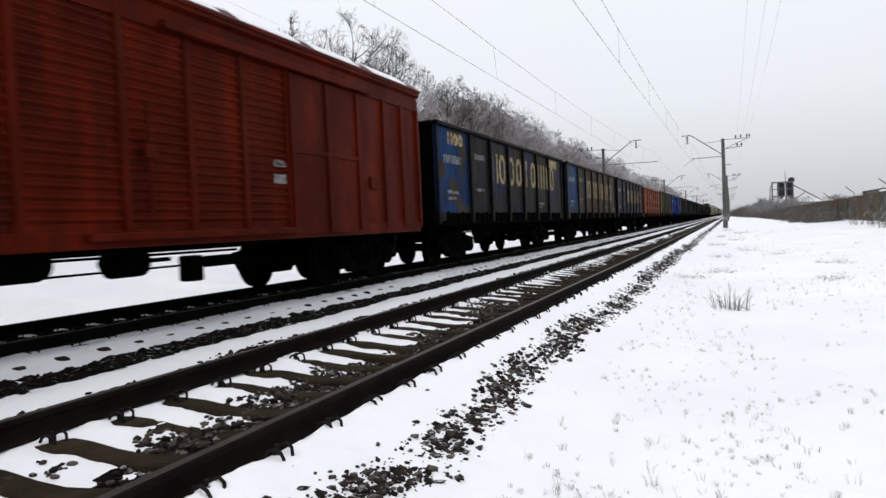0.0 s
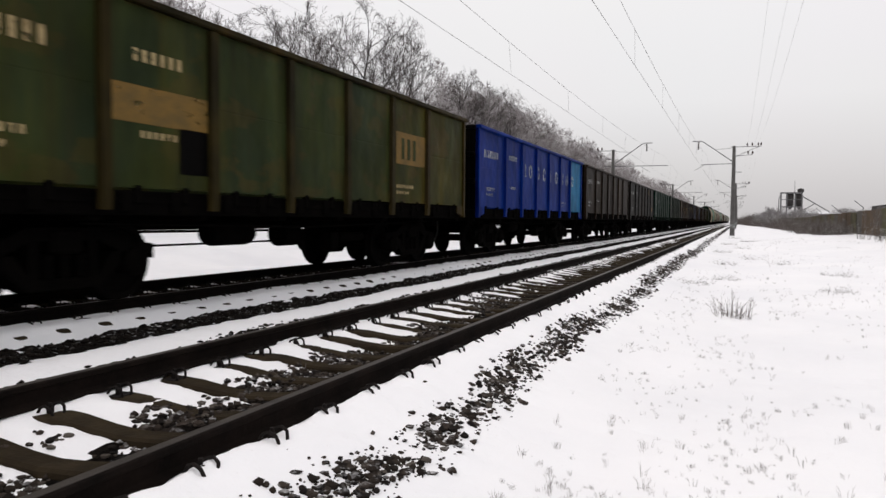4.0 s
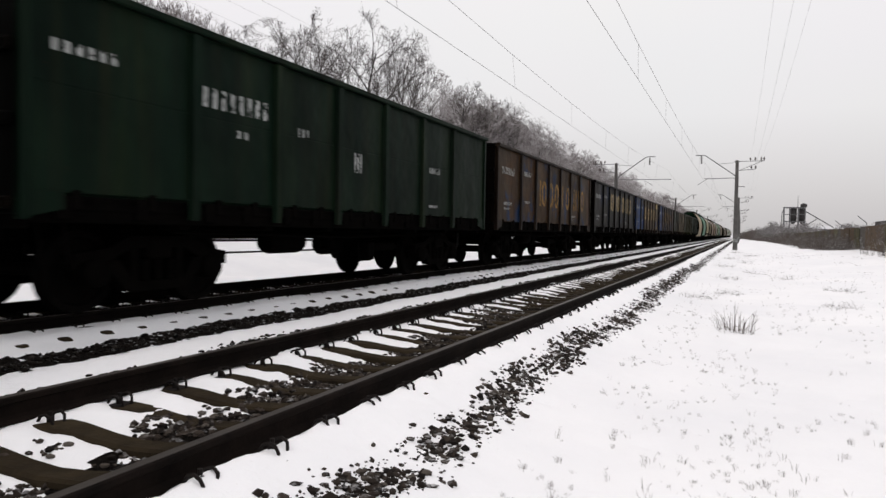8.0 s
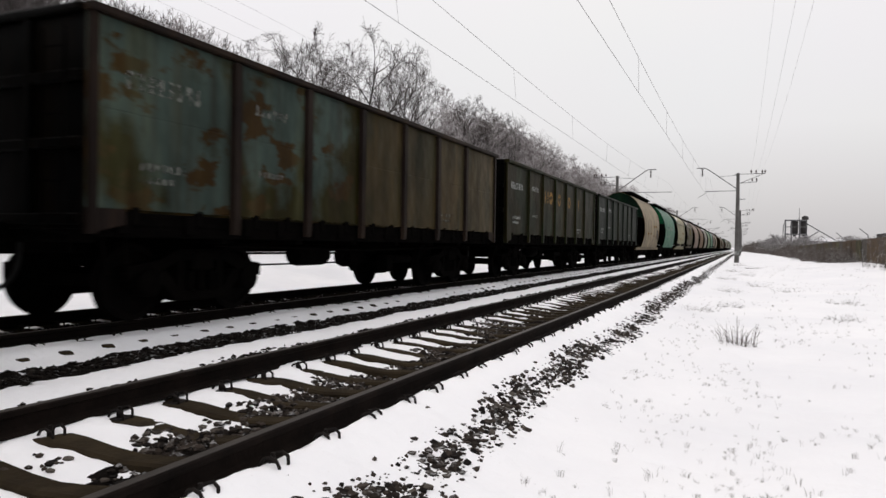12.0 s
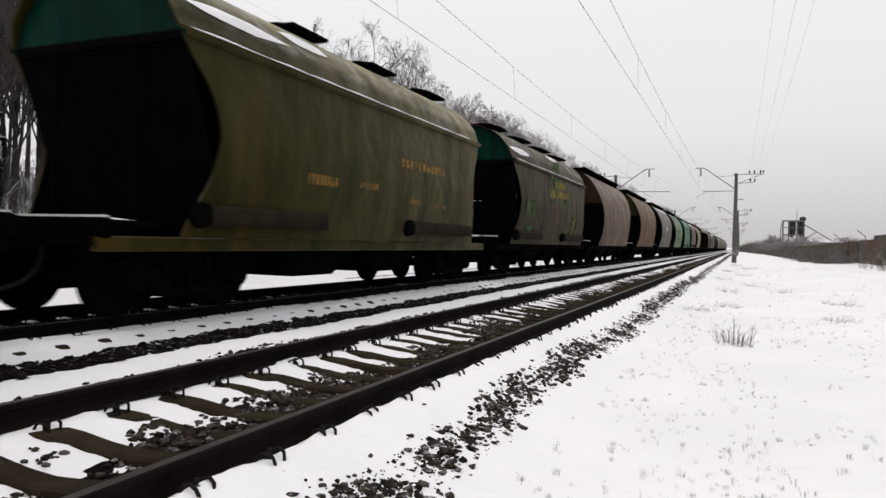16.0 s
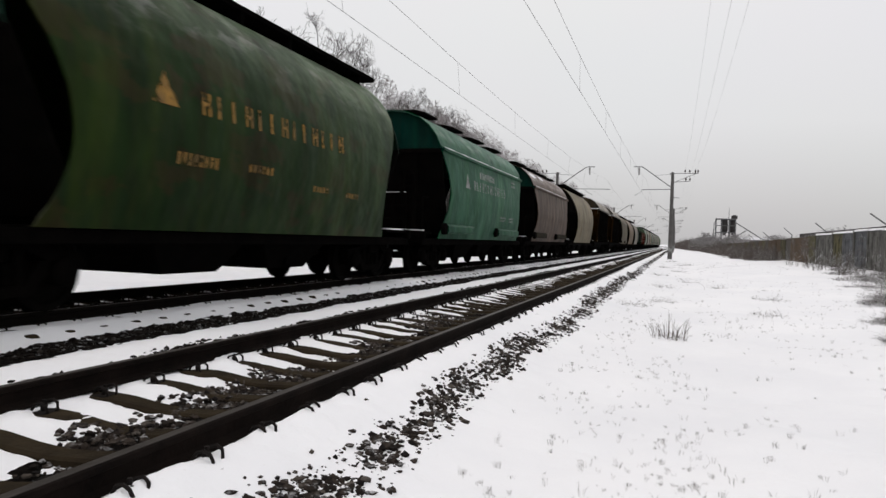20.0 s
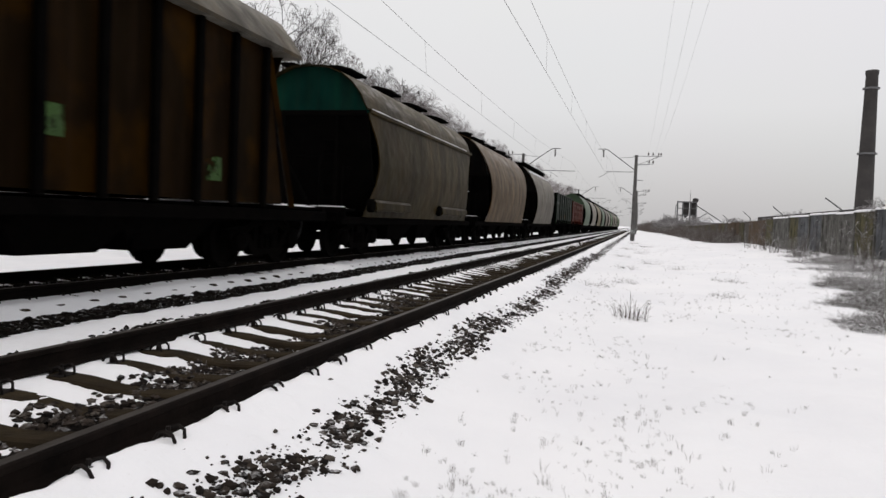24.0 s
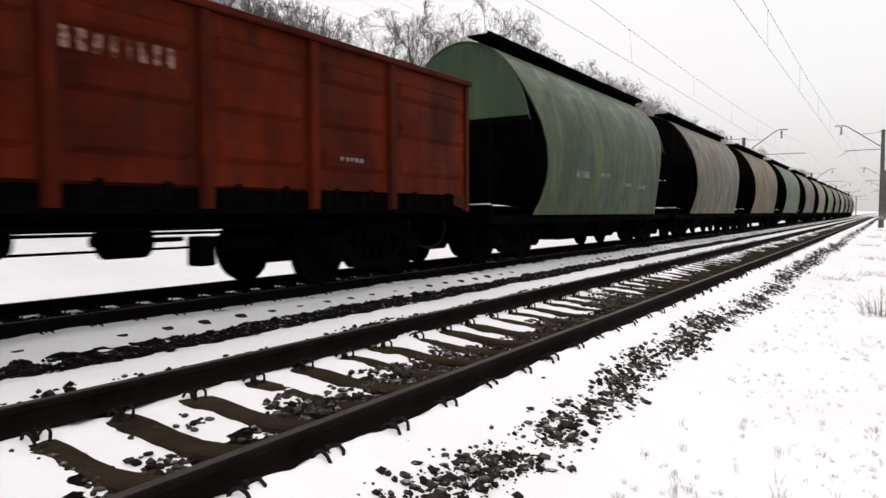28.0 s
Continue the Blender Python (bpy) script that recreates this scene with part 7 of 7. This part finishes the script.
    MAUVE = paint("dusty_brown_grey_paint", (0.074, 0.048, 0.034), (0.058, 0.038, 0.027), 0.52, 25, rust=0.3, jitter=0, tone=0.27, soft=0.14, dust=0.15, snow=0.6, wear=0.3, tint=0.6)
    SMOKE = paint("smoky_grey_paint", (0.050, 0.043, 0.031), (0.036, 0.030, 0.021), 0.52, 26, rust=0.45, jitter=0, tone=0.40, soft=0.10, dust=0.24, snow=0.35)
    REED = paint("grey_green_paint", (0.016, 0.036, 0.010), (0.012, 0.026, 0.010), 0.5, 27, rust=0.35, jitter=0, tone=0.58, soft=0.08, dust=0.28, c3=(0.034, 0.030, 0.010), snow=0.3)
    SAND = paint("cream_sand_paint", (0.13, 0.11, 0.070), (0.10, 0.085, 0.055), 0.52, 28, rust=0.45, jitter=0, tone=0.36, soft=0.15, dust=0.24, tint=0.7)
    BISTRE = paint("dark_bistre_paint", (0.016, 0.009, 0.003), (0.046, 0.022, 0.004), 0.55, 29, rust=0.3, tone=0.42, soft=0.06, rough=0.6, spec=0.02)
    PALEGREEN = paint("pale_green_paint", (0.062, 0.087, 0.061), (0.055, 0.077, 0.054), 0.5, 30, rust=0.12, jitter=0, tone=0.78, soft=0.18, dust=0.16, wear=0.18, snow=0.3)
    BEIGE = paint("grey_beige_paint", (0.105, 0.094, 0.072), (0.078, 0.068, 0.052), 0.5, 31, rust=0.4, jitter=0, tone=0.31, soft=0.15, dust=0.32)
    SOOTY = paint("sooty_umber_paint", (0.044, 0.030, 0.020), (0.032, 0.022, 0.015), 0.5, 37, rust=0.45, jitter=0, tone=0.36, soft=0.14, dust=0.24, snow=0.45, wear=0.35, tint=0.7)
    PINE = paint("dark_pine_green_paint", (0.003, 0.013, 0.008), (0.003, 0.010, 0.006), 0.5, 39, rust=0.2, jitter=0, tone=0.9, soft=0.15)
    DARKG = paint("dark_green_end_paint", (0.003, 0.034, 0.026), (0.003, 0.026, 0.020), 0.5, 32, rust=0.2, jitter=0, tone=0.63, soft=0.15)
    DARK = paint("near_black_end_paint", (0.005, 0.005, 0.0045), (0.004, 0.004, 0.004), 0.5, 33, rust=0.1, jitter=0, tone=0.45, spec=0.02)

    def face(kind, z):
        """How far out the side sheet stands at a height."""
        prof = ROUND if kind == "round" else LEDGE
        return float(np.interp(z, [p[0] for p in prof], [p[1] for p in prof]))

    def on_side(ob, kind, y, z, height):
        """Lays a flat painted shape on the curved side."""
        a, b = face(kind, z), face(kind, z + height)
        ob.matrix_basis = pose(a + 0.005, y, z, 0, math.degrees(math.atan2(b - a, height)), 0)
        return ob

    def emblem(w, kind, c, material):
        """A painted emblem as a plain triangle and a row of plain strokes."""
        on_side(part("emblem", mesh("emblem", lambda v, f: plate(v, f, [(0, 0, 0), (0, 0.46, 0), (0, 0.23, 0.42)], 0.006)), material, w, None, "plain painted triangle"), kind, c - 3.1, 2.56, 0.42)
        strokes = (mesh("emblem_bar", lambda v, f: box(v, f, 0, 0.006, 0, 0.06, 0, 0.31)), mesh("emblem_ring", lambda v, f: (box(v, f, 0, 0.006, 0, 0.045, 0, 0.31), box(v, f, 0, 0.006, 0.13, 0.175, 0, 0.31), box(v, f, 0, 0.006, 0.045, 0.13, 0.13, 0.175))))
        for k in range(13):
            on_side(part("painted_sign", strokes[(k * 5 + 1) % 3 % 2], material, w), kind, c - 2.15 + k * 0.335, 2.55, 0.31)

    def stencil(w, kind, L, material, name=True):
        c = L / 2
        if name:
            on_side(bars(w, 0, 0, 0, 2.2, 0.16, 11, material, "painted_marking", 0.45), kind, c + 0.6, 2.45, 0.16)
        for y, z, width, height, n in ((c + 1.0, 1.75, 0.6, 0.10, 5), (c + 2.3, 1.72, 0.6, 0.10, 5), (c - 2.6, 1.85, 0.9, 0.16, 8), (c - 1.0, 1.9, 0.7, 0.12, 6)):
            on_side(bars(w, 0, 0, 0, width, height, n, material), kind, y, z, height)

    A, B, C = 13.80, 13.36, 13.90
    specs = [
        ("rounded hopper wagon in streaked tan paint", "round", TAN, YELLOW, PINE),
        ("rounded hopper wagon in emerald green paint with white lettering", "round", EMERALD, WHITE, EMERALD),
        ("ledged hopper wagon in olive-tan paint with snow on its roof", "ledge", OLIVETAN, YELLOW, DARKG),
        ("ledged hopper wagon in olive-brown paint with yellow and green graffiti", "ledge", UMBERLIVE, None, DARKG),
        ("rounded hopper wagon in dusty dark umber paint", "round", SOOTY, None, MAUVE),
        ("rounded hopper wagon in dark cocoa brown paint", "round", COCOA, None, MIRE),
        ("rounded hopper wagon in smoky grey paint with a streak of snow", "round", SMOKE, None, DARK),
        ("rounded hopper wagon in grey-green paint with yellow lettering", "round", REED, YELLOW, PINE),
        ("ledged hopper wagon in emerald green paint with white lettering", "ledge", EMERALD, WHITE, DARKG),
        ("ledged hopper wagon in dusty mauve-brown paint with green end", "ledge", MAUVE, None, DARKG),
        ("rounded hopper wagon in cream sand paint", "round", SAND, None, DARK),
        ("ribbed grain hopper in dark brown paint", "grain", BISTRE, None, BEIGE),
        ("ribbed grain hopper in dark brown paint with pale roof", "grain", BISTRE, None, BEIGE),
        ("ledged hopper wagon in dull olive-beige paint with green end", "ledge", UMBERLIVE, None, DARKG),
        ("rounded hopper wagon in taupe paint with round roof hatches", "round", TAUPE, None, DARK),
        ("rounded hopper wagon in streaked smoky grey paint", "round", SMOKE, None, DARK),
        ("open wagon in dark green paint with white stencils", "open", MOSS, WHITE, None),
        ("brick red open wagon with pressed side panels", "red", BRICK, WHITE, None),
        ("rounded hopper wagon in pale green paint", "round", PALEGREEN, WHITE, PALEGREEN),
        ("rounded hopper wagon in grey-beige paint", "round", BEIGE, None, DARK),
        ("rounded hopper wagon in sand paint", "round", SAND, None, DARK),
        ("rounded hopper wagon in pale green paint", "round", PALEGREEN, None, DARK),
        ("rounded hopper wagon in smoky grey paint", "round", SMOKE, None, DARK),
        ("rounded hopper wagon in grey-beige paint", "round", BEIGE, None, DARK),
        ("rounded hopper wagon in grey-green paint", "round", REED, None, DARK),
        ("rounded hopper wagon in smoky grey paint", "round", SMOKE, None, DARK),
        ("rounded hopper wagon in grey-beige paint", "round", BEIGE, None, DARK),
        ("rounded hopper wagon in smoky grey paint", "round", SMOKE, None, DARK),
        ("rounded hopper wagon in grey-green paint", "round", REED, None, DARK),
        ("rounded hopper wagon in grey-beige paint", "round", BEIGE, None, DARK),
    ]
    for i, (label, kind, body, text, end) in enumerate(specs):
        if kind == "grain":
            w = add(ribbed_hopper(label, body, end, C))
            for y, z, m in ((6.0, 1.75, GREENP), (9.1, 1.45, GREENP), (4.7, 2.45, WHITE)):
                part("notice", mesh("green_notice", lambda v, f: box(v, f, 0, 0.004, 0, 0.40, 0, 0.36)), m, w, pose(1.473, y, z), "painted notice panel")
        elif kind in ("open", "red"):
            w = add(gondola(label, body, end=BLACKP, ribs=kind == "red", top=3.30 if kind == "red" else 3.46))
            x = 1.557 if kind == "red" else FACE
            if kind == "red":
                rows = ((1.1, 2.5, 1.2, 0.2, 8, FADED), (6.25, 2.5, 1.25, 0.2, 8, FADED), (10.0, 1.72, 0.5, 0.06, 5, WHITE), (3.2, 2.6, 0.6, 0.1, 5, FADED))
            else:
                rows = ((1.1, 2.6, 1.2, 0.2, 8, WHITE), (4.75, 2.95, 0.75, 0.12, 6, WHITE), (4.75, 2.75, 0.6, 0.08, 5, WHITE), (5.55, 2.85, 0.45, 0.16, 4, WHITE), (6.35, 1.66, 1.25, 0.10, 9, YELLOW), (6.35, 1.52, 1.25, 0.07, 9, YELLOW),
                        (3.1, 1.55, 0.9, 0.1, 7, YELLOW), (9.85, 2.62, 1.1, 0.10, 8, WHITE), (9.95, 2.45, 0.95, 0.06, 8, WHITE), (12.15, 2.55, 0.36, 0.32, 2, WHITE), (12.15, 2.2, 0.4, 0.14, 3, ACID))
                part("emblem", mesh("round_emblem", lambda v, f: lathe(v, f, ((0.02, 0), (0.24, 0), (0.24, 0.004), (0.02, 0.004)), "x", 20)), WHITE, w, pose(FACE, 10.4, 3.02), "plain pale disc")
                bars(w, FACE + 0.004, 10.18, 2.9, 0.44, 0.05, 1, MOSS)
                bars(w, FACE + 0.004, 10.18, 3.06, 0.44, 0.05, 1, MOSS)
            for y, z, width, height, n, m in rows:
                bars(w, x, y, z, width, height, n, m)
        else:
            L = A if kind == "round" else B
            w = add(hopper(label, body, kind, end, L, hatches=i == 14, m0={5: 1.68, 14: 1.48}.get(i), snowy=i in (2, 3, 9), under=body if i in (0, 2) else None))
            if i in (1, 7, 8):
                emblem(w, kind, L / 2, text)
            if i in (6, 15):
                wavy = mesh("edge_snow", lambda v, f: tube(v, f, [(1.02 + 0.05 * math.sin(k * 1.7), 2.5 + k * 0.42, 4.22 - 0.06 * math.sin(k * 1.7)) for k in range(21)], [0.03 + 0.02 * (k % 3) for k in range(21)], 6))
                part("edge_snow", wavy, SNOW, w, None, "wavy line of snow clinging to the roof edge")
            if text and i != 8:
                stencil(w, kind, L, text, text is not WHITE and i != 7)
            if i == 8:
                for y, z, width, height, n in ((9.95, 3.2, 0.65, 0.09, 6), (9.95, 3.05, 0.65, 0.09, 6), (8.2, 1.78, 0.75, 0.07, 7), (8.2, 1.68, 0.75, 0.07, 7), (9.6, 1.78, 0.7, 0.07, 7), (9.6, 1.68, 0.7, 0.07, 7), (5.3, 2.98, 2.0, 0.22, 9)):
                    on_side(bars(w, 0, 0, 0, width, height, n, WHITE), kind, y, z, height)
            patch = mesh("paint_patch", lambda v, f: box(v, f, 0, 0.004, 0, 1, 0, 1))
            if i == 0:
                part("plate", patch, YELLOW, w, pose(1.655, 10.55, 1.95) @ Matrix.Diagonal((1, 0.34, 0.36, 1)), "small orange plate")
                part("paint_patch", patch, BLACKP, w, pose(1.655, 9.6, 1.55) @ Matrix.Diagonal((1, 0.8, 0.75, 1)), "square of black paint")
            if i == 3:
                for y, z, a, b, m in ((5.5, 2.46, 3.3, 0.44, GREENP), (6.3, 3.0, 1.8, 0.28, GREENP), (7.5, 1.72, 0.34, 0.85, GREENP), (3.4, 1.3, 1.6, 1.3, GREENP), (8.9, 1.12, 0.5, 0.24, SPRAY), (2.6, 1.4, 0.8, 0.6, GREENP)):
                    on_side(part("paint_patch", patch, m, w, None, "patch of sprayed paint"), kind, y, z, b)
                    w.children[-1].matrix_basis = w.children[-1].matrix_basis @ Matrix.Diagonal((1, a, b, 1))
                on_side(bars(w, 0, 0, 0, 1.7, 0.26, 8, ACID, "painted_marking", 0.3), kind, 6.35, 3.03, 0.26).matrix_basis.translation.x += 0.006
                on_side(bars(w, 0, 0, 0, 3.0, 0.30, 13, ACID, "painted_marking", 0.3), kind, 5.6, 2.64, 0.30)
            if i == 6:
                on_side(part("paint_patch", patch, SPRAY, w, None, "patch of sprayed paint"), kind, 3.7, 1.2, 0.6)
                w.children[-1].matrix_basis = w.children[-1].matrix_basis @ Matrix.Diagonal((1, 1.7, 0.6, 1))

                def stuck(v, f):
                    """A ragged streak of snow that has frozen to the sheet."""
                    n = len(v)
                    top = ((0.0, 0.0), (0.12, 0.30), (0.22, 0.34), (0.34, 0.20), (0.62, 0.14), (0.85, 0.06), (1.15, 0.12), (1.30, -0.02), (1.42, -0.08))
                    low = ((0.0, -0.02), (0.10, 0.06), (0.24, 0.18), (0.40, 0.06), (0.66, -0.06), (0.88, -0.10), (1.12, -0.10), (1.28, -0.08), (1.42, -0.10))
                    for out in (0.0, 0.012):
                        for row in (top, low):
                            v.extend((out, y, z) for y, z in row)
                    for i in range(8):
                        f.append((n + 18 + i, n + 27 + i, n + 28 + i, n + 19 + i))
                        f.append((n + i, n + 1 + i, n + 19 + i, n + 18 + i))
                        f.append((n + 9 + i, n + 27 + i, n + 28 + i, n + 10 + i))

                part("side_snow", mesh("side_snow", stuck), SNOW, w, pose(1.652, 6.35, 2.52), "ragged streak of stuck snow")
    return where


build_train()


# ---- the train runs ----
def motions():
    for w, y in TRAIN:
        walk(w, [(t, pose(AXIS, y - s, 0)) for t, s in enumerate(RUN)])
    # wheels turn as the train rolls
    turn, total = [], FPS * 28
    for k in range(total + 1):
        t = k / FPS
        i = min(int(t), 27)
        s = RUN[i] + (RUN[i + 1] - RUN[i]) * (t - i)
        turn.append((t, pose(0, 0, 0, math.degrees(s / 0.475) % 360.0)))
    first = WHEELSETS[0]
    walk(first, turn)
    for w in WHEELSETS[1:]:
        w.rotation_mode = "QUATERNION"
        w.animation_data_create()
        w.animation_data.action = first.animation_data.action
        w.animation_data.action_slot = first.animation_data.action_slot


motions()
